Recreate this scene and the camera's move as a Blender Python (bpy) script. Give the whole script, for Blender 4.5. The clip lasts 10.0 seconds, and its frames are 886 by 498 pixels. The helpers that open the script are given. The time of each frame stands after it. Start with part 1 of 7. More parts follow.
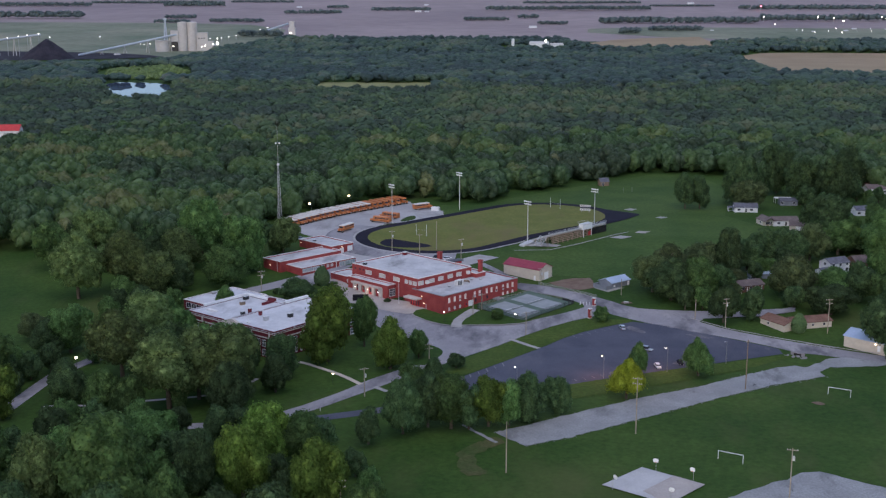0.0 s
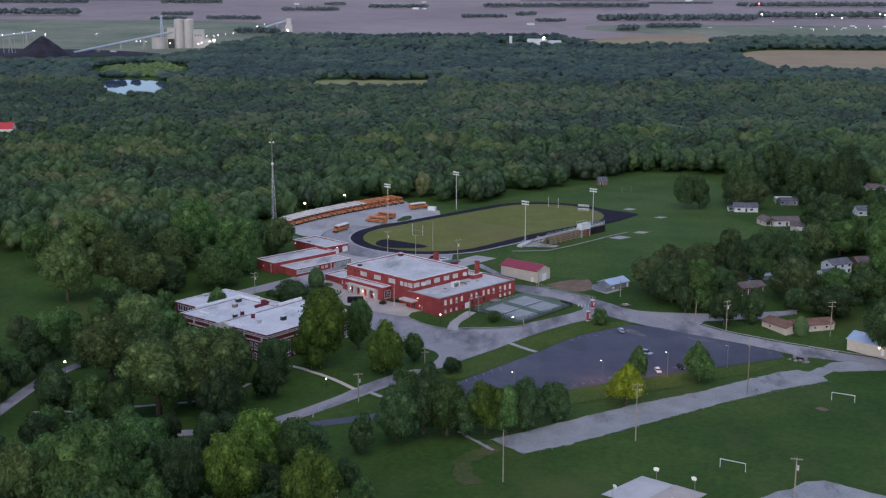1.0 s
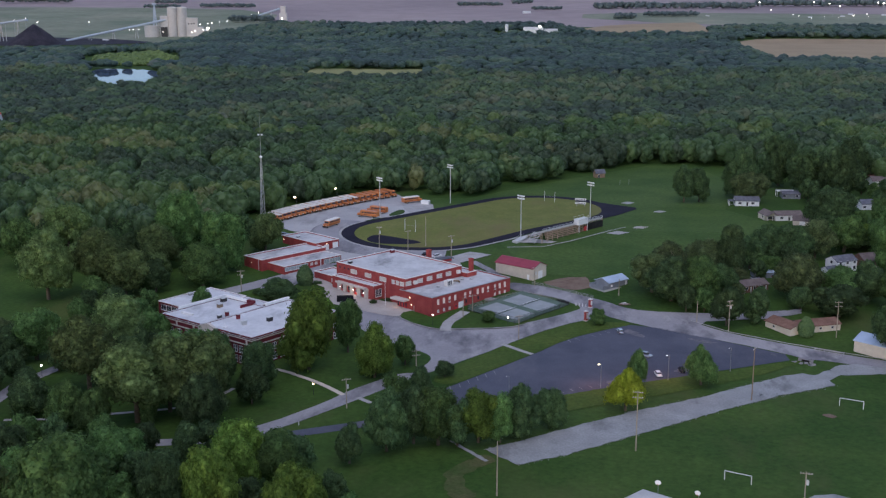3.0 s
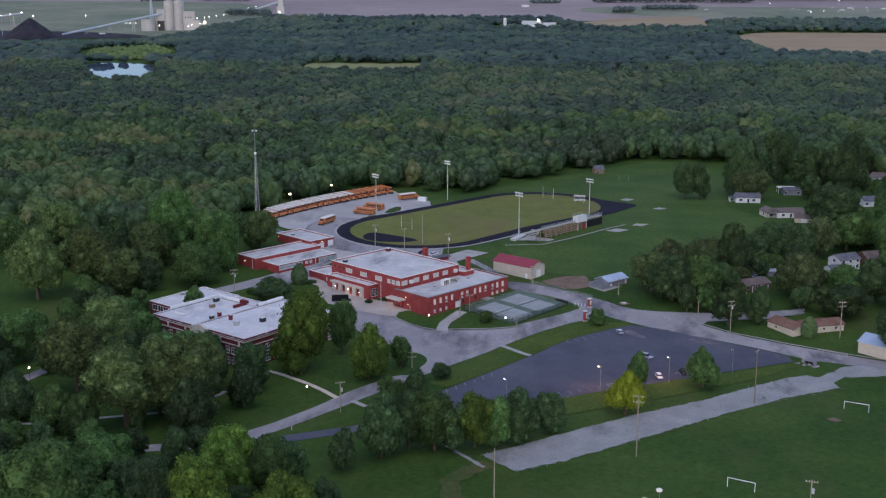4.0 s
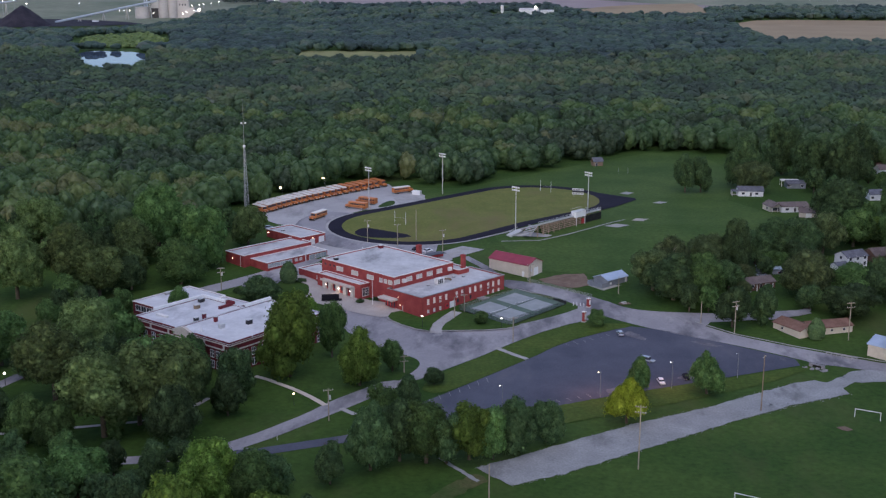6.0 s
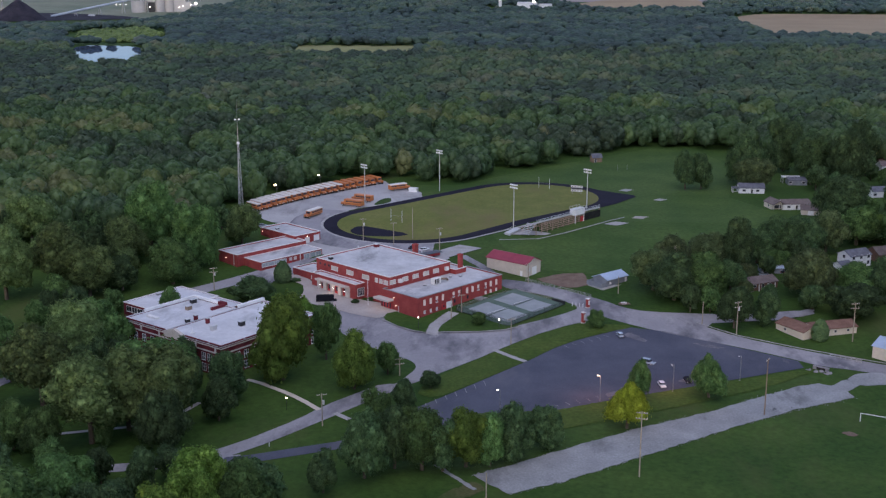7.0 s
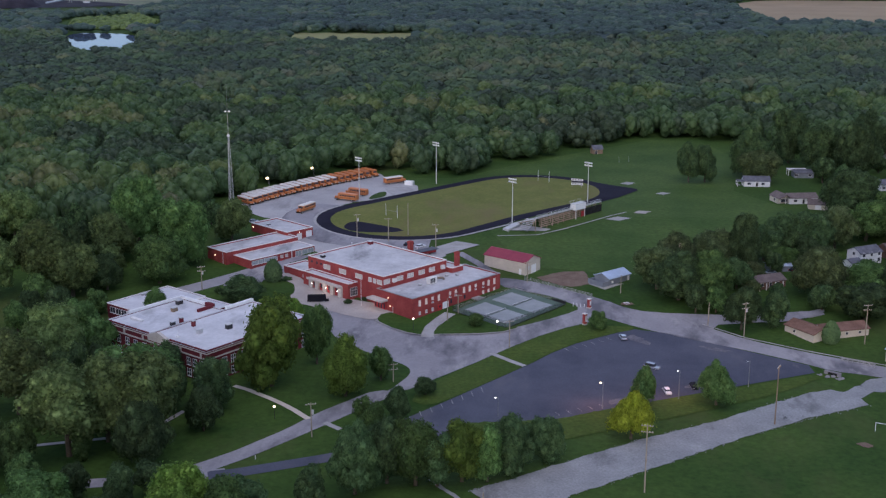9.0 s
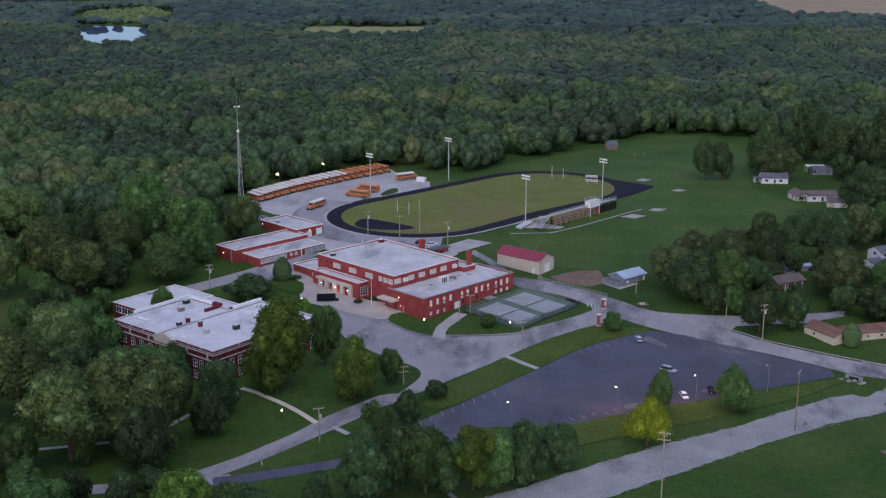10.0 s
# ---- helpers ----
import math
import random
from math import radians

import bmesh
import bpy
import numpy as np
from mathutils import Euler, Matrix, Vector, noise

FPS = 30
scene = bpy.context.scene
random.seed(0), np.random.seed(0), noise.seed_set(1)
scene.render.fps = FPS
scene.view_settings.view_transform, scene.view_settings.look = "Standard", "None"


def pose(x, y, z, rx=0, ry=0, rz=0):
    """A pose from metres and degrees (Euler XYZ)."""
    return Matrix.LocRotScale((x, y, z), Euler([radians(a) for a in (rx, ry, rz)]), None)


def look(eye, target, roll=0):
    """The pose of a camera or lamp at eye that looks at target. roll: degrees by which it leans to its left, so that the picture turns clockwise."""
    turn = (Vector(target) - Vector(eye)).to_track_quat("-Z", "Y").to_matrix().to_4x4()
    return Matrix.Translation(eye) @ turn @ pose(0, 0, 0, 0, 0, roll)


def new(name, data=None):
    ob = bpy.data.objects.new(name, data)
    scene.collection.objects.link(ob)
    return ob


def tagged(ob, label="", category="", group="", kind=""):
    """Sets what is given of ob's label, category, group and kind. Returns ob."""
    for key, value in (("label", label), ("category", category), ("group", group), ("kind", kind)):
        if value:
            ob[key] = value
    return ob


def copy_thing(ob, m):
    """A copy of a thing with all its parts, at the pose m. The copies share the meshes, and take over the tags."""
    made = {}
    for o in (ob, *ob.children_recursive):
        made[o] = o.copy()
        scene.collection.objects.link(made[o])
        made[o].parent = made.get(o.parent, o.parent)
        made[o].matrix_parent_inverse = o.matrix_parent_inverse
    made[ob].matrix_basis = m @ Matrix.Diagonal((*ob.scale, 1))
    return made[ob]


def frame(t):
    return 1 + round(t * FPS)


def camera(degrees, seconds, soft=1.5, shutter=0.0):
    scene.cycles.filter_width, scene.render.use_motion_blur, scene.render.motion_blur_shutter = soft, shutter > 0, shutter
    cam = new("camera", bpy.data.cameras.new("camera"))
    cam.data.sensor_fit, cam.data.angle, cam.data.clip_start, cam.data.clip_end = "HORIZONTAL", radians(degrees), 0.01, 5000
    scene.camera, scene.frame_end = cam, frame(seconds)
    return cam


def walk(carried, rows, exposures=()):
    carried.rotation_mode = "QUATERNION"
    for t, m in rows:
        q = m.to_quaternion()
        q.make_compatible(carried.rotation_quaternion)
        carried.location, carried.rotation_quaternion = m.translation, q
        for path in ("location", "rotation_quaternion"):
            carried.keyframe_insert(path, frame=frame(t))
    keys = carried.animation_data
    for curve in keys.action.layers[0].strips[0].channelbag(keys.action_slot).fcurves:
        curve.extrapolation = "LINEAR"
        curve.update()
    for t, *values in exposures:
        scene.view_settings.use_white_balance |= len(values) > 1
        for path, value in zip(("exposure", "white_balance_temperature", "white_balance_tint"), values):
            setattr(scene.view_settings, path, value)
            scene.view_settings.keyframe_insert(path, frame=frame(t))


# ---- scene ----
cam = camera(41.5, 10.0, soft=1.3)
PATH = [
    (0, pose(1.18, -33.00, 120.67) @ pose(0, 0, 0, 77.845, 0, 3.532) @ pose(0, 0, 0, 0, 0, -0.02)),
    (0.5, pose(1.26, -28.86, 120.64) @ pose(0, 0, 0, 77.821, 0, 3.478) @ pose(0, 0, 0, 0, 0, -0.00)),
    (1, pose(1.35, -24.72, 120.63) @ pose(0, 0, 0, 77.710, 0, 3.422) @ pose(0, 0, 0, 0, 0, 0.01)),
    (1.5, pose(1.45, -20.57, 120.63) @ pose(0, 0, 0, 77.575, 0, 3.376) @ pose(0, 0, 0, 0, 0, 0.02)),
    (2, pose(1.55, -16.42, 120.65) @ pose(0, 0, 0, 77.410, 0, 3.325) @ pose(0, 0, 0, 0, 0, 0.03)),
    (2.5, pose(1.66, -12.27, 120.67) @ pose(0, 0, 0, 77.281, 0, 3.278) @ pose(0, 0, 0, 0, 0, 0.03)),
    (4, pose(1.99, 0.20, 120.80) @ pose(0, 0, 0, 76.836, 0, 3.149) @ pose(0, 0, 0, 0, 0, 0.04)),
    (4.5, pose(2.10, 4.36, 120.86) @ pose(0, 0, 0, 76.697, 0, 3.123) @ pose(0, 0, 0, 0, 0, 0.04)),
    (5, pose(2.20, 8.52, 120.91) @ pose(0, 0, 0, 76.533, 0, 3.087) @ pose(0, 0, 0, 0, 0, 0.04)),
    (5.5, pose(2.31, 12.68, 120.97) @ pose(0, 0, 0, 76.373, 0, 3.056) @ pose(0, 0, 0, 0, 0, 0.04)),
    (7, pose(2.57, 25.13, 121.12) @ pose(0, 0, 0, 75.925, 0, 2.924) @ pose(0, 0, 0, 0, 0, 0.03)),
    (7.5, pose(2.64, 29.28, 121.16) @ pose(0, 0, 0, 75.766, 0, 2.890) @ pose(0, 0, 0, 0, 0, 0.02)),
    (8, pose(2.69, 33.42, 121.19) @ pose(0, 0, 0, 75.581, 0, 2.846) @ pose(0, 0, 0, 0, 0, 0.02)),
    (8.5, pose(2.74, 37.55, 121.21) @ pose(0, 0, 0, 75.453, 0, 2.816) @ pose(0, 0, 0, 0, 0, 0.01)),
    (9, pose(2.77, 41.68, 121.21) @ pose(0, 0, 0, 75.284, 0, 2.867) @ pose(0, 0, 0, 0, 0, 0.01)),
    (9.5, pose(2.78, 45.79, 121.21) @ pose(0, 0, 0, 75.128, 0, 3.095) @ pose(0, 0, 0, 0, 0, -0.00)),
    (10, pose(2.77, 49.90, 121.18) @ pose(0, 0, 0, 74.947, 0, 3.529) @ pose(0, 0, 0, 0, 0, -0.01)),
]
walk(cam, PATH, exposures=[(0.0, 0.62, 6720, 20), (4.5, 0.62, 6700, 21), (8.0, 0.62, 6720, 24), (10.0, 0.62, 6720, 24)])

from mathutils import geometry

# ---- world, sun ----
world = bpy.data.worlds.new("dusk_sky")
scene.world = world
world.use_nodes = True
wn, wl = world.node_tree.nodes, world.node_tree.links
sky = wn.new("ShaderNodeTexSky")
sky.sky_type = "NISHITA"
sky.sun_disc = False
sky.sun_elevation = radians(24)
sky.sun_rotation = radians(200)
sky.air_density, sky.dust_density, sky.ozone_density = 1.0, 0.6, 2.0
wl.new(sky.outputs[0], wn["Background"].inputs[0])
wn["Background"].inputs[1].default_value = 0.142
sun_data = bpy.data.lights.new("sun", "SUN")
sun_data.energy, sun_data.angle, sun_data.color = 0.62, radians(60), (0.97, 0.94, 0.96)
sun = new("sun", sun_data)
sun.matrix_world = look((30, -60, 200), (0, 0, 0))

# Light of the two warm lamps over the parking lot.
for x, y, z in ((31.3, 358.6, -0.9), (54.4, 367.4, -0.3)):
    lot_data = bpy.data.lights.new("lot_lamp_light", "POINT")
    lot_data.energy, lot_data.color, lot_data.shadow_soft_size = 1000.0, (1.0, 0.36, 0.22), 0.3
    new("lot_lamp_light", lot_data).location = (x, y, z)

# Light of the lamps at the porch and at the corner doors.
for x, y, z, e in ((-62.0, 455.6, -3.3, 90.0), (-42.4, 442.0, -3.4, 75.0)):
    door_data = bpy.data.lights.new("door_lamp_light", "POINT")
    door_data.energy, door_data.color, door_data.shadow_soft_size = e, (1.0, 0.80, 0.62), 0.25
    new("door_lamp_light", door_data).location = (x, y, z)

# ---- terrain ----
LOW, Y_LOW, Y_HIGH, Y_FAR = -9.0, 395.0, 565.0, 2400.0


def gz(x, y):
    """Height of the land: a low near side, a gentle slope past the school, a level field, and rising farmland far off."""
    if y > Y_FAR:
        return (y - Y_FAR) * 0.0455
    return LOW * min(1.0, max(0.0, (Y_HIGH - y) / (Y_HIGH - Y_LOW)))


# ---- materials ----
def material(name, low, high, scale=0.3, fine=4.0, rough=0.8, metal=0.0, bump=0.15, grain=0.35, per_object=0.0, extra=None):
    """Colour between low and high by coarse noise, with finer grain over it, and a fine bump."""
    m = bpy.data.materials.new(name)
    m.use_nodes = True
    n, l = m.node_tree.nodes, m.node_tree.links
    b = n["Principled BSDF"]
    b.inputs["Roughness"].default_value = rough
    b.inputs["Metallic"].default_value = metal
    if rough >= 0.85:
        b.inputs["Specular IOR Level"].default_value = 0.12
    geo = n.new("ShaderNodeNewGeometry")
    big, small = n.new("ShaderNodeTexNoise"), n.new("ShaderNodeTexNoise")
    for tex, s, d in ((big, scale, 5.0), (small, fine, 3.0)):
        tex.inputs["Scale"].default_value = s
        tex.inputs["Detail"].default_value = d
        tex.inputs["Roughness"].default_value = 0.6
        l.new(geo.outputs["Position"], tex.inputs["Vector"])
    ramp = n.new("ShaderNodeMapRange")
    ramp.inputs["From Min"].default_value, ramp.inputs["From Max"].default_value = 0.32, 0.68
    l.new(big.outputs["Fac"], ramp.inputs["Value"])
    mix = n.new("ShaderNodeMix")
    mix.data_type = "RGBA"
    mix.inputs[6].default_value, mix.inputs[7].default_value = (*low, 1), (*high, 1)
    l.new(ramp.outputs[0], mix.inputs[0])
    hsv = n.new("ShaderNodeHueSaturation")
    l.new(mix.outputs[2], hsv.inputs["Color"])
    val = n.new("ShaderNodeMapRange")
    val.inputs["To Min"].default_value, val.inputs["To Max"].default_value = 1 - grain, 1 + grain
    val.inputs["From Min"].default_value, val.inputs["From Max"].default_value = 0.25, 0.75
    l.new(small.outputs["Fac"], val.inputs["Value"])
    last = val.outputs[0]
    if per_object:
        info, vary, mul = n.new("ShaderNodeObjectInfo"), n.new("ShaderNodeMapRange"), n.new("ShaderNodeMath")
        vary.inputs["To Min"].default_value, vary.inputs["To Max"].default_value = 1 - per_object, 1 + per_object
        l.new(info.outputs["Random"], vary.inputs["Value"])
        mul.operation = "MULTIPLY"
        l.new(vary.outputs[0], mul.inputs[0])
        l.new(last, mul.inputs[1])
        last = mul.outputs[0]
        hue = n.new("ShaderNodeMapRange")
        hue.inputs["To Min"].default_value, hue.inputs["To Max"].default_value = 0.5 - 0.03 * per_object, 0.5 + 0.03 * per_object
        l.new(info.outputs["Random"], hue.inputs["Value"])
        l.new(hue.outputs[0], hsv.inputs["Hue"])
    l.new(last, hsv.inputs["Value"])
    l.new(hsv.outputs[0], b.inputs["Base Color"])
    if bump:
        bp = n.new("ShaderNodeBump")
        bp.inputs["Strength"].default_value = bump
        bp.inputs["Distance"].default_value = 0.1
        l.new(small.outputs["Fac"], bp.inputs["Height"])
        l.new(bp.outputs[0], b.inputs["Normal"])
    return m


def tinted_leaves(name, stops, fine=0.6, bump=0.6, grain=0.35):
    """Foliage whose tone follows each tree's own number, stored on its faces."""
    m = material(name, (0.05, 0.08, 0.03), (0.07, 0.1, 0.04), 0.02, fine, 0.75, 0, bump, grain)
    n, l = m.node_tree.nodes, m.node_tree.links
    if bump:
        n["Bump"].inputs["Distance"].default_value = 0.8
    att, ramp = n.new("ShaderNodeAttribute"), n.new("ShaderNodeValToRGB")
    att.attribute_name = "tint"
    while len(ramp.color_ramp.elements) < len(stops):
        ramp.color_ramp.elements.new(0.5)
    for e, (p, c) in zip(ramp.color_ramp.elements, stops):
        e.position, e.color = p, (*c, 1)
    hsv = next(q for q in n if q.type == "HUE_SAT")
    l.new(att.outputs["Fac"], ramp.inputs[0])
    l.new(ramp.outputs[0], hsv.inputs["Color"])
    return m


def glowing(name, colour, strength):
    m = bpy.data.materials.new(name)
    m.use_nodes = True
    b = m.node_tree.nodes["Principled BSDF"]
    b.inputs["Base Color"].default_value = (*colour, 1)
    b.inputs["Emission Color"].default_value = (*colour, 1)
    b.inputs["Emission Strength"].default_value = strength
    return m


def stained(m, dark, scale, low=0.58, high=0.72):
    """Darker stains with a shape of their own over a material."""
    n, l = m.node_tree.nodes, m.node_tree.links
    b = n["Principled BSDF"]
    src = b.inputs["Base Color"].links[0].from_socket
    tex, rng, mix, geo, mp = n.new("ShaderNodeTexNoise"), n.new("ShaderNodeMapRange"), n.new("ShaderNodeMix"), n.new("ShaderNodeNewGeometry"), n.new("ShaderNodeMapping")
    mp.inputs["Rotation"].default_value = (0, 0, radians(-48.5))
    mp.inputs["Scale"].default_value = (1.0, 0.45, 1.0)
    l.new(geo.outputs["Position"], mp.inputs["Vector"])
    l.new(mp.outputs[0], tex.inputs["Vector"])
    tex.inputs["Scale"].default_value, tex.inputs["Detail"].default_value, tex.inputs["Roughness"].default_value = scale, 6.0, 0.65
    rng.inputs["From Min"].default_value, rng.inputs["From Max"].default_value = low, high
    l.new(tex.outputs["Fac"], rng.inputs["Value"])
    mix.data_type = "RGBA"
    mix.inputs[7].default_value = (*dark, 1)
    l.new(rng.outputs[0], mix.inputs[0])
    l.new(src, mix.inputs[6])
    l.new(mix.outputs[2], b.inputs["Base Color"])


M = {}
M["verge"] = material("verge_grass", (0.040, 0.078, 0.013), (0.070, 0.104, 0.020), 0.08, 0.8, 0.9, 0, 0.4, 0.3)
M["fieldgrass"] = material("sports_field_grass", (0.036, 0.078, 0.017), (0.066, 0.112, 0.027), 0.03, 0.6, 0.9, 0, 0.3, 0.24)
M["greyside"] = material("grey_siding", (0.16, 0.18, 0.21), (0.22, 0.24, 0.27), 0.4, 4.0, 0.75, 0, 0.1, 0.1)
M["patch"] = material("pale_worn_asphalt", (0.20, 0.194, 0.208), (0.26, 0.25, 0.262), 0.3, 2.0, 0.9, 0, 0.2, 0.2)
M["wornturf"] = material("worn_turf", (0.044, 0.076, 0.021), (0.088, 0.090, 0.038), 0.12, 1.2, 0.95, 0, 0.3, 0.25)
M["slab"] = material("pale_slab_concrete", (0.40, 0.40, 0.40), (0.50, 0.50, 0.495), 0.15, 2.0, 0.9, 0, 0.2, 0.08)
M["glassband"] = material("pale_window_glass", (0.24, 0.30, 0.32), (0.34, 0.40, 0.42), 0.5, 2.0, 0.3, 0, 0.0, 0.15)
M["wornlot"] = material("worn_lot_asphalt", (0.11, 0.108, 0.13), (0.18, 0.172, 0.185), 0.25, 1.5, 0.9, 0, 0.2, 0.25)
M["apron"] = material("warm_grey_concrete", (0.36, 0.325, 0.30), (0.45, 0.41, 0.375), 0.12, 1.5, 0.9, 0, 0.2, 0.10)
M["frame_wood"] = material("pale_timber_frame", (0.33, 0.225, 0.16), (0.48, 0.345, 0.255), 0.4, 4.0, 0.85, 0, 0.2, 0.2)
M["grass"] = material("grass", (0.0245, 0.062, 0.0115), (0.050, 0.094, 0.019), 0.03, 0.6, 0.9, 0, 0.3, 0.28)
M["meadow"] = material("meadow", (0.20, 0.21, 0.09), (0.27, 0.265, 0.12), 0.02, 0.4, 0.9, 0, 0.3, 0.2)
M["infield"] = material("infield_grass", (0.112, 0.134, 0.032), (0.160, 0.166, 0.048), 0.06, 0.7, 0.9, 0, 0.2, 0.18)
M["dry"] = material("dry_field", (0.262, 0.196, 0.122), (0.335, 0.252, 0.158), 0.01, 0.3, 0.9, 0, 0.2, 0.1)
# Pinkish-brown soil with some blue haze put into the colour.
M["plough"] = material("far_farmland_hazed", (0.235, 0.193, 0.20), (0.315, 0.257, 0.253), 0.0022, 0.02, 0.95, 0, 0.1, 0.1)
M["farpasture"] = material("far_pasture", (0.125, 0.16, 0.11), (0.24, 0.245, 0.18), 0.005, 0.05, 0.95, 0, 0.1, 0.15)
M["asphalt"] = material("dark_asphalt", (0.062, 0.068, 0.093), (0.095, 0.102, 0.133), 0.05, 2.0, 0.85, 0, 0.2, 0.15)
M["track"] = material("track_surface", (0.013, 0.012, 0.022), (0.021, 0.019, 0.032), 0.08, 2.0, 0.95, 0, 0.15, 0.12)
M["road"] = material("worn_road", (0.250, 0.243, 0.258), (0.325, 0.315, 0.328), 0.05, 1.0, 0.9, 0, 0.2, 0.10)
M["gravel"] = material("pale_gravel", (0.224, 0.232, 0.234), (0.315, 0.324, 0.327), 0.10, 1.6, 0.95, 0, 0.4, 0.20)
M["lot"] = material("bus_lot_gravel", (0.33, 0.325, 0.325), (0.44, 0.43, 0.425), 0.04, 1.5, 0.95, 0, 0.3, 0.12)
M["concrete"] = material("concrete", (0.30, 0.29, 0.28), (0.42, 0.41, 0.40), 0.2, 2.0, 0.9, 0, 0.2, 0.12)
M["court"] = material("court_green", (0.085, 0.135, 0.105), (0.125, 0.175, 0.14), 0.2, 2.0, 0.85, 0, 0.1, 0.1)
M["courtpale"] = material("court_pale", (0.25, 0.28, 0.285), (0.32, 0.345, 0.35), 0.2, 2.0, 0.85, 0, 0.1, 0.1)
M["dirt"] = material("bare_dirt", (0.15, 0.10, 0.075), (0.21, 0.155, 0.12), 0.2, 2.0, 0.95, 0, 0.3, 0.2)
M["oldbrick"] = material("old_dark_brick", (0.125, 0.022, 0.030), (0.185, 0.036, 0.042), 0.25, 3.5, 0.9, 0, 0.3, 0.2)
M["brick"] = material("red_brick", (0.268, 0.047, 0.046), (0.365, 0.076, 0.068), 0.25, 3.5, 0.9, 0, 0.3, 0.18)
M["roof"] = material("pale_flat_roof", (0.42, 0.42, 0.43), (0.57, 0.57, 0.575), 0.13, 0.9, 0.85, 0, 0.15, 0.10)
M["roofold"] = material("white_flat_roof", (0.50, 0.51, 0.53), (0.64, 0.645, 0.66), 0.13, 0.9, 0.85, 0, 0.15, 0.08)
M["trim"] = material("white_trim", (0.62, 0.60, 0.57), (0.78, 0.76, 0.73), 0.5, 4.0, 0.7, 0, 0.1, 0.08)
M["limestone"] = material("pale_limestone", (0.48, 0.43, 0.38), (0.60, 0.55, 0.49), 0.5, 4.0, 0.8, 0, 0.2, 0.12)
M["glass"] = material("window_glass", (0.03, 0.035, 0.045), (0.06, 0.065, 0.08), 0.5, 3.0, 0.12, 0, 0.0, 0.2)
M["blind"] = material("pale_window_panel", (0.46, 0.42, 0.37), (0.58, 0.53, 0.47), 0.6, 4.0, 0.6, 0, 0.1, 0.1)
M["reddoor"] = material("red_paint", (0.42, 0.02, 0.025), (0.52, 0.03, 0.035), 0.5, 4.0, 0.5, 0, 0.05, 0.08)
M["dark"] = material("dark_metal", (0.03, 0.03, 0.032), (0.06, 0.06, 0.062), 0.5, 4.0, 0.5, 0.6, 0.05, 0.15)
M["grey"] = material("grey_metal", (0.30, 0.30, 0.30), (0.42, 0.42, 0.42), 0.5, 4.0, 0.45, 0.6, 0.05, 0.12)
M["pale"] = material("galvanised_steel", (0.50, 0.50, 0.49), (0.62, 0.62, 0.61), 0.5, 4.0, 0.5, 0.3, 0.05, 0.1)
M["white"] = material("white_paint", (0.72, 0.72, 0.71), (0.82, 0.82, 0.81), 0.5, 4.0, 0.5, 0, 0.03, 0.05)
M["poleyellow"] = material("weathered_pole_wood", (0.27, 0.225, 0.17), (0.38, 0.325, 0.26), 0.6, 6.0, 0.9, 0, 0.3, 0.2)
M["wood"] = material("brown_plank", (0.18, 0.125, 0.085), (0.30, 0.215, 0.15), 0.4, 4.0, 0.85, 0, 0.2, 0.25)
M["bark"] = material("bark", (0.07, 0.055, 0.04), (0.12, 0.10, 0.075), 0.6, 5.0, 0.95, 0, 0.6, 0.3)
M["bus"] = material("school_bus_yellow", (0.47, 0.145, 0.042), (0.55, 0.180, 0.055), 0.4, 3.0, 0.45, 0, 0.03, 0.06, 0.1)
M["busroof"] = material("bus_roof_white", (0.66, 0.62, 0.55), (0.76, 0.73, 0.67), 0.4, 3.0, 0.5, 0, 0.03, 0.06)
M["rubber"] = material("black_rubber", (0.015, 0.015, 0.015), (0.03, 0.03, 0.03), 0.5, 5.0, 0.85, 0, 0.1, 0.2)
M["barnroof"] = material("maroon_metal_roof", (0.27, 0.035, 0.06), (0.34, 0.055, 0.08), 0.3, 3.0, 0.5, 0.2, 0.1, 0.08)
M["beige"] = material("beige_siding", (0.50, 0.44, 0.36), (0.60, 0.53, 0.44), 0.4, 4.0, 0.75, 0, 0.1, 0.08)
M["blueroof"] = material("pale_blue_roof", (0.36, 0.46, 0.60), (0.44, 0.54, 0.68), 0.3, 3.0, 0.5, 0.2, 0.1, 0.08)
M["shingle"] = material("brown_shingle", (0.15, 0.085, 0.065), (0.22, 0.13, 0.10), 0.4, 3.0, 0.95, 0, 0.3, 0.2)
M["dullshingle"] = material("grey_brown_shingle", (0.125, 0.10, 0.096), (0.18, 0.148, 0.142), 0.4, 3.0, 0.95, 0, 0.3, 0.2)
M["darkshingle"] = material("grey_shingle", (0.09, 0.095, 0.115), (0.15, 0.155, 0.18), 0.4, 3.0, 0.95, 0, 0.3, 0.2)
M["siding"] = material("white_siding", (0.62, 0.62, 0.62), (0.74, 0.74, 0.74), 0.5, 4.0, 0.7, 0, 0.1, 0.06)
M["silo"] = material("silo_concrete", (0.42, 0.40, 0.38), (0.52, 0.50, 0.48), 0.03, 0.3, 0.9, 0, 0.1, 0.08)
M["conveyor"] = material("conveyor_blue_grey", (0.34, 0.40, 0.46), (0.42, 0.48, 0.54), 0.1, 1.0, 0.6, 0.2, 0.05, 0.08)
M["coal"] = material("coal", (0.022, 0.021, 0.030), (0.045, 0.042, 0.055), 0.05, 0.5, 0.95, 0, 0.5, 0.3)
M["bush"] = tinted_leaves("thicket_leaves", [(0.0, (0.075, 0.125, 0.034)), (1.0, (0.115, 0.170, 0.045))], 0.3, 0.6)
M["water"] = material("pond_water", (0.05, 0.07, 0.10), (0.06, 0.08, 0.115), 0.02, 0.5, 0.06, 0, 0.0, 0.05)
n, l = M["water"].node_tree.nodes, M["water"].node_tree.links
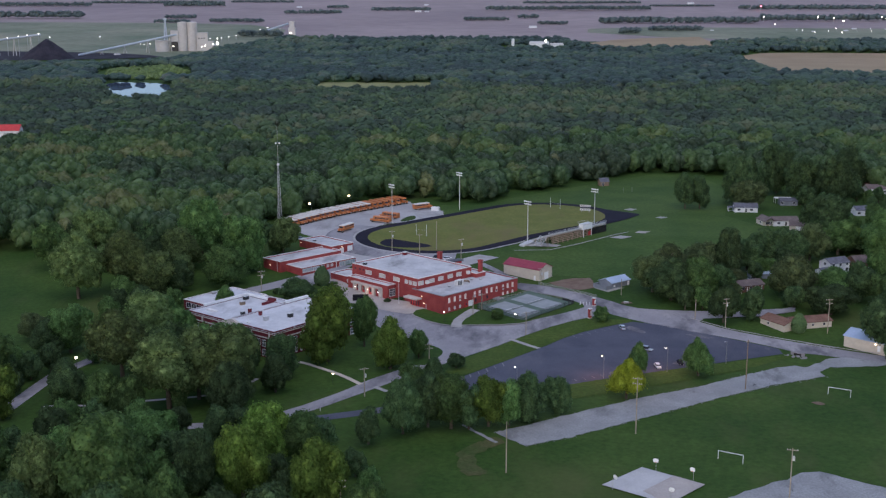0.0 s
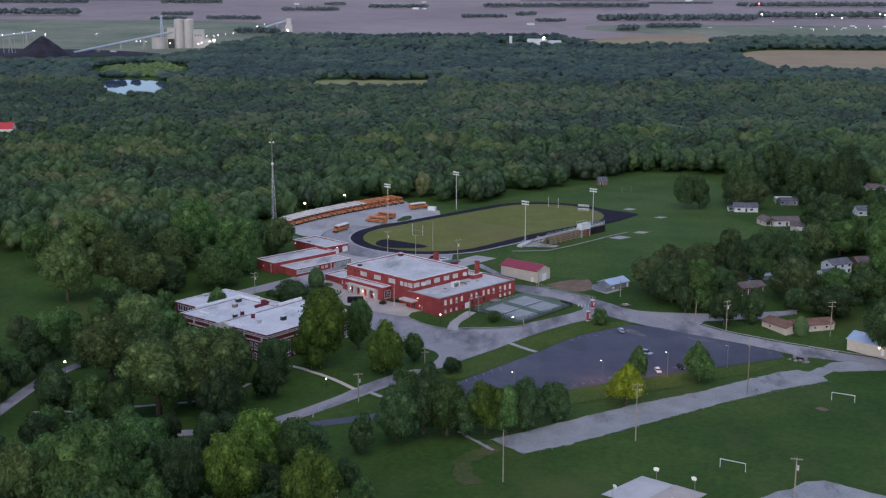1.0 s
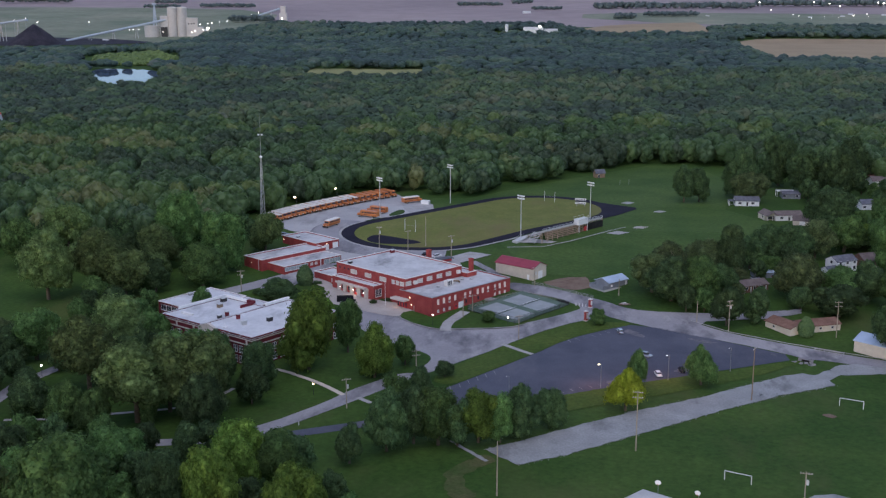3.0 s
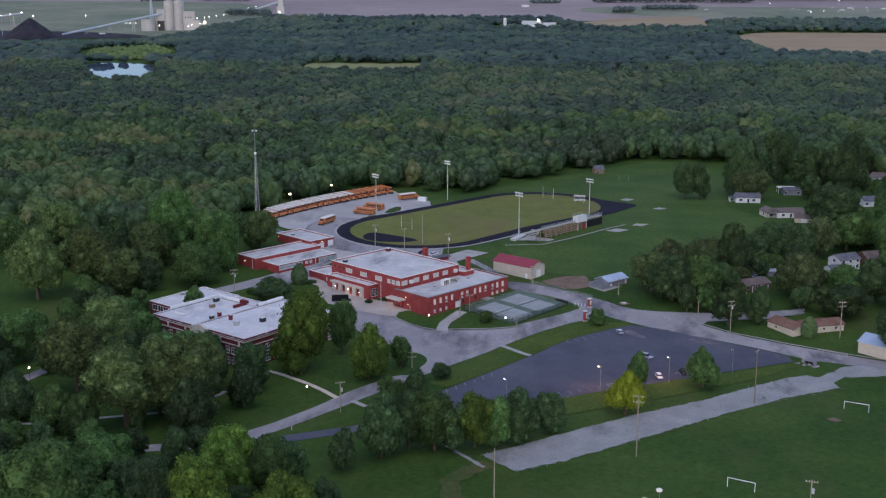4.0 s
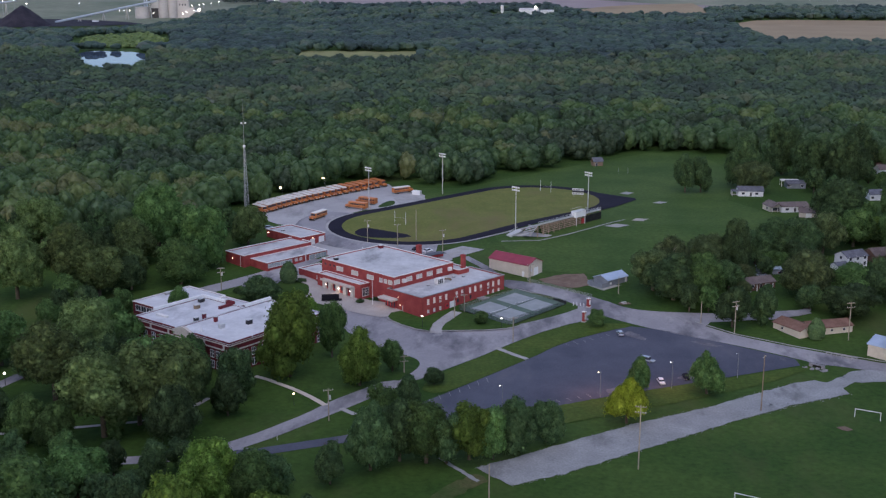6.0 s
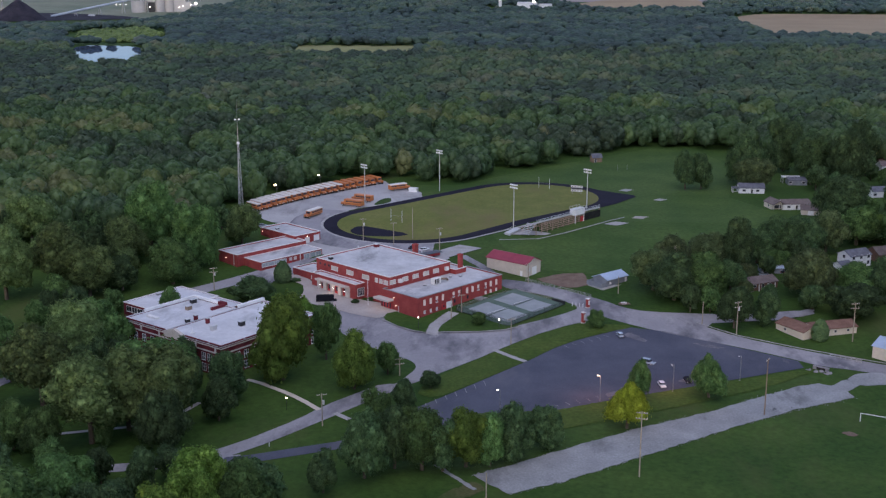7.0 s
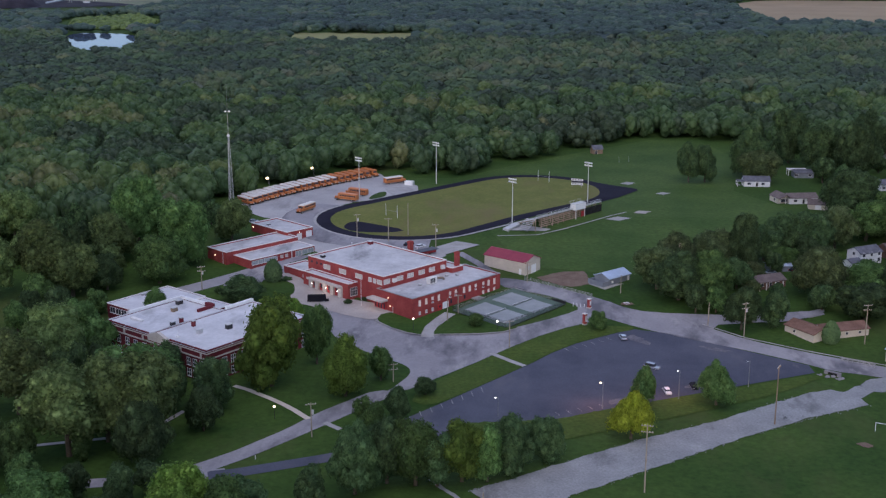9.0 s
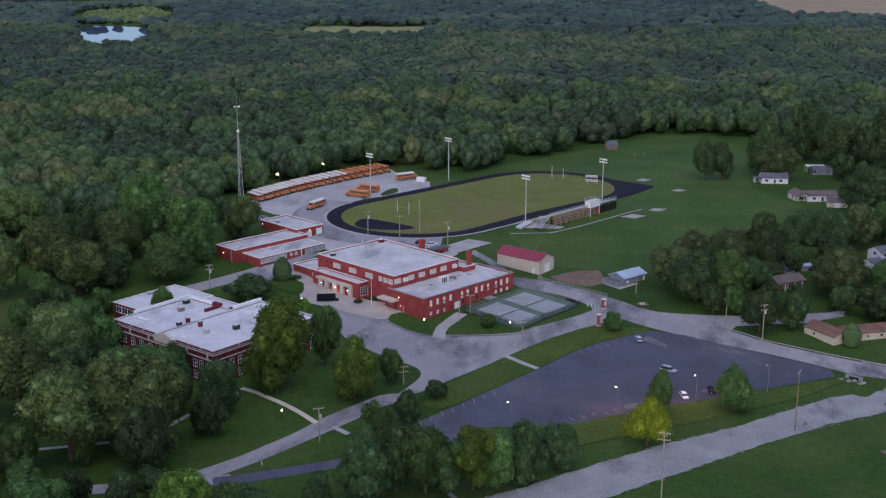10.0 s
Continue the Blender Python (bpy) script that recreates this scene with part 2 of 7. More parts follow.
n["Principled BSDF"].inputs["Specular IOR Level"].default_value = 0.0
shine, blend = n.new("ShaderNodeBsdfGlossy"), n.new("ShaderNodeMixShader")
shine.inputs["Color"].default_value, shine.inputs["Roughness"].default_value = (0.62, 0.76, 1.0, 1), 0.02
blend.inputs[0].default_value = 0.36
l.new(n["Principled BSDF"].outputs[0], blend.inputs[1])
l.new(shine.outputs[0], blend.inputs[2])
l.new(blend.outputs[0], n["Material Output"].inputs["Surface"])
M["red"] = material("red_panel", (0.45, 0.03, 0.03), (0.55, 0.05, 0.05), 0.5, 4.0, 0.6, 0, 0.05, 0.08)
M["carwhite"] = material("white_car_paint", (0.72, 0.72, 0.73), (0.80, 0.80, 0.81), 0.5, 4.0, 0.25, 0, 0.0, 0.02)
M["carsilver"] = material("silver_car_paint", (0.42, 0.47, 0.52), (0.50, 0.55, 0.60), 0.5, 4.0, 0.25, 0.4, 0.0, 0.03)
M["cardark"] = material("dark_car_paint", (0.010, 0.010, 0.014), (0.016, 0.016, 0.022), 0.5, 4.0, 0.86, 0, 0.0, 0.05)
M["lampwhite"] = glowing("white_lamp_glow", (1.0, 0.93, 0.80), 6.0)
M["lampwarm"] = glowing("warm_lamp_glow", (1.0, 0.76, 0.48), 5.0)
M["litblind"] = glowing("lit_window_blind", (1.0, 0.78, 0.66), 0.20)
M["litblind"].node_tree.nodes["Principled BSDF"].inputs["Base Color"].default_value = (0.46, 0.39, 0.35, 1)
M["lampred"] = glowing("red_beacon_glow", (1.0, 0.08, 0.12), 20.0)
stained(M["roof"], (0.20, 0.20, 0.205), 0.09, 0.545, 0.72)
stained(M["roofold"], (0.34, 0.345, 0.36), 0.09, 0.56, 0.74)
stained(M["road"], (0.135, 0.132, 0.148), 0.045, 0.50, 0.63)
stained(M["road"], (0.385, 0.372, 0.365), 0.11, 0.58, 0.72)
stained(M["lot"], (0.24, 0.235, 0.23), 0.05, 0.58, 0.72)
stained(M["asphalt"], (0.108, 0.114, 0.142), 0.035, 0.50, 0.70)
stained(M["asphalt"], (0.150, 0.150, 0.165), 0.10, 0.66, 0.76)
stained(M["gravel"], (0.15, 0.152, 0.155), 0.085, 0.57, 0.70)
stained(M["gravel"], (0.085, 0.09, 0.095), 0.30, 0.66, 0.72)
stained(M["asphalt"], (0.125, 0.123, 0.142), 0.035, 0.57, 0.70)
stained(M["grass"], (0.074, 0.092, 0.030), 0.022, 0.54, 0.76)
stained(M["infield"], (0.155, 0.135, 0.055), 0.03, 0.52, 0.70)
def see_through(m, share=0.42):
    """Leaves let part of the light through."""
    n, l = m.node_tree.nodes, m.node_tree.links
    b, out = n["Principled BSDF"], n["Material Output"]
    b.inputs["Specular IOR Level"].default_value = 0.2
    t, mix = n.new("ShaderNodeBsdfTranslucent"), n.new("ShaderNodeMixShader")
    l.new(b.inputs["Base Color"].links[0].from_socket, t.inputs["Color"])
    mix.inputs[0].default_value = share
    l.new(b.outputs[0], mix.inputs[1])
    l.new(t.outputs[0], mix.inputs[2])
    l.new(mix.outputs[0], out.inputs["Surface"])
    return m


LEAF_TONES = [("olive", (0.082, 0.130, 0.046), (0.146, 0.208, 0.076)),
              ("mid", (0.062, 0.124, 0.040), (0.112, 0.196, 0.063)),
              ("bright", (0.086, 0.160, 0.030), (0.150, 0.238, 0.048)),
              ("dark", (0.047, 0.092, 0.040), (0.088, 0.146, 0.058)),
              ("yellow", (0.185, 0.238, 0.022), (0.275, 0.318, 0.036)),
              ("dusky", (0.066, 0.100, 0.041), (0.116, 0.154, 0.066))]


def sparkled(m, spread):
    """Each leaf clump a little lighter or darker than the next."""
    n, l = m.node_tree.nodes, m.node_tree.links
    geo, vary, mul = n.new("ShaderNodeNewGeometry"), n.new("ShaderNodeMapRange"), n.new("ShaderNodeMath")
    hsv = next(q for q in n if q.type == "HUE_SAT")
    src = hsv.inputs["Value"].links[0].from_socket
    vary.inputs["To Min"].default_value, vary.inputs["To Max"].default_value = 1 - spread, 1 + spread
    l.new(geo.outputs["Random Per Island"], vary.inputs["Value"])
    mul.operation = "MULTIPLY"
    l.new(vary.outputs[0], mul.inputs[0])
    l.new(src, mul.inputs[1])
    l.new(mul.outputs[0], hsv.inputs["Value"])
    return m


LEAF = [see_through(sparkled(material("leaf_" + w, lo, hi, 0.22, 1.3, 0.8, 0, 0.0, 0.25, 0.30), 0.34), 0.56) for w, lo, hi in LEAF_TONES]
# Inner leaves 1.2 times lighter: fill light for the shaded gaps, as colour.
CORE = [material("brightened_inner_leaf_" + w, tuple(1.2 * c for c in lo), tuple(1.2 * c for c in hi), 0.22, 1.3, 0.9, 0, 0.4, 0.3, 0.30) for w, lo, hi in LEAF_TONES]
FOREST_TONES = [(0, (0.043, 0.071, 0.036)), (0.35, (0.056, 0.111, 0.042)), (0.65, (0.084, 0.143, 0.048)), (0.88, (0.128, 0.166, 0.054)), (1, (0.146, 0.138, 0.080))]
# Distance haze is put into these colours: bluer for middle, bluest for far.
MID_HAZE_TONES = [(0, (0.026, 0.0485, 0.0292)), (0.35, (0.036, 0.0757, 0.0346)), (0.65, (0.052, 0.0951, 0.0389)), (0.88, (0.08, 0.1164, 0.0464)), (1, (0.086, 0.0892, 0.067))]
FAR_HAZE_TONES = [(0, (0.0143, 0.0337, 0.031)), (0.35, (0.0235, 0.0535, 0.0439)), (0.65, (0.0337, 0.0713, 0.046)), (0.88, (0.0571, 0.0911, 0.0514)), (1, (0.0592, 0.0693, 0.0706))]
# Far tree belts: leaf green mixed with the blue-grey of haze.
M["belt"] = tinted_leaves("belt_leaves_hazed", [(0.0, (0.055, 0.085, 0.088)), (1.0, (0.080, 0.112, 0.108))], 0.1, 0.3)
M["forest"] = tinted_leaves("forest_core_leaves", FOREST_TONES, 0.55, 0.2, 0.15)
M["forestleaf"] = see_through(tinted_leaves("forest_leaves", FOREST_TONES, 0.55, 0.0, 0.15))
M["midforest"] = tinted_leaves("middle_forest_leaves_hazed", MID_HAZE_TONES, 0.5, 0.55, 0.28)
M["farforest"] = tinted_leaves("far_forest_core_leaves_hazed", FAR_HAZE_TONES, 0.35, 0.55, 0.28)


# ---- mesh helpers ----
def finish(bm, name, mat, smooth=False):
    me = bpy.data.meshes.new(name)
    bm.to_mesh(me)
    bm.free()
    me.materials.append(mat)
    if smooth:
        for p in me.polygons:
            p.use_smooth = True
    return me


def part(name, bm, mat, parent, label="", smooth=False):
    ob = new(name, finish(bm, name, mat, smooth))
    ob.parent = parent
    if label:
        tagged(ob, label)
    return ob


def thing(name, x, y, label, category, turn=0.0, z=None, group=""):
    ob = new(name)
    ob.empty_display_size = 0.5
    ob.matrix_basis = pose(x, y, gz(x, y) if z is None else z, 0, 0, turn)
    return tagged(ob, label, category, group)


def box(bm, x0, x1, y0, y1, z0, z1, bevel=0.0):
    r = bmesh.ops.create_cube(bm, size=1.0)
    bmesh.ops.scale(bm, vec=(x1 - x0, y1 - y0, z1 - z0), verts=r["verts"])
    bmesh.ops.translate(bm, vec=((x0 + x1) / 2, (y0 + y1) / 2, (z0 + z1) / 2), verts=r["verts"])
    if bevel:
        edges = list({e for v in r["verts"] for e in v.link_edges})
        bmesh.ops.bevel(bm, geom=edges, offset=bevel, segments=2, affect="EDGES", profile=0.5)
    return bm


def boxed(*sizes, bevel=0.0):
    bm = bmesh.new()
    for s in sizes:
        box(bm, *s, bevel=bevel)
    return bm


def tube(bm, p, q, r0, r1=None, n=8):
    p, q = Vector(p), Vector(q)
    r1 = r0 if r1 is None else r1
    m = Matrix.Translation((p + q) / 2) @ (q - p).to_track_quat("Z", "Y").to_matrix().to_4x4()
    bmesh.ops.create_cone(bm, cap_ends=True, segments=n, radius1=r0, radius2=r1, depth=(q - p).length, matrix=m)
    return bm


def ball(bm, c, r, sub=2, squash=1.0):
    bmesh.ops.create_icosphere(bm, subdivisions=sub, radius=r, matrix=Matrix.Translation(c) @ Matrix.Diagonal((1, 1, squash, 1)))
    return bm


def prism(bm, outline, z0, z1):
    """An upright prism over an outline of (x, y)."""
    low = [bm.verts.new((x, y, z0)) for x, y in outline]
    top = [bm.verts.new((x, y, z1)) for x, y in outline]
    n = len(outline)
    bm.faces.new(top)
    bm.faces.new(low[::-1])
    for i in range(n):
        bm.faces.new((low[i], low[(i + 1) % n], top[(i + 1) % n], top[i]))
    return bm


def rough(outline, step=2.5, amp=0.5, seed=0):
    """The outline with its edges cut into short steps and nudged, for a ragged border."""
    out = []
    for i, a in enumerate(outline):
        a, b = Vector(a), Vector(outline[(i + 1) % len(outline)])
        n = max(1, int((b - a).length / step))
        for k in range(n):
            p = a.lerp(b, k / n)
            w = noise.noise_vector((p.x * 0.35 + seed, p.y * 0.35, 3.1)) + 0.6 * noise.noise_vector((p.x * 1.1, p.y * 1.1 + seed, 7.7))
            out.append((p.x + amp * w.x, p.y + amp * w.y))
    return out


def smoothed(outline, rounds=2):
    for _ in range(rounds):
        out = []
        for i, a in enumerate(outline):
            b = outline[(i + 1) % len(outline)]
            out += [(0.75 * a[0] + 0.25 * b[0], 0.75 * a[1] + 0.25 * b[1]), (0.25 * a[0] + 0.75 * b[0], 0.25 * a[1] + 0.75 * b[1])]
        outline = out
    return outline


LAID = []


def sheet(name, outline, lift, mat, label, category, thick=0.0):
    """A thin slab of paving or turf that follows the land; each lies a few millimetres over the one before."""
    lift += 0.004 * len(LAID)
    LAID.append(name)
    bm = bmesh.new()
    area = sum(a[0] * b[1] - b[0] * a[1] for a, b in zip(outline, outline[1:] + outline[:1]))
    outline = list(outline) if area > 0 else list(outline)[::-1]
    n = len(outline)
    co, _, tris, *_ = geometry.delaunay_2d_cdt([Vector(p) for p in outline], [(i, (i + 1) % n) for i in range(n)], [list(range(n))], 1, 1e-4)
    vs = [bm.verts.new((p.x, p.y, 0)) for p in co]
    for q in tris:
        bm.faces.new([vs[i] for i in q])
    for y in (Y_LOW, Y_HIGH, Y_FAR):
        bmesh.ops.bisect_plane(bm, geom=bm.verts[:] + bm.edges[:] + bm.faces[:], dist=1e-4, plane_co=(0, y, 0), plane_no=(0, 1, 0))
    bm.normal_update()
    for f in bm.faces:
        if f.normal.z < 0:
            f.normal_flip()
    for v in bm.verts:
        v.co.z = gz(v.co.x, v.co.y) + lift
    if thick:
        r = bmesh.ops.extrude_face_region(bm, geom=bm.faces[:])
        for g in r["geom"]:
            if isinstance(g, bmesh.types.BMVert):
                g.co.z += thick
    ob = new(name, finish(bm, name, mat))
    return tagged(ob, label, category, kind="structure")


def band(points, width):
    """The outline of a strip of that width along a line of points."""
    left, right = [], []
    for i, p in enumerate(points):
        a, b = Vector(points[max(0, i - 1)]), Vector(points[min(len(points) - 1, i + 1)])
        d = (b - a).normalized()
        n = Vector((-d.y, d.x)) * width / 2
        left.append((p[0] + n.x, p[1] + n.y))
        right.append((p[0] - n.x, p[1] - n.y))
    return left + right[::-1]

# ---- ground ----
def build_ground():
    bm = bmesh.new()
    ys = [-400, 0, 200, 300, Y_LOW, 450, 510, Y_HIGH, 700, 1000, 1500, Y_FAR, 3000, 3800, 5200]
    xs = [-3200, -1600, -800, -400, -200, -100, 0, 100, 200, 400, 800, 1600, 3200]
    grid = [[bm.verts.new((x, y, gz(x, y))) for x in xs] for y in ys]
    for a, b in zip(grid, grid[1:]):
        for i in range(len(xs) - 1):
            bm.faces.new((a[i], a[i + 1], b[i + 1], b[i]))
    return tagged(new("ground", finish(bm, "ground", M["grass"])), "rolling mown grass land with darker and yellower patches", "ground", kind="structure")


build_ground()


def quad(x0, x1, y0, y1):
    return [(x0, y0), (x1, y0), (x1, y1), (x0, y1)]


# Far farmland: pinkish ploughed fields, pasture and a dry stubble field.
sheet("field", quad(-3100, 3100, 2790, 5190), 0.3, M["plough"], "wide pinkish-brown ploughed farmland reaching to the horizon", "field")
sheet("pasture", smoothed([(-1900, 2150), (-700, 2250), (-560, 2700), (-640, 3300), (-1100, 3450), (-2200, 3400)], 1), 0.6, M["farpasture"], "dull green pasture round the loading plant", "field")
sheet("pasture", smoothed([(180, 3000), (900, 2700), (1900, 2900), (1900, 3120), (700, 3250), (200, 3260)], 1), 0.6, M["farpasture"], "pale green pasture behind the woods", "field")
sheet("stubble_field", smoothed([(430, 1950), (560, 1830), (1150, 1880), (1150, 2470), (641, 2514), (521, 2504), (492, 2472), (450, 2421), (425, 2200)], 1), 0.6, M["dry"], "pale tan stubble field framed by woods", "field")
sheet("stubble_field", [(172, 2742), (226, 2823), (298, 2875), (380, 2905), (452, 2930), (456, 2796), (430, 2540), (200, 2540)], 0.9, M["dry"], "narrow strip of ripe yellow field", "field")
sheet("meadow", [(-305, 1375), (-85, 1375), (-95, 1665), (-335, 1665)], 0.2, M["meadow"], "pale green clearing within the woods", "field")
sheet("mown_lawn", smoothed([(-330, 500), (-170, 450), (-150, 395), (-260, 330), (-420, 380)], 1), 0.03, M["grass"], "dark green mown lawn beside the woods", "lawn")

# Brighter mown grass of the sports field: the slope below and the level part above.
sheet("sports_field", [(-8, 565), (4, 520), (14, 492), (46, 484), (70, 482), (100, 500), (128, 540), (138, 565)], 0.012, M["fieldgrass"], "bright green mown slope below the running track", "sports field")
sheet("sports_field", [(-60, 565), (138, 565), (136, 590), (120, 625), (128, 660), (138, 720), (128, 775), (98, 782), (40, 722), (4, 682), (-20, 652), (-40, 650), (-60, 640)], 0.012, M["fieldgrass"], "bright green mown sports field round the running track", "sports field")

# Roads, lots and paths.
sheet("road", band([(-121.8, 450.3), (-116.4, 457.2), (-105.8, 467.7), (-96.6, 477.9), (-88.6, 487.8), (-84.6, 496.4), (-80.2, 508.3)], 8.5), 0.06, M["road"], "worn grey service road behind the old school", "road")
sheet("forecourt", smoothed([(-62, 449), (-51.7, 444.5), (-39.2, 430), (-23.5, 420.2), (-4.6, 418.7), (8, 424.8), (25.4, 437.6), (33, 446), (26, 465), (37.1, 450.1), (53.7, 440.3),
       (44, 437), (40.4, 435.8), (20.6, 422.3), (3.8, 404.5), (-15.3, 380.8), (-26, 367.5), (-36, 362), (-30.3, 368), (-27.3, 374.9), (-24.8, 381.7), (-24.6, 386.5), (-27, 391.4), (-33.1, 396), (-44.2, 404.8), (-55.4, 418), (-61.6, 441.9), (-64, 447)], 1), 0.05,
      M["road"], "worn grey asphalt forecourt with cracks and patches", "pavement")
sheet("road", smoothed([(1.5, 478), (14.3, 474.2), (26.7, 465.9), (41.8, 453.8), (48, 446.5), (56, 442), (80, 440.5), (92, 441), (118, 447), (118, 441), (96, 434), (73, 430), (86, 417.4), (104, 406.9), (121, 398.4), (140, 389), (200, 360),
       (200, 350), (140, 378), (117, 389.3), (108, 391.8), (102, 397), (84.6, 408), (65.8, 417.5), (51, 427), (40, 436), (34.4, 443.3), (29.9, 448.6), (22.9, 457), (12.9, 461.8), (2.5, 468)], 1), 0.08, M["road"], "pale worn road past the school gate", "road")
sheet("road", smoothed([(-34, 369), (-40.1, 361.4), (-49.5, 349.5), (-55, 339.3), (-63.4, 328.1), (-67.6, 322.6), (-84, 306), (-80, 301), (-66.7, 314.9), (-60.5, 321.7), (-47.9, 338.3), (-38.9, 350.6), (-32, 360), (-25, 368)], 1), 0.09,
      M["road"], "pale worn lane through the trees", "road")
sheet("road", band([(-106, 301.5), (-94, 304), (-80, 307), (-66, 311)], 5), 0.05, M["road"], "pale worn lane running on under the trees", "road")
sheet("road", band([(-70, 309), (-63, 311), (-41, 321), (-20, 334)], 5), 0.05, M["asphalt"], "dark narrow asphalt drive under the trees", "road")
sheet("road", band([(-163, 290), (-161.5, 305), (-160.6, 321), (-160, 334), (-159, 350), (-153, 366), (-143, 382)], 5), 0.06, M["road"], "pale lane curving between the trees", "road")
sheet("parking_lot", smoothed([(-28, 342), (-19, 352.8), (-7.3, 367.6), (9.6, 389.3), (24.1, 408.3), (41.3, 420.8), (52, 427), (84.2, 407.5), (107, 393), (85.3, 382.4), (53.2, 366.7), (32.4, 356.6), (19.6, 349.4), (0.4, 338.7), (-12, 336), (-25, 336)], 1),
      0.06, M["asphalt"], "wide dark asphalt parking lot with worn bays", "parking lot")
sheet("gravel_strip", rough([(-3.6, 303.6), (3.8, 308.7), (20.1, 321.1), (42.8, 337.3), (65.2, 351), (81.4, 363), (96.4, 373.5), (102.5, 376.1), (106, 374), (112, 380), (117, 386), (124, 387), (140, 381), (132, 377), (114.9, 374.6), (109.2, 369),
      (111, 364.6), (91.9, 354.5), (72.1, 341.3), (40.6, 317.2), (19.1, 301.1), (5.3, 293)], 2.0, 0.8), 0.1, M["gravel"], "pale gravel strip with a ragged edge", "parking lot")
sheet("gravel_yard", rough([(52, 250), (58.9, 259.8), (69.4, 267.8), (76.5, 272.7), (82.3, 277.8), (87.2, 278.9), (102.3, 268.6), (130, 250), (120, 215), (60, 215)], 2.0, 0.7), 0.1, M["gravel"], "grey gravel yard beside the sports field", "parking lot")
sheet("bus_lot", rough([(-125, 585), (-116, 566), (-105, 556.5), (-89, 549), (-83.5, 553), (-80, 570), (-68, 588), (-60.5, 593), (-50.4, 603), (-38.5, 617.5), (-39.5, 629), (-47.6, 641), (-57, 647), (-62, 660), (-80, 652), (-100, 628), (-118, 600)], 3.0, 0.5), 0.06, M["lot"],
      "pale gravel bus lot beside the track", "parking lot")
sheet("forecourt", smoothed([(-83, 553), (-95, 545), (-92, 525), (-70, 503), (-40, 488), (-18, 500), (-22, 515), (-50, 516), (-70, 524)], 1), 0.04, M["lot"], "pale paved yard between the annex and the track", "pavement")
sheet("pavement", [(-55.6, 620.2), (-53.4, 612.2), (-50.2, 604.2), (-38.4, 617.8), (-40.3, 627.3), (-46.5, 633.4), (-51.3, 629.6)], 0.1, M["concrete"], "pale sloping concrete pad beside the bus lot", "pavement")
sheet("grass_patch", smoothed([(-61.3, 595.6), (-61.0, 601.9), (-58.1, 611.9), (-54.5, 614.0), (-53.4, 607.3), (-54.0, 601.6), (-58.7, 595.9)], 1), 0.1, M["grass"], "small wedge of grass beside the bus lot", "lawn")
sheet("walkway", band([(-77, 370.2), (-74.8, 368.9), (-71.9, 367.1), (-68.1, 363.9), (-63.8, 360.4), (-59.6, 356.5), (-55.9, 352.6), (-52.8, 348.9), (-50.4, 346)], 1.8), 0.07, M["beige"], "narrow sandy footpath to the lane", "path")
sheet("walkway", band([(-45.5, 343.8), (-40.5, 339.2)], 1.8), 0.07, M["concrete"], "short concrete footpath", "path")
sheet("walkway", band([(0.4, 402), (11.2, 391.6)], 1.9), 0.12, M["concrete"], "concrete steps down to the parking lot", "path")
sheet("walkway", band([(-150, 318), (-136, 319.5), (-119, 325), (-103, 330), (-92.6, 336), (-87, 350)], 1.6), 0.07, M["concrete"], "narrow pale footpath under the trees", "path")
sheet("walkway", rough(band([(-14, 309.5), (-8, 301.5), (-3, 295)], 1.2), 1.0, 0.4), 0.07, M["gravel"], "worn stony footpath over the grass", "path")
sheet("walkway", band([(-21.3, 415.0), (-20.6, 424), (-17.0, 433), (-14.5, 438)], 4.4), 0.1, M["concrete"], "concrete approach to the side door", "path")
sheet("bare_patch", rough(band([(-2, 298), (-8, 292), (-11.5, 285), (-11, 278), (-8, 271)], 6.0), 1.2, 1.2), 0.04, M["wornturf"], "worn turf with bare earth at the end of the gravel", "ground patch")
sheet("bare_patch", rough([(64.1, 571.8), (69.6, 570.8), (73.1, 575.8), (67.6, 576.8)], 1.0, 0.6), 0.04, M["apron"], "bare sandy patch worn into the grass", "ground patch")
sheet("bare_patch", rough([(98.8, 337), (101.5, 337.6), (103.2, 335.4), (101.4, 334.2), (100, 335)], 0.7, 0.4), 0.04, M["dirt"], "bare worn earth before the soccer goal", "ground patch")
sheet("road", band([(-14, 508), (-6, 495), (-1.5, 486), (2, 475)], 3.6), 0.05, M["road"], "narrow worn track past the storage barn", "road")
sheet("verge_strip", smoothed([(-15.0, 380.2), (3.8, 403.8), (20.6, 421.4), (33.6, 430.2), (40.9, 427.9), (48.3, 428.2), (49.6, 425), (41.3, 421.2), (24.1, 408.8), (9.6, 389.9), (-7.3, 368.2), (-17, 356.5), (-24, 362)], 1), 0.03, M["verge"], "yellowish worn grass island between road and lot", "verge")
for pts in ([(46, 420.5), (50, 419.5), (54, 411.5), (50, 412), (47, 416)], [(69, 411), (75, 409.5), (81, 406), (76, 406.5), (70, 409)], [(58, 377), (70, 381), (72, 379), (60, 374.6)], [(36, 360), (48, 366), (46, 368.5), (35, 364)]):
    sheet("worn_patch", rough(smoothed(pts, 1), 0.6, 1.3), 0.075, M["wornlot"], "pale worn patch on the dark asphalt", "ground patch")
sheet("bare_patch", rough([(16.7, 478.1), (27.6, 485.6), (36.2, 486.8), (38, 477), (36.5, 471), (30, 467.4), (22.3, 471.5)], 2.0, 1.0), 0.03, M["dirt"], "bare earth beside the shed", "ground patch")
sheet("verge_strip", rough([(-9, 345), (18, 349), (52, 366), (84, 381), (106, 391), (106, 389), (86, 372), (52, 352), (22, 336), (-6, 334)], 2.0, 0.8), 0.02, M["verge"], "rough grass verge below the parking lot", "verge")
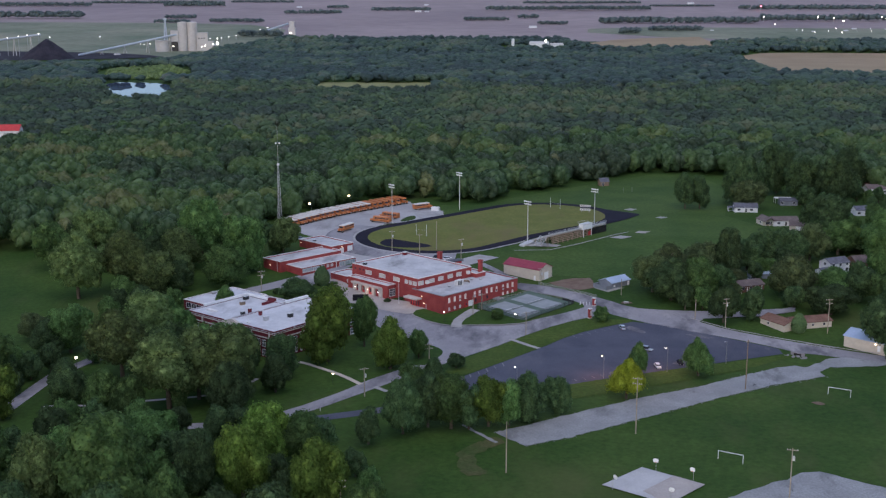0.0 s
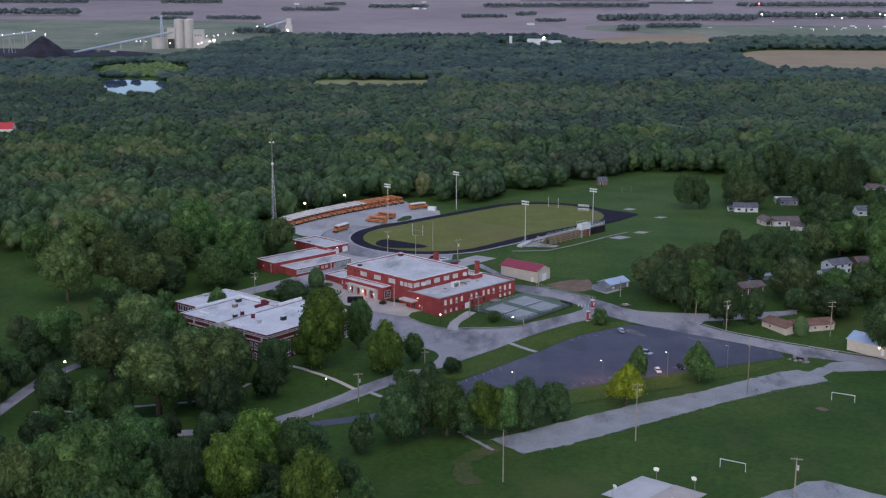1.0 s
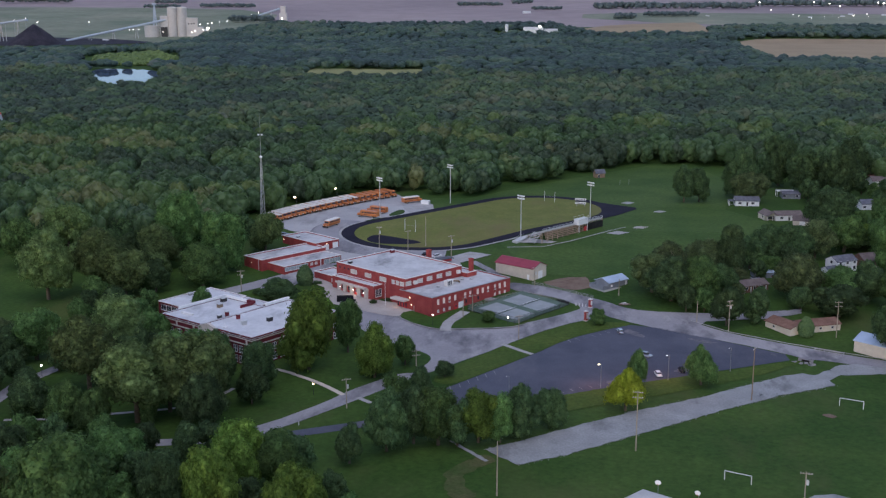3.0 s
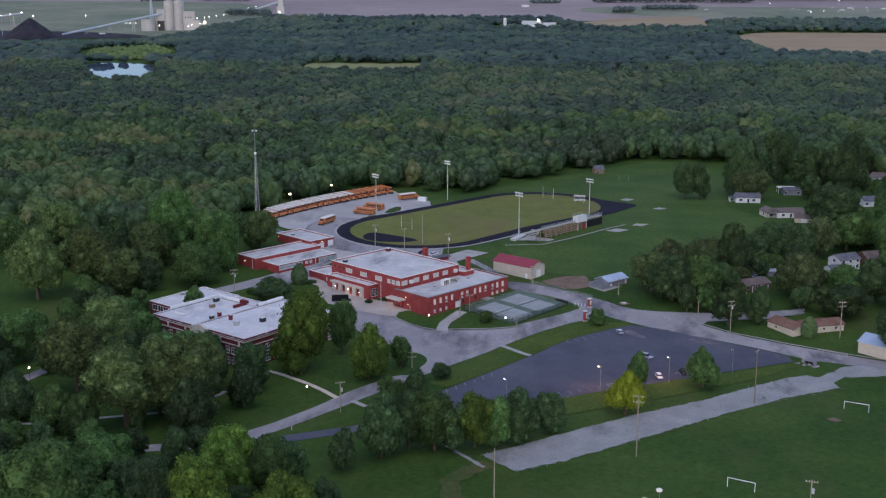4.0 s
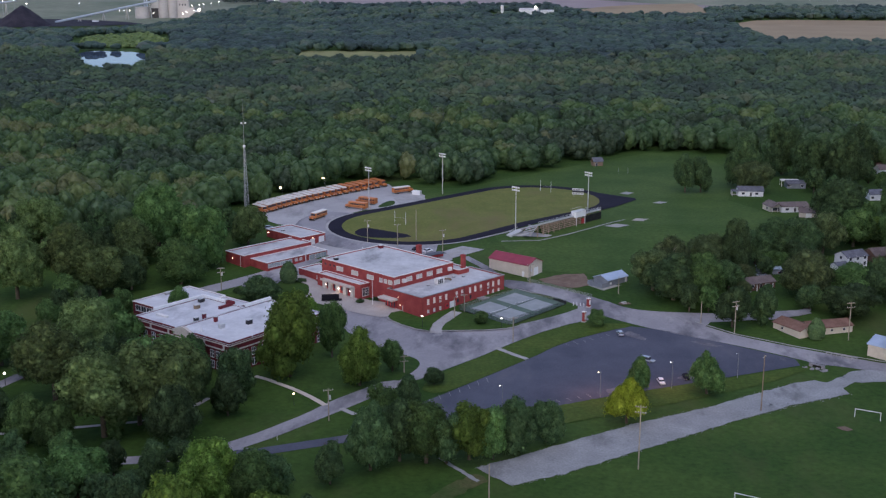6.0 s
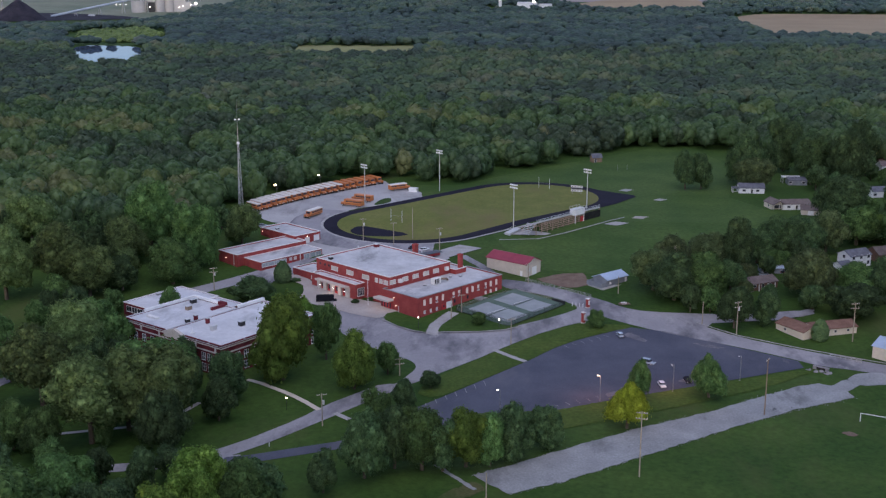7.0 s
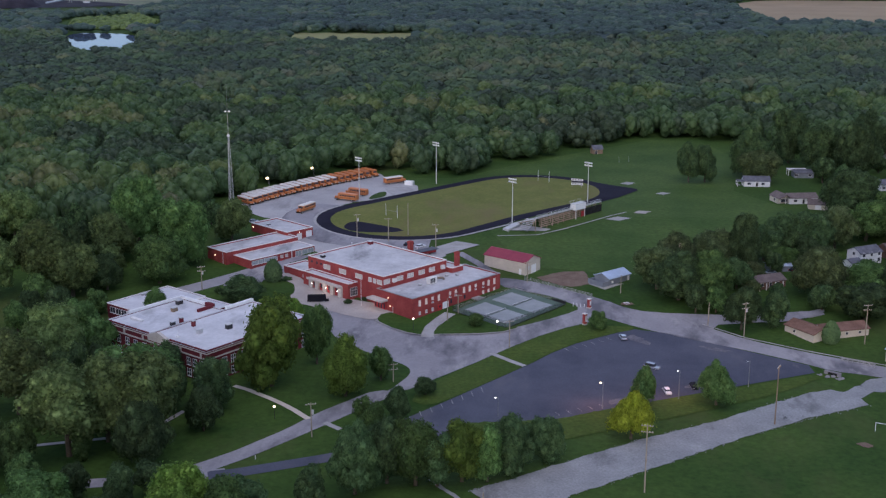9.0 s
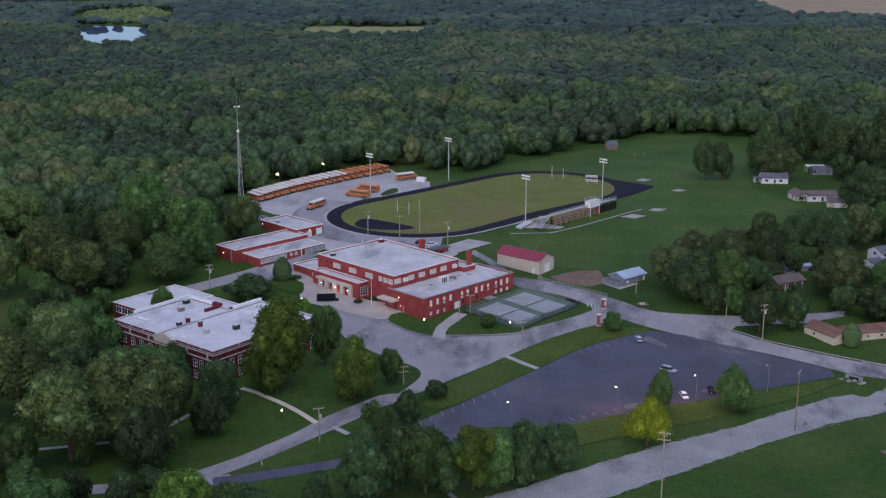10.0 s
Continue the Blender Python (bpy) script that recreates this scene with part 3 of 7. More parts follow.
for x, y, sx, sy in ((83.5, 616, 4, 3), (56.2, 560.8, 6, 3.5), (68.7, 640.5, 4, 4)):
    sheet("pavement", [(x - sx, y - 1), (x, y - sy), (x + sx, y + 1), (x, y + sy)], 0.08, M["concrete"], "small concrete slab in the grass", "slab")

sheet("pavement", smoothed([(-75.5, 467), (-72.5, 471), (-66, 462), (-53, 451), (-37, 445), (-30, 438), (-38.5, 437.5), (-40.3, 429.5), (-50, 433.5), (-58.6, 439), (-66.2, 443.5), (-71, 446), (-75, 453), (-73.4, 457)], 1), 0.06, M["apron"], "warm grey concrete apron before the school entrance", "pavement")
sheet("pavement", smoothed([(-102.8, 462.3), (-99.5, 473.3), (-95.4, 483.7), (-89.7, 489.1), (-84.5, 491.7), (-80.2, 498.2), (-73.6, 505.2), (-76.1, 496.9), (-83.2, 490.1), (-80.6, 475.2), (-82.2, 473.4), (-87.7, 471.6), (-88.3, 467.2), (-99.0, 464.6)], 1), 0.05, M["road"], "worn grey paved yard between the annex and the gymnasium", "pavement")
sheet("pavement", smoothed([(-82.3, 481.3), (-71.4, 471.0), (-68.1, 458.5), (-67.8, 455.2), (-73.2, 454.3), (-73.6, 464.7), (-82.6, 473.0)], 1), 0.065, M["apron"], "warm grey paving beside the entrance block", "pavement")
sheet("lawn", smoothed([(-88.4, 466.5), (-84.9, 470.4), (-74.6, 463.2), (-74.0, 457.8), (-75.6, 454.5), (-82.8, 458.0)], 1), 0.08, M["grass"], "small lawn beside the entrance path", "lawn")
sheet("pavement", [(-23.8, 515.0), (-15.7, 523.6), (-5.6, 518.8), (-19.6, 504.8)], 0.1, M["concrete"], "wide pale concrete pad behind the gymnasium", "pavement")

# Pond.
sheet("water", smoothed([(-590, 1635), (-545, 1640), (-505, 1628), (-466, 1565), (-436, 1480), (-412, 1380), (-415, 1290), (-446, 1235), (-497, 1350), (-540, 1480)], 2), 0.25, M["water"], "still pond mirroring the pale sky", "pond")

# Running track with its infield.
TX, TY, TA = -9.3, 585.6, radians(49.5)
TE, TP = Vector((math.cos(TA), math.sin(TA))), Vector((-math.sin(TA), math.cos(TA)))


def on_track(a, b):
    p = Vector((TX, TY)) + TE * a + TP * b
    return (p.x, p.y)


# The oval itself; its near bend runs down the slope.
OX, OY, OA = -10.8, 587.4, radians(47.8)


def on_oval(a, b):
    x, y = OX + a * math.cos(OA) - b * math.sin(OA), OY + a * math.sin(OA) + b * math.cos(OA)
    return (x, y if y > Y_HIGH else Y_HIGH - (Y_HIGH - y) / 1.23)


def stadium(half, r):
    pts = []
    for i in range(33):
        t = -math.pi / 2 + math.pi * i / 32
        pts.append(on_oval(half + r * math.cos(t), r * math.sin(t)))
    for i in range(33):
        t = math.pi / 2 + math.pi * i / 32
        pts.append(on_oval(-half + r * math.cos(t), r * math.sin(t)))
    return pts


sheet("track", stadium(43.9, 40.3), 0.06, M["track"], "dark oval running track round the football field", "running track")
sheet("track", [on_oval(36, -33.5), on_oval(36, -41.0), on_oval(60, -40.9), on_oval(82, -37.5), on_oval(84.5, -34.5), on_oval(83.0, -20), on_oval(82.5, -4), on_oval(72, -18), on_oval(62, -28)], 0.062, M["track"], "dark straightaway run-out of the running track", "running track")
sheet("infield", stadium(43.9, 33.8), 0.10, M["infield"], "yellowish worn turf of the football field", "football field")
sheet("track", smoothed([(-66.8, 543), (-65, 549.5), (-61.5, 551.5), (-54.5, 548), (-37.5, 538.6), (-45, 534.4), (-57, 534.6), (-64, 537.5)], 1), 0.13, M["track"], "dark paved half-moon in the end of the infield", "running track")
sheet("yard", [on_oval(-43.9 + 56 * math.cos(radians(a)), 56 * math.sin(radians(a))) for a in range(100, 238, 8)] + [on_oval(-45, -20), on_oval(-35, 20)], 0.02, M["road"], "worn grey yard along the bend of the track", "pavement")
sheet("verge_strip", band([on_oval(46 - k * 9, -40.9) for k in range(11)] + [on_oval(-43.9 + 40.9 * math.cos(radians(a)), 40.9 * math.sin(radians(a))) for a in range(262, 88, -8)], 1.3), 0.07, M["concrete"], "pale edge strip beside the running track", "kerb")

# Tennis court ground.
CU, CV = Vector((math.cos(radians(48.5)), math.sin(radians(48.5)))), Vector((-math.sin(radians(48.5)), math.cos(radians(48.5))))


def at_court(a, b):
    p = Vector((5.0, 423.6)) + CU * a + CV * b
    return (p.x, p.y)


sheet("court_ground", [at_court(0, 0), at_court(33, 0), at_court(33, 25), at_court(0, 25)], 0.12, M["court"], "faded green hard court surface", "tennis court")
for a0, a1 in ((3.5, 14.5), (18, 29)):
    for b0, b1 in ((2.5, 12.0), (12.6, 22.5)):
        sheet("court_half", [at_court(a0, b0), at_court(a1, b0), at_court(a1, b1), at_court(a0, b1)], 0.14, M["courtpale"], "pale grey half of a tennis court", "tennis court")

# Basketball slab.
BQ = [(25.9, 265.8), (38.0, 278.7), (53.9, 267.6), (42.5, 254.5)]
sheet("court_slab", BQ, 0.1, M["slab"], "pale concrete basketball slab with a darker half", "basketball court")
sheet("court_slab", [(36.5, 262.2), (46.2, 273.2), (53.9, 267.6), (42.5, 254.5)], 0.12, M["apron"], "browner half of the basketball slab", "basketball court")


# ---- trees ----
def ico(sub):
    bm = bmesh.new()
    bmesh.ops.create_icosphere(bm, subdivisions=sub, radius=1.0)
    v = np.array([p.co[:] for p in bm.verts])
    f = np.array([[p.index for p in q.verts] for q in bm.faces])
    bm.free()
    return v, f


ICO = {1: ico(1), 2: ico(2), 3: ico(3)}


def ways(rng, count, low):
    """Directions spread evenly over a ball above that height, with some jitter."""
    h = low + (1 - low) * (np.arange(count) + 0.5) / count + rng.normal(size=count) * 0.5 / count
    h = np.clip(h, -1, 1)
    a = 2.39996 * np.arange(count) + rng.normal(size=count) * 0.35 + rng.uniform(0, 6.28)
    r = np.sqrt(1 - h * h)
    return np.stack([r * np.cos(a), r * np.sin(a), h], 1)


def boughs(rng, big, small, low=-0.92, reach=0.60, size=(0.22, 0.40), fine=(0.34, 0.56), uneven=(0.62, 1.18)):
    """A crown inside a unit ball: a middle, big boughs round it, and small leafy heads on each bough, as centres and radii."""
    out = [(np.array([0, 0, -0.05]), 0.52)]
    for d in ways(rng, big, low):
        r = rng.uniform(*size)
        c = d * (reach * rng.uniform(*uneven)) * (1, 1, 0.98)
        out.append((c, r))
        for e in ways(rng, small, -0.35):
            f = e + d * 0.85 + (0, 0, 0.25)
            f /= np.linalg.norm(f)
            out.append((c + f * r * rng.uniform(0.68, 0.86), r * rng.uniform(*fine)))
    return out


def lumpy(rng, sub, centre, radius, amp, jitter=0.5):
    v, f = ICO[sub]
    p = rng.uniform(0, 6.28, 6)
    w = 1 + amp * (np.sin(3.1 * v[:, 0] + p[0]) * np.sin(2.7 * v[:, 1] + p[1]) + 0.7 * np.sin(5.3 * v[:, 2] + p[2]) * np.sin(4.9 * v[:, 0] + p[3]) + jitter * rng.uniform(-1, 1, len(v)))
    return centre + v * (radius * w)[:, None], f


def leaf_cards(rng, lobes, count, size, loose=(0.92, 1.22), messy=0.42, stray=0.28):
    """Small leaf clumps, each a pair of triangles, loosely round the lobes and not inside another."""
    cs, rs = np.array([c for c, _ in lobes]), np.array([r for _, r in lobes])
    n = count * 5
    k = rng.choice(len(lobes), n, p=rs ** 2 / (rs ** 2).sum())
    d = rng.normal(size=(n, 3))
    d /= np.linalg.norm(d, axis=1)[:, None]
    far = rng.uniform(0, 1, n)
    p = cs[k] + d * (rs[k] * (loose[0] + (loose[1] - loose[0]) * far + stray * far ** 7))[:, None]
    away = np.linalg.norm(p[:, None, :] - cs[None], axis=2) / rs[None]
    away[np.arange(n), k] = 9
    keep = np.nonzero((away.min(1) > 0.93) & (d[:, 2] > -0.7))[0][:count]
    p, d = p[keep], d[keep]
    q = d * 0.8 + p / (np.linalg.norm(p, axis=1)[:, None] + 0.01) * 0.5 + rng.normal(size=p.shape) * messy + (0, 0, 0.25)
    q /= np.linalg.norm(q, axis=1)[:, None]
    a = np.cross(q, rng.normal(size=p.shape))
    a /= np.linalg.norm(a, axis=1)[:, None]
    b = np.cross(q, a)
    s = (size * rng.uniform(0.55, 1.3, len(p)))[:, None]
    verts = np.stack([p - a * s - b * s * 0.5, p + a * s * 0.7 - b * s * 0.8, p + a * s + b * s * 0.6 + q * s * 0.3, p - a * s * 0.6 + b * s], 1).reshape(-1, 3)
    i = np.arange(len(p))[:, None] * 4
    return verts, np.concatenate([i + (0, 1, 2), i + (0, 2, 3)])


def crown_mesh(name, seed, big, small, cards, size):
    """A crown: inner boughs and a loose coat of leaf clumps."""
    rng = np.random.default_rng(seed)
    lobes = boughs(rng, big, small)
    lean, taper = rng.normal(size=2) * 0.10, rng.uniform(0.0, 0.22)
    lobes = [(np.array([c[0] * (1 - taper * c[2]) + lean[0] * c[2], c[1] * (1 - taper * c[2]) + lean[1] * c[2], c[2]]), r) for c, r in lobes]
    vs, fs, off = [], [], 0
    for c, r in lobes:
        v, f = lumpy(rng, 1, c, r * 0.90, 0.12, 0.5)
        vs.append(v)
        fs.append(f + off)
        off += len(v)
    inner = sum(len(f) for f in fs)
    v, f = leaf_cards(rng, lobes, cards, size)
    vs.append(v)
    fs.append(f + off)
    fs = np.concatenate(fs)
    me = bpy.data.meshes.new(name)
    me.from_pydata(np.concatenate(vs).tolist(), [], fs.tolist())
    me.materials.append(CORE[1])
    me.materials.append(LEAF[1])
    me.polygons.foreach_set("use_smooth", np.arange(len(fs)) < inner)
    me.polygons.foreach_set("material_index", (np.arange(len(fs)) >= inner).astype(np.int32))
    return me


def trunk_mesh(name, seed):
    rng = random.Random(seed)
    bm = bmesh.new()
    tube(bm, (0, 0, -0.6), (0.1, 0, 3.5), 0.42, 0.30, 9)
    tube(bm, (0.1, 0, 3.4), (0.0, 0.2, 7.0), 0.30, 0.16, 8)
    for k in range(5):
        a = k * 1.3 + rng.uniform(-0.3, 0.3)
        z = rng.uniform(2.8, 5.0)
        tube(bm, (0.05, 0, z), (2.6 * math.cos(a), 2.6 * math.sin(a), z + rng.uniform(1.8, 3.2)), 0.16, 0.05, 6)
    return finish(bm, name, M["bark"])


CROWNS = [crown_mesh("crown", 11 + k, b, q, 4300, 0.0345) for k, (b, q) in enumerate(((20, 5), (24, 4), (18, 6), (27, 4), (22, 5), (19, 5), (30, 4), (23, 5)))]
SMALL_CROWNS = [crown_mesh("crown", 31 + k, b, 4, 1400, 0.058) for k, b in enumerate((14, 18, 12, 20, 16))]
TRUNKS = [trunk_mesh("trunk", k) for k in range(2)]
TREE_WORDS = ["olive-green broadleaf tree with a full rounded crown", "green broadleaf tree with a dense uneven crown", "bright green leafy tree with loose boughs", "dark green dense tree with a low crown",
              "yellow-green leafy tree standing on the verge", "dusky brown-green broadleaf tree with a ragged crown"]


def tree(x, y, height, width, tone, k=0, kit=None):
    """A broadleaf tree: tapered trunk with limbs, and a crown of leaf clumps."""
    root = thing("tree", x, y, TREE_WORDS[tone], "tree", turn=(k * 73) % 360, group="trees of the school grounds")
    t = new("trunk", TRUNKS[k % 2])
    t.parent = root
    t.scale = (width / 11, width / 11, height / 12)
    kit = kit or CROWNS
    c = new("crown", kit[k % len(kit)])
    c.parent = root
    low = (0.11 if height > 23 and tone == 0 else -0.02) * height
    c.location = (0, 0, (height + low) / 2)
    c.scale = (width * 0.50, width * 0.50, (height - low) / 2 * 1.02)
    for slot, mat in zip(c.material_slots, (CORE[tone], LEAF[tone])):
        slot.link = "OBJECT"
        slot.material = mat
    return root


PLACED = []
LANE_TREES = [
    (-117, 425, 13, 8, 1), (-65.8, 371, 28.3, 21.4, 2), (-54.9, 390.6, 21.7, 10.3, 1), (-42.2, 364, 18.3, 14, 2), (-33.1, 377.4, 12, 8.1, 1),
    (-31.5, 330, 13.3, 10.6, 1), (-31.7, 300.9, 18.5, 12.9, 3), (-25.3, 347.8, 9.5, 7.5, 3), (-18.7, 365.9, 5.8, 7.1, 3), (-17.3, 306.3, 18.4, 15.3, 1),
    (-5.9, 309, 17.3, 14.1, 2), (6.2, 314.9, 15.4, 12.4, 3), (15.2, 322.5, 12.8, 11, 3), (-11.8, 305.9, 14.6, 11.1, 3), (-24.5, 307.1, 18, 12.8, 3),
]
WEST_TREES = [
    (0.4, 309.3, 15.2, 9.6, 1), (-41, 291.8, 11.4, 8.9, 3),
    (36.9, 425.5, 6.4, 7, 1), (-5.0, 425.5, 5.2, 6.2, 1), (-91.2, 448.1, 9.3, 16.4, 3), (-111.5, 520.8, 20, 15.7, 0), (-124.7, 489.6, 27.4, 23, 1),
    (-127.1, 465.9, 18.6, 21.1, 1), (-152.9, 492.4, 19.6, 22.4, 0), (-167.8, 452.9, 28.6, 25.2, 0), (-155.2, 449.9, 20.5, 22.5, 0), (-200.2, 507.5, 26.6, 22.9, 0),
]
SCHOOL_TREES = [
    (-185.7, 444.9, 28.3, 22.8, 0), (-213.5, 489.6, 24.6, 21.1, 1), (-144.8, 457.6, 13.7, 14.3, 3), (-151.6, 518.9, 28.3, 24, 1), (-130.6, 364.5, 26.6, 23.5, 0),
    (-133.2, 345.7, 24.6, 22.6, 0), (-109, 318.9, 25.5, 24.2, 0), (-92.7, 326.5, 27.1, 24.4, 0), (-101.8, 328.2, 24.3, 19.4, 0), (-90.8, 350.7, 16.5, 11.1, 3),
    (-78.6, 351.4, 16.5, 13.2, 3), (-87.6, 313.7, 18.4, 14.8, 3), (-78, 336.6, 13.2, 10.6, 3), (-118.9, 307.8, 14.5, 11.2, 1), (-104.6, 317, 10.9, 6.5, 1),
]
NEAR_TREES = [
    (-163.0, 376.0, 20.2, 19, 1), (-143.5, 321.5, 13.2, 13.4, 3), (-69.5, 282.5, 17.6, 15.2, 2), (-67.7, 267.8, 16.9, 13.4, 2), (-74.9, 261.3, 14.3, 10.9, 2),
    (-57.2, 276.4, 15.3, 13.7, 1), (-46.9, 255.5, 14.4, 12.5, 2), (-87, 266.7, 13.6, 13.3, 3), (-102.5, 280.6, 14.5, 17.2, 1), (-108.9, 260.9, 18.7, 25.3, 1),
    (-119.2, 263.3, 15.9, 12.1, 1), (-119.7, 351.6, 19.4, 13.2, 3), (-128.8, 313.5, 15, 12.2, 1), (-86.1, 288.6, 12.4, 9.4, 3), (100.5, 645.6, 20.8, 13.5, 3),
]
HOUSE_TREES = [
    (109, 646.1, 20.1, 12.2, 3), (137.6, 647.8, 18.2, 22, 5), (135.3, 664.8, 26.7, 19.8, 3), (162.9, 575.1, 22.6, 27.6, 3), (176, 676.1, 27, 27.2, 3),
    (189.9, 659.3, 30.1, 23.4, 3),
    (161.7, 538.3, 10.1, 21.5, 3), (85.7, 426.7, 15.4, 12.6, 3),
]
FAR_TREES = [
    (97.9, 430.4, 13.3, 10.6, 3),
    (176, 541.8, 11.9, 22.3, 2), (177.3, 525.4, 22.6, 24.5, 1), (139.4, 394.3, 23.5, 18.8, 3),
    (165.4, 703.6, 31.4, 24.6, 3), (212, 718, 28, 24, 3), (-101, 235.4, 28.1, 25.1, 1), (-117.3, 237.7, 22.4, 15.6, 0), (-68.8, 249.2, 22.3, 15.4, 2),
]
CORNER_TREES = [
    (-47.2, 240.3, 23.2, 15.5, 2), (-82.4, 228.6, 18.1, 11.7, 1), (-83.4, 255.5, 18.8, 13, 3), (-33.4, 228.5, 15.9, 11.4, 1), (-55, 218.4, 19.6, 16.7, 3),
    (-116.2, 214.7, 19.4, 14.7, 3), (-93, 210.5, 20.5, 16.9, 3), (-159.8, 307, 18.1, 13.5, 2), (-120.3, 256.9, 18.2, 14.8, 1), (-143.3, 255.5, 18.9, 20.2, 1),
    (-180.3, 327.2, 26.7, 28.7, 1), (-100.9, 348, 20.7, 27.5, 1), (-97.5, 373.9, 12.8, 8.9, 3), (-99.8, 348.1, 12.3, 20, 0),
]
GROVE_TREES = [
    (96.5, 462.5, 6, 7, 5), (105.5, 463, 4.5, 6, 3),
    (62, 466.9, 18.2, 19.2, 5), (68.5, 455.8, 17.6, 20.9, 3), (71.4, 479.2, 20.1, 16.8, 5), (80.3, 456.4, 18.3, 19.2, 1), (86.2, 489.6, 16.8, 20.5, 5),
    (97.4, 485.7, 23.9, 14.6, 3), (92.1, 469.2, 11.7, 13.1, 3), (100.2, 478.9, 8, 10, 5), (109.3, 503.6, 15.5, 16.8, 3), (118.9, 511.7, 17.6, 18.2, 3),
    (129, 512.2, 19, 21.1, 3), (115.5, 494.7, 8.7, 12.5, 1), (120.8, 461.6, 19.6, 20.9, 5), (142, 520.7, 18.4, 17.8, 5), (158, 531.6, 17.3, 21.7, 1),
    (139.3, 464.6, 12.2, 22, 1), (131.3, 439.1, 13.6, 22.9, 3), (147.5, 459, 16.3, 16.4, 3), (118, 446.7, 10.7, 10.9, 3), (167.4, 498.2, 21.6, 15.9, 1),
    (-169.9, 372.9, 14.1, 15.3, 3), (-147.9, 332.3, 11.9, 10.8, 3), (-183.4, 391.2, 11.2, 12.8, 5),
]
for k, row in enumerate(LANE_TREES + WEST_TREES + SCHOOL_TREES + NEAR_TREES + HOUSE_TREES + FAR_TREES + CORNER_TREES + GROVE_TREES):
    tree(*row, k)
    PLACED.append(row[:4])


def tapered(me):
    """A copy of a crown that narrows towards its top."""
    me = me.copy()
    co = np.empty(len(me.vertices) * 3, dtype=np.float32)
    me.vertices.foreach_get("co", co)
    co = co.reshape(-1, 3)
    co[:, :2] *= (0.86 - 0.34 * np.clip(co[:, 2], -1.0, 1.0))[:, None]
    me.vertices.foreach_set("co", co.ravel())
    me.update()
    return me


PLACED.append((-151.0, 351.0, 0, 14))  # clearing before the lamp by the lane
TAPERED = [tapered(me) for me in CROWNS[:2]]
for k, row in enumerate([(38.9, 337.1, 14.0, 13.2, 4), (44.9, 359.9, 12.9, 10.0, 1), (66.1, 362.2, 13.8, 12.4, 1)]):
    tree(*row, k, TAPERED)
    PLACED.append(row[:4])


# ---- woods ----
def inside(x, y, poly):
    hit = False
    for (x0, y0), (x1, y1) in zip(poly, poly[1:] + poly[:1]):
        if (y0 > y) != (y1 > y) and x < (x1 - x0) * (y - y0) / (y1 - y0) + x0:
            hit = not hit
    return hit


EDGE = [(-700, 470), (-330, 500), (-230, 520), (-160, 520), (-135, 545), (-126, 585), (-114.5, 619), (-102, 644), (-81, 665), (-60, 670), (-39, 651), (-20, 653), (4, 689), (40, 731), (98, 787), (141, 783), (165, 755), (190, 715),
        (240, 700), (300, 690), (420, 700), (900, 1200), (1600, 2300), (1400, 2780), (530, 2760), (452, 2735), (425, 2580), (370, 2545), (320, 2575), (225, 2545), (165, 2610), (110, 2830), (-560, 2820), (-640, 2500), (-650, 2060), (-760, 2010), (-1400, 2020)]
CLEAR = [
    [(-280, 1590), (-255, 1425), (-98, 1435), (-108, 1655), (-255, 1650), (-300, 1632)],
    [(-470, 885), (-409, 885), (-409, 968), (-470, 968)],
    [(-38, 2560), (120, 2560), (120, 2665), (-38, 2665)],
    [(-600, 1648), (-545, 1654), (-500, 1640), (-462, 1572), (-444, 1480), (-408, 1370), (-405, 1310), (-425, 1265), (-450, 1258), (-505, 1385), (-556, 1515)],
    [(400, 1810), (560, 1790), (1200, 1850), (1200, 2480), (641, 2522), (521, 2512), (488, 2478), (440, 2415)],
    [(-630, 1690), (-560, 1650), (-480, 1690), (-515, 1860), (-600, 2010), (-690, 1960), (-690, 1870)],
]


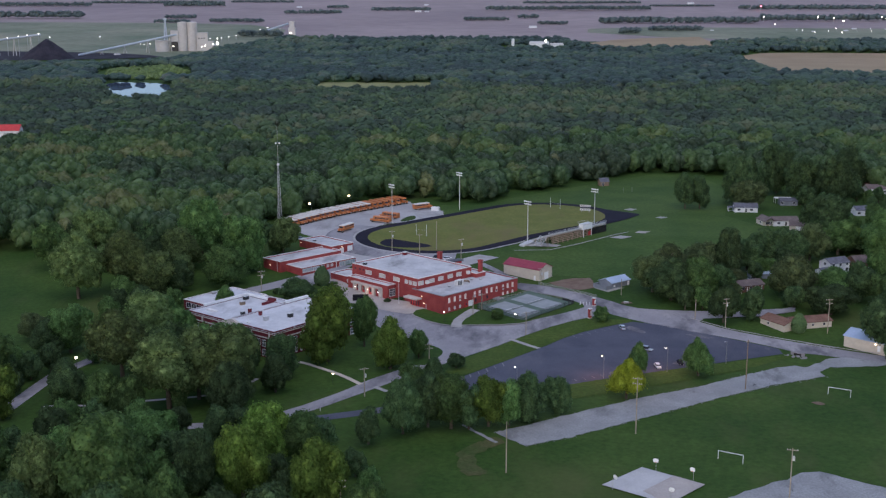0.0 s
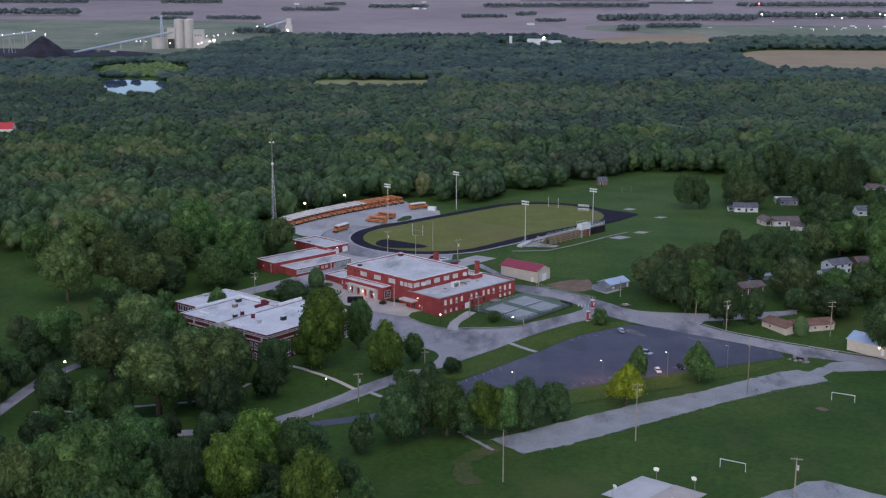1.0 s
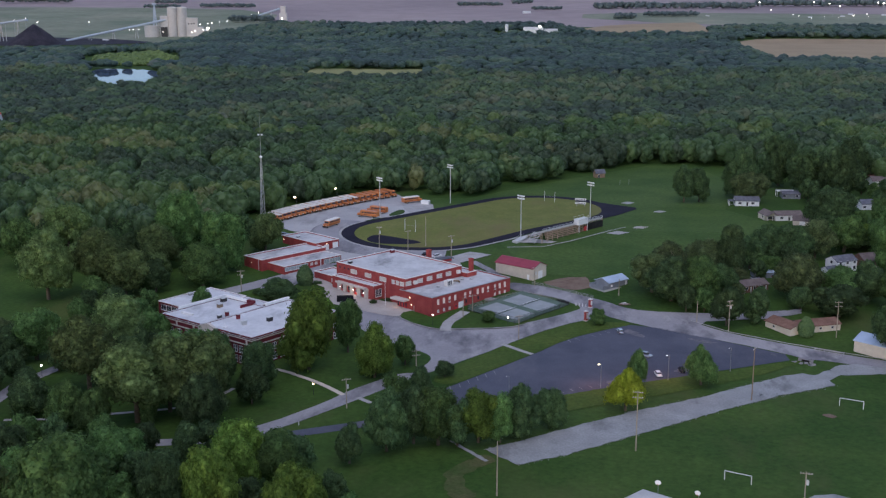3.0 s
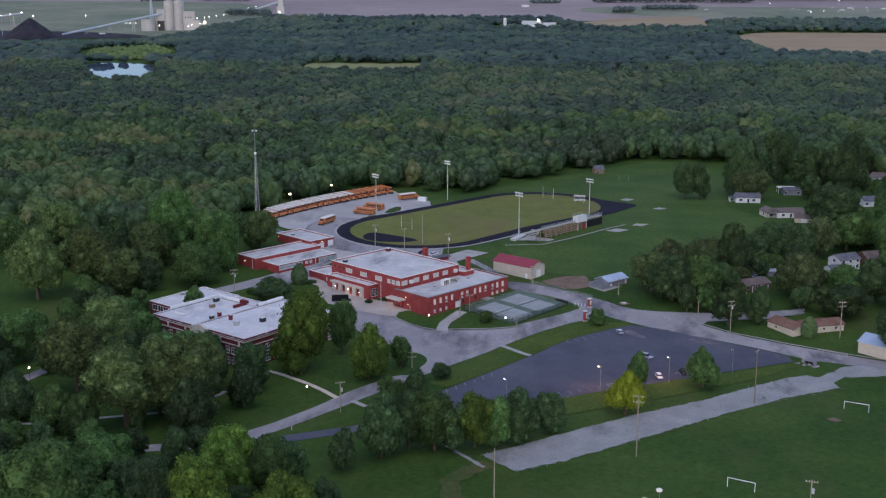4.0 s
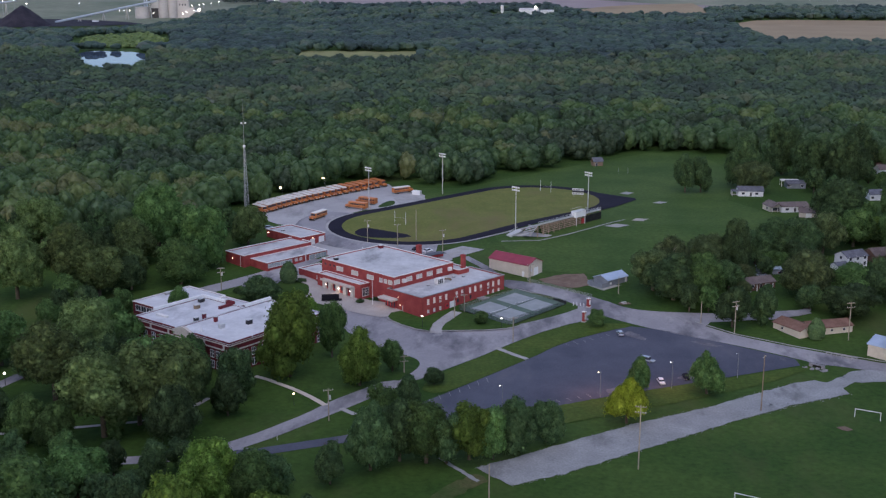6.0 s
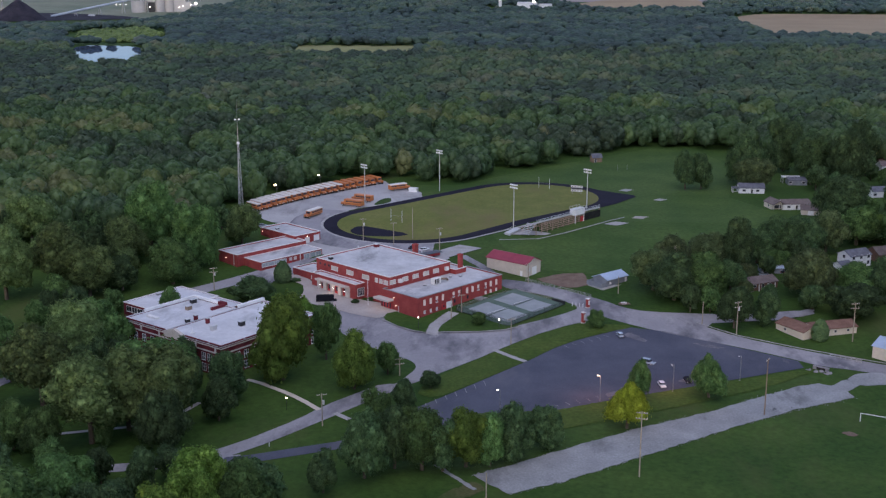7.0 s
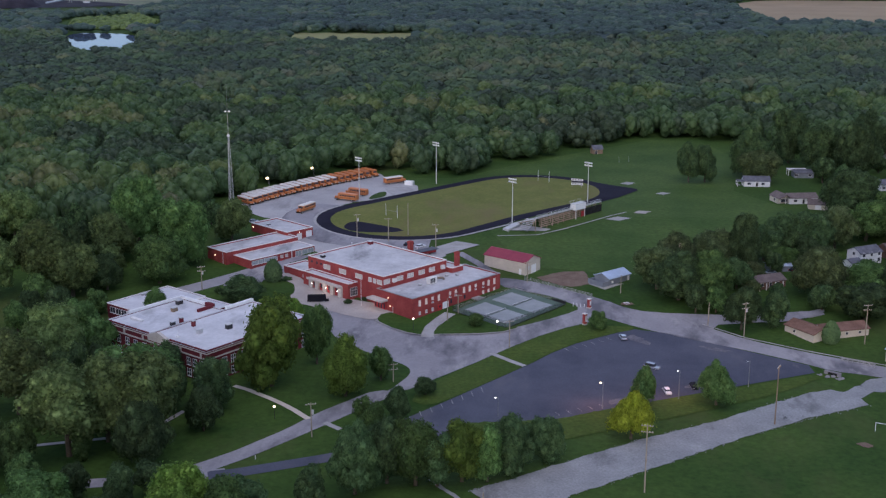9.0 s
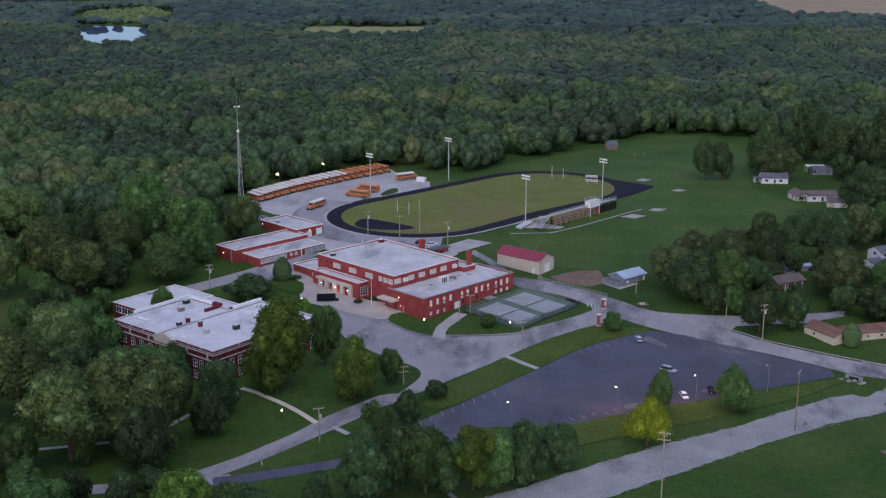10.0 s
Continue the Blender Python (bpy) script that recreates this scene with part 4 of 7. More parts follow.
def woods(name, y0, y1, step, kit, tall, seed, mat, label, spread=0.11, fade=70):
    """One joined mesh of many crowns between two depths, on a jittered grid inside the edge of the woods."""
    rng = np.random.default_rng(seed)
    vs, fs, ts, gs, off = [], [], [], [], 0
    y, row = y0 - fade, 0
    while y < y1 + fade:
        x = -0.47 * y - 25 + (row % 2) * step / 2
        while x < 0.34 * y + 25:
            px, py = x + rng.uniform(-0.42, 0.42) * step, y + rng.uniform(-0.42, 0.42) * step
            x += step
            if fade and not (rng.random() < (py - y0 + fade) / (2 * fade) and rng.random() < (y1 + fade - py) / (2 * fade)):
                continue
            if not inside(px, py, EDGE) or any(inside(px, py, c) for c in CLEAR):
                continue
            v, f, g = kit[rng.integers(len(kit))]
            w = step * (0.50 + 0.40 * rng.random() ** 1.5)
            big = noise.noise((px * 0.006, py * 0.006, 0.5))
            h = tall * (1 + 0.22 * big) * (0.62 + 0.52 * w / step + rng.uniform(-0.10, 0.10))
            a = rng.uniform(0, 6.28)
            c, s = math.cos(a), math.sin(a)
            q = v @ np.array([[c, s, 0], [-s, c, 0], [0, 0, 1]])
            vs.append(q * (w, w, h * 0.55) + (px, py, gz(px, py) + h * 0.45))
            fs.append(f + off)
            gs.append(g)
            tone = min(0.92, max(0.0, 0.42 + 0.45 * big + 0.8 * noise.noise((px * 0.021, py * 0.021, 3.5)) + rng.normal() * spread))
            ts.append(np.full(len(f), tone if rng.random() > 0.012 else 0.95))
            off += len(v)
        y += step * 0.87
        row += 1
    v, f, t, g = np.concatenate(vs), np.concatenate(fs), np.concatenate(ts), np.concatenate(gs)
    me = bpy.data.meshes.new(name)
    me.vertices.add(len(v))
    me.vertices.foreach_set("co", v.ravel())
    me.loops.add(f.size)
    me.loops.foreach_set("vertex_index", f.ravel().astype(np.int32))
    me.polygons.add(len(f))
    me.polygons.foreach_set("loop_start", np.arange(0, f.size, 3, dtype=np.int32))
    me.update(calc_edges=True)
    me.polygons.foreach_set("use_smooth", g == 0)
    me.polygons.foreach_set("material_index", g.astype(np.int32))
    me.attributes.new("tint", "FLOAT", "FACE").data.foreach_set("value", t.astype(np.float32))
    for m in mat:
        me.materials.append(m)
    return tagged(new(name, me), label, "woods", kind="stuff")


def fill_trees(poly, gaps, step, seed, tones, tall):
    rng = random.Random(seed)
    xs, ys = [p[0] for p in poly], [p[1] for p in poly]
    y, k = min(ys), seed
    while y < max(ys):
        x = min(xs)
        while x < max(xs):
            px, py = x + rng.uniform(-0.35, 0.35) * step, y + rng.uniform(-0.35, 0.35) * step
            x += step
            if not inside(px, py, poly) or any(inside(px, py, g) for g in gaps):
                continue
            if any((px - q[0]) ** 2 + (py - q[1]) ** 2 < (0.42 * q[3] + 3.0) ** 2 for q in PLACED):
                continue
            h = tall * rng.uniform(0.75, 1.25)
            w = h * rng.uniform(0.75, 1.0)
            PLACED.append((px, py, h, w))
            tree(px, py, h, w, rng.choice(tones), k, SMALL_CROWNS)
            k += 1
        y += step * 0.9


def crown_kit(seed, count, big, small, cards=0, size=0.1, reach=0.44):
    """Some unit crowns of few triangles, with a number for each face: 0 inner, 1 leaf clump."""
    out = []
    for k in range(count):
        rng = np.random.default_rng(seed + k)
        vs, fs, off = [], [], 0
        spots = boughs(rng, big, small, -0.85, reach, (0.34, 0.50), (0.40, 0.55), (0.88, 1.12))
        for j, (c, r) in enumerate(spots):
            v, f = lumpy(rng, 2 if j == 0 else 1, c, r * (0.95 if cards else 1.05), 0.12)
            vs.append(v)
            fs.append(f + off)
            off += len(v)
        inner = sum(len(f) for f in fs)
        if cards:
            v, f = leaf_cards(rng, spots, cards, size, (0.95, 1.08), 0.16, 0.0)
            vs.append(v)
            fs.append(f + off)
        f = np.concatenate(fs)
        out.append((np.concatenate(vs), f, (np.arange(len(f)) >= inner).astype(int)))
    return out


woods("woods", 370, 900, 13.0, crown_kit(50, 16, 11, 0, 300, 0.074), 18.5, 5, (M["forest"], M["forestleaf"]), "dense summer woods of rounded green crowns behind the school", 0.17)
# These two bands carry the haze in their leaf colour.
woods("woods", 900, 1500, 15.5, crown_kit(70, 14, 9, 0, 120, 0.10), 17.0, 6, (M["midforest"], M["midforest"]), "dense green woods further off, slight haze in their colour", 0.2)
woods("woods", 1500, 2990, 21, crown_kit(90, 12, 4, 0, 0, 0.1, 0.36), 16, 7, (M["farforest"],), "dark green woods in the distance, haze put into their colour")




def bare_tree(x, y, h, seed):
    """A leafless tree: a tapered trunk that forks twice into pale boughs and twigs."""
    t = thing("bare_tree", x, y, "leafless dying tree with pale bare boughs", "tree")
    rng = random.Random(seed)
    part("trunk", tube(bmesh.new(), (0, 0, -0.5), (0, 0, h * 0.5), 0.32, 0.2, 9), M["bark"], t)
    for k in range(5):
        a, z = k * 1.26 + rng.uniform(-0.3, 0.3), h * rng.uniform(0.38, 0.5)
        p = Vector((0, 0, z))
        q = p + Vector((math.cos(a) * h * 0.14, math.sin(a) * h * 0.14, h * rng.uniform(0.2, 0.28)))
        bm = tube(bmesh.new(), p, q, 0.17, 0.11, 7)
        for j in range(4):
            b = a + rng.uniform(-1.1, 1.1)
            r = q + Vector((math.cos(b) * h * 0.09, math.sin(b) * h * 0.09, h * rng.uniform(0.12, 0.24)))
            tube(bm, q, r, 0.09, 0.05, 6)
            for _ in range(2):
                e = b + rng.uniform(-1.2, 1.2)
                tube(bm, r, r + Vector((math.cos(e) * h * 0.06, math.sin(e) * h * 0.06, h * rng.uniform(0.04, 0.10))), 0.05, 0.02, 5)
        part("bough", bm, M["poleyellow"], t)


bare_tree(70.4, 476.8, 16.0, 5)

# Trees that fill the grounds west of the old school and behind the houses.
LAWNS = [[(-152, 306), (-152, 330), (-104, 343), (-86, 358), (-76, 346), (-93, 322), (-120, 310)], [(-167, 258), (-140, 258), (-138, 300), (-142, 345), (-162, 345)], [(-330, 500), (-180, 455), (-160, 395), (-175, 360), (-260, 330), (-420, 380)], [(-86, 385), (-60, 362), (-40, 356), (-52, 330), (-66, 318), (-80, 338), (-92, 352)], [(-135, 490), (-104, 478), (-100, 448), (-120, 440), (-150, 460)],
         [(-165, 305), (-60, 318), (-30, 330), (-34, 318), (-66, 304), (-165, 291)], [(-198, 350), (-160, 378), (-146, 398), (-136, 396), (-152, 362), (-190, 344)], [(-100, 305), (-80, 300), (-25, 366), (-38, 368)],
         [(-140, 445), (-112, 372), (-60, 330), (-30, 380), (-100, 470)]]
fill_trees([(-215, 250), (-120, 200), (-30, 205), (-28, 250), (-60, 300), (-80, 345), (-90, 385), (-130, 430), (-165, 440), (-215, 350)], LAWNS, 13.0, 31, (3, 3, 3, 1), 10.5)
fill_trees([(-240, 530), (-165, 460), (-128, 480), (-118, 525), (-132, 560), (-180, 545)], LAWNS[4:5], 14.0, 57, (0, 3, 1, 3), 13.0)
HOUSE_GAPS = [[(216.1, 675.5), (242.1, 675.5), (242.1, 717.5), (216.1, 717.5)], [(185.4, 599.2), (211.4, 599.2), (211.4, 641.2), (185.4, 641.2)], [(90, 440), (90, 415), (140, 400), (140, 432)], [(120, 590), (120, 650), (160, 650), (158, 585)], [(118, 462), (152, 450), (182, 490), (184, 530), (135, 530)], [(88, 440), (128, 446), (128, 482), (90, 484)], [(102, 515), (102, 495), (122, 495), (122, 515)], [(80, 446), (120, 452), (120, 436), (80, 436)]]
fill_trees([(55, 455), (70, 442), (120, 442), (150, 430), (215, 440), (260, 560), (250, 700), (160, 700), (170, 590), (150, 520), (100, 490), (66, 480)], HOUSE_GAPS, 15.0, 83, (1, 3, 3, 3), 11.5)


def thicket(poly, count, seed):
    """Low bright bushes beside the pond."""
    rng = np.random.default_rng(seed)
    kit = crown_kit(300, 4, 5, 0)
    vs, fs, ts, off = [], [], [], 0
    xs, ys = [p[0] for p in poly], [p[1] for p in poly]
    while len(vs) < count:
        x, y = rng.uniform(min(xs), max(xs)), rng.uniform(min(ys), max(ys))
        if not inside(x, y, poly):
            continue
        v, f, _ = kit[rng.integers(4)]
        w = rng.uniform(5, 9)
        vs.append(v * (w, w, w * 0.7) + (x, y, gz(x, y) + w * 0.4))
        fs.append(f + off)
        ts.append(np.full(len(f), rng.random()))
        off += len(v)
    me = bpy.data.meshes.new("thicket")
    me.from_pydata(np.concatenate(vs).tolist(), [], np.concatenate(fs).tolist())
    me.attributes.new("tint", "FLOAT", "FACE").data.foreach_set("value", np.concatenate(ts).astype(np.float32))
    me.polygons.foreach_set("use_smooth", np.ones(len(me.polygons), dtype=bool))
    me.materials.append(M["bush"])
    tagged(new("thicket", me), "bright green low thicket beside the pond", "bushes", kind="stuff")


thicket([(-669, 1871), (-653, 1951), (-605, 2004), (-526, 1849), (-498, 1705), (-566, 1700), (-626, 1746)], 320, 3)

# ---- school buildings ----
SX, SY, SA = -27.4, 431.2, 48.5
BASE = -10.5


def school_thing(name, label, category="school building"):
    return thing(name, SX, SY, label, category, turn=SA, z=0.0)


def block(root, x0, x1, y0, y1, top, roof, trim=None, lip=0.35, edge=0.4, base=BASE, wall=None):
    """A brick storey block: four walls, a flat roof set within a low parapet, and its coping."""
    t = 0.4
    w = part("wall", boxed((x0, x1, y0, y0 + t, base, top), (x0, x1, y1 - t, y1, base, top), (x0, x0 + t, y0 + t, y1 - t, base, top), (x1 - t, x1, y0 + t, y1 - t, base, top)), wall or M["brick"], root)
    part("roof", boxed((x0 + t, x1 - t, y0 + t, y1 - t, top - lip - 0.3, top - lip)), roof, root)
    o = 0.12
    part("coping", boxed((x0 - o, x1 + o, y0 - o, y0 + edge, top, top + 0.22), (x0 - o, x1 + o, y1 - edge, y1 + o, top, top + 0.22), (x0 - o, x0 + edge, y0 + edge, y1 - edge, top, top + 0.22),
         (x1 - edge, x1 + o, y0 + edge, y1 - edge, top, top + 0.22)), trim or M["trim"], root)
    return w


def window(root, face, base, along, z, w, h, cols=1, rows=1, frame=None, pane=None, depth=0.1, bar=0.09, name="window"):
    """A window on a wall that faces -x (face 'x', at x = base) or -y (face 'y'): frame with bars, sill and pane."""
    bm, f = bmesh.new(), 0.11

    def add(a0, a1, z0, z1, d0, d1):
        if face == "x":
            box(bm, base - d1, base - d0, a0, a1, z0, z1)
        else:
            box(bm, a0, a1, base - d1, base - d0, z0, z1)

    a0, a1, z0, z1 = along - w / 2, along + w / 2, z - h / 2, z + h / 2
    add(a0 - f, a0, z0 - f, z1 + f, -0.05, depth)
    add(a1, a1 + f, z0 - f, z1 + f, -0.05, depth)
    add(a0, a1, z1, z1 + f, -0.05, depth)
    add(a0 - 0.1, a1 + 0.1, z0 - f - 0.08, z0, -0.05, depth + 0.12)
    for k in range(1, cols):
        c = a0 + w * k / cols
        add(c - bar / 2, c + bar / 2, z0, z1, -0.02, depth - 0.02)
    for k in range(1, rows):
        c = z0 + h * k / rows
        add(a0, a1, c - bar / 2, c + bar / 2, -0.02, depth - 0.025)
    win = part(name, bm, frame or M["trim"], root)
    bm = bmesh.new()
    if face == "x":
        box(bm, base - 0.03, base - 0.006, a0, a1, z0, z1)
    else:
        box(bm, a0, a1, base - 0.03, base - 0.006, z0, z1)
    part("pane", bm, pane or M["glass"], win)
    return win


def wall_lamp(root, x, y, z, warm=True, r=0.17):
    lamp = part("wall_lamp", boxed((x - 0.15, x + 0.15, y - 0.15, y + 0.15, z + r, z + r + 0.15)), M["dark"], root)
    part("bulb", ball(bmesh.new(), (x, y, z), r), M["lampwarm"] if warm else M["lampwhite"], lamp, smooth=True)


def roof_vent(root, x, y, z, w, d, h, mat):
    v = part("roof_vent", boxed((x - w / 2, x + w / 2, y - d / 2, y + d / 2, z, z + h), bevel=0.04), mat, root)
    part("hood", boxed((x - w / 2 - 0.2, x + w / 2 + 0.2, y - d / 2 - 0.2, y + d / 2 + 0.2, z + h, z + h + 0.22), bevel=0.05), M["pale"], v)


def gymnasium():
    g = school_thing("gymnasium", "red brick gymnasium with a pale flat roof and lit entrance porch")
    block(g, 2, 34.5, 17, 59.5, 4.7, M["roof"])
    part("string_course", boxed((1.85, 2.0, 17, 59.5, 0.95, 1.25), (2, 34.5, 16.85, 17, 0.95, 1.25)), M["brick"], g)
    for v in (48.4, 39.4, 30.3):
        window(g, "x", 2.0, v, 2.4, 3.7, 1.5, 1, 1, pane=M["blind"])
    for v in (57.2, 54.2, 51.8):
        window(g, "x", 2.0, v, 2.9, 1.1, 0.9, 2, 1, frame=M["brick"])
    for v, w in ((24.2, 1.5), (21.7, 1.5), (19.0, 2.2)):
        window(g, "x", 2.0, v, 2.4, w, 1.4, 2, 1, pane=M["blind"])
    for u in (3.6, 10.1, 15.5, 21.2, 26.6):
        window(g, "y", 17.0, u, 2.7, 2.9, 1.45, 3, 2, pane=M["blind"])
    for u, v in ((6.9, 16.5), (32.0, 16.5)):
        part("air_unit", boxed((u - 0.8, u + 0.8, v - 0.6, v + 0.5, 1.9, 3.3), bevel=0.08), M["trim"], g)
    roof_vent(g, 5.2, 54.5, 4.3, 1.5, 1.5, 1.0, M["dark"])
    roof_vent(g, 31.5, 56.5, 4.3, 1.7, 1.7, 1.3, M["oldbrick"])
    # Low block at the far corner, stack and side wing.
    block(g, 34.5, 40.5, 14, 24, 2.0, M["roof"])
    part("chimney", boxed((38.5, 40.0, 15.3, 16.8, -1, 7.3), (38.35, 40.15, 15.15, 16.95, 6.8, 7.15)), M["brick"], g)
    part("chimney", boxed((36.5, 38.2, 38.7, 40.4, -6, 7.6), (36.35, 38.35, 38.55, 40.55, 7.0, 7.4)), M["brick"], g)
    block(g, 1.0, 12.0, 59.5, 73.5, -1.7, M["roof"])
    window(g, "x", 1.0, 61.2, -3.4, 1.0, 1.1, 1, 1, pane=M["blind"])
    # Entrance block with porch.
    block(g, -2.6, 2.0, 31, 57, 0.0, M["roofold"])
    part("porch_canopy", boxed((-4.6, -2.6, 34.6, 52.6, -1.75, -1.25), (-4.7, -4.4, 34.5, 52.7, -1.8, -1.0), bevel=0.05), M["limestone"], g, "cream canopy over the entrance doors")
    for v in (35.2, 39.6, 44.0, 48.4, 52.0):
        part("column", boxed((-3.4, -2.6, v - 0.95, v + 0.95, -7.0, -1.75), (-3.55, -2.6, v - 1.1, v + 1.1, -2.3, -1.95)), M["limestone"], g)
    for v in (37.4, 41.8, 46.2, 50.3):
        d = part("door", boxed((-2.75, -2.6, v - 0.95, v + 0.95, -6.5, -2.4)), M["reddoor"], g, "red entrance door")
        part("pane", boxed((-2.8, -2.75, v - 0.5, v + 0.5, -4.4, -2.8)), M["glass"], d)
    for v in (36.0, 42.6, 50.6):
        wall_lamp(g, -3.8, v, -3.4, False, 0.17)
    part("step", boxed((-6.4, -2.6, 33.5, 53, -8, -6.2), (-5.4, -2.6, 33.5, 53, -6.2, -5.9)), M["concrete"], g)
    window(g, "y", 31.0, 0.0, -3.2, 3.2, 3.0, 4, 3, frame=M["trim"])
    part("flood_lamp", boxed((-2.7, -2.5, 30.7, 31, -1.0, -0.7)), M["dark"], g)
    return g


def classroom_wing():
    w = school_thing("classroom_wing", "two-storey red brick classroom wing with small pale windows")
    block(w, 0, 46, 0, 18.4, 0.5, M["roof"], trim=M["grey"], edge=0.3)
    for u in (3.5, 6.7, 13.1, 26.2, 29.2, 39.5, 42.7):
        window(w, "y", 0.0, u, -1.7, 0.85, 1.8, 1, 2, pane=M["litblind"])
    for u in (9.9, 18.8, 21.8, 32.4, 36.6):
        window(w, "y", 0.0, u, -1.3, 0.8, 0.85, 1, 1, pane=M["litblind"])
        window(w, "y", 0.0, u, -2.7, 0.8, 0.3, 1, 1, pane=M["glass"], name="vent_window")
    for u in (3.5, 6.7, 9.9):
        window(w, "y", 0.0, u, -5.4, 0.75, 0.95, 1, 2, pane=M["blind"])
    for u in (36.6, 39.5, 42.7):
        window(w, "y", 0.0, u, -4.7, 0.75, 0.95, 1, 2, pane=M["litblind"])
    for u in (19.4, 26.5):
        window(w, "y", 0.0, u, -4.4, 1.0, 1.5, 1, 1, frame=M["brick"], pane=M["glass"])
    d = part("door", boxed((12.6, 14.4, -0.12, 0, -7.2, -4.4)), M["reddoor"], w, "red side door")
    part("pane", boxed((13.1, 13.9, -0.16, -0.12, -5.6, -4.8)), M["glass"], d)
    g = part("garage_door", boxed((15.0, 18.0, -0.1, 0, -7.2, -4.0)), M["white"], w, "white roll-up door")
    for k in range(4):
        part("panel", boxed((15.1, 17.9, -0.14, -0.1, -7.0 + k * 0.74, -6.4 + k * 0.74)), M["white"], g)
    # Corner door with its canopy.
    part("canopy", boxed((-3.2, 0, 12.6, 20.6, -3.0, -2.3), bevel=0.06), M["limestone"], w, "cream canopy over the corner doors")
    for k in range(4):
        d = part("door", boxed((-0.3, -0.1, 13.6 + k * 1.5, 14.9 + k * 1.5, -6.9, -3.6)), M["reddoor"], w, "red glazed corner door")
        part("pane", boxed((-0.34, -0.3, 13.9 + k * 1.5, 14.6 + k * 1.5, -6.0, -4.0)), M["glass"], d)
    part("step", boxed((-3.6, 0, 12.2, 20.6, -9, -6.9)), M["concrete"], w)
    wall_lamp(w, -0.5, 12.0, -1.4)
    wall_lamp(w, -0.5, 11.0, -4.3)
    part("downpipe", boxed((-0.15, 0, 9.9, 10.1, -7.4, -4.5)), M["pale"], w)
    part("downpipe", boxed((22.8, 23.0, -0.15, 0, -7.0, 0.4)), M["dark"], w)
    for x0, x1, y0, y1, h in ((17.6, 21.2, 8.8, 10.8, 2.3), (23.6, 25.2, 11.6, 12.8, 1.1)):
        a = part("air_unit", boxed((x0, x1, y0, y1, 0.3, 0.3 + h), bevel=0.05), M["trim"], w)
        part("grille", boxed(*[(x0 + 0.15 + k * 0.9, x0 + 0.75 + k * 0.9, y0 - 0.03, y0, 0.6, 0.1 + h) for k in range(int((x1 - x0) / 0.9))]), M["dark"], a)
    part("duct", tube(tube(tube(bmesh.new(), (21.2, 9.8, 1.6), (23.2, 10.4, 1.4), 0.45, 0.45, 8), (23.2, 10.4, 1.4), (25.6, 10.2, 1.0), 0.4, 0.4, 8), (25.6, 10.2, 1.0), (26.4, 10.4, 0.2), 0.35, 0.35, 8), M["wood"], w, "rusty roof duct")
    for u, v in ((30.0, 12.5), (33.5, 10.5), (14.5, 11.0)):
        roof_vent(w, u, v, 0.15, 0.9, 0.9, 0.45, M["grey"])
    part("stair", boxed((30, 34, -3.4, 0, -8, -5.6), (30.5, 34, -4.0, -3.4, -8, -6.0), (31, 34, -4.6, -4.0, -8, -6.4)), M["concrete"], w)
    return w


def annex(name, label, blocks):
    a = school_thing(name, label, "school annex")
    for b in blocks:
        block(a, *b)
    return a


def annexes():
    a = annex("annex", "long one-storey red brick annex with stepped pale roofs", [(-9.5, 27, 97, 110, 1.0, M["roof"])])
    block(a, -6, 26.5, 85.6, 97, -0.7, M["roof"], lip=0.1, edge=0.6)
    for c in (-4.0, -0.8, 2.4, 5.6):
        window(a, "y", 85.6, c, -2.0, 2.9, 1.5, 3, 1, pane=M["glassband"])
    for c in (9.4, 11.8):
        window(a, "y", 85.6, c, -1.9, 1.2, 0.9, 1, 1, pane=M["blind"])
    for c in (18.0, 21.4, 24.4):
        window(a, "y", 85.6, c, -2.3, 3.0, 2.0, 2, 1, pane=M["glassband"])
    part("door", boxed((8.6, 10.0, 85.5, 85.6, -5, -2.9)), M["reddoor"], a, "red annex door")
    part("post", boxed((14.2, 14.5, 85.2, 85.5, -6, -0.8)), M["trim"], a)
    wall_lamp(a, -9.8, 104.5, -1.2)
    part("downpipe", boxed((-9.65, -9.5, 99.2, 99.4, -5, 0.8)), M["pale"], a)
    b = annex("annex", "small square red brick annex with a white garage door", [(26, 40, 103, 128, 2.0, M["roof"])])
    part("garage_door", boxed((36.2, 39.4, 102.9, 103, -2.6, 0.9)), M["white"], b, "white roll-up door")
    part("garage_door", boxed((31.2, 33.8, 102.9, 103, -2.6, 0.5)), M["trim"], b, "pale roll-up door")
    wall_lamp(b, 32.5, 102.7, 1.0)
    wall_lamp(b, 25.7, 126.5, 0.6)
    roof_vent(b, 30, 121, 1.6, 1.6, 1.0, 0.5, M["dark"])


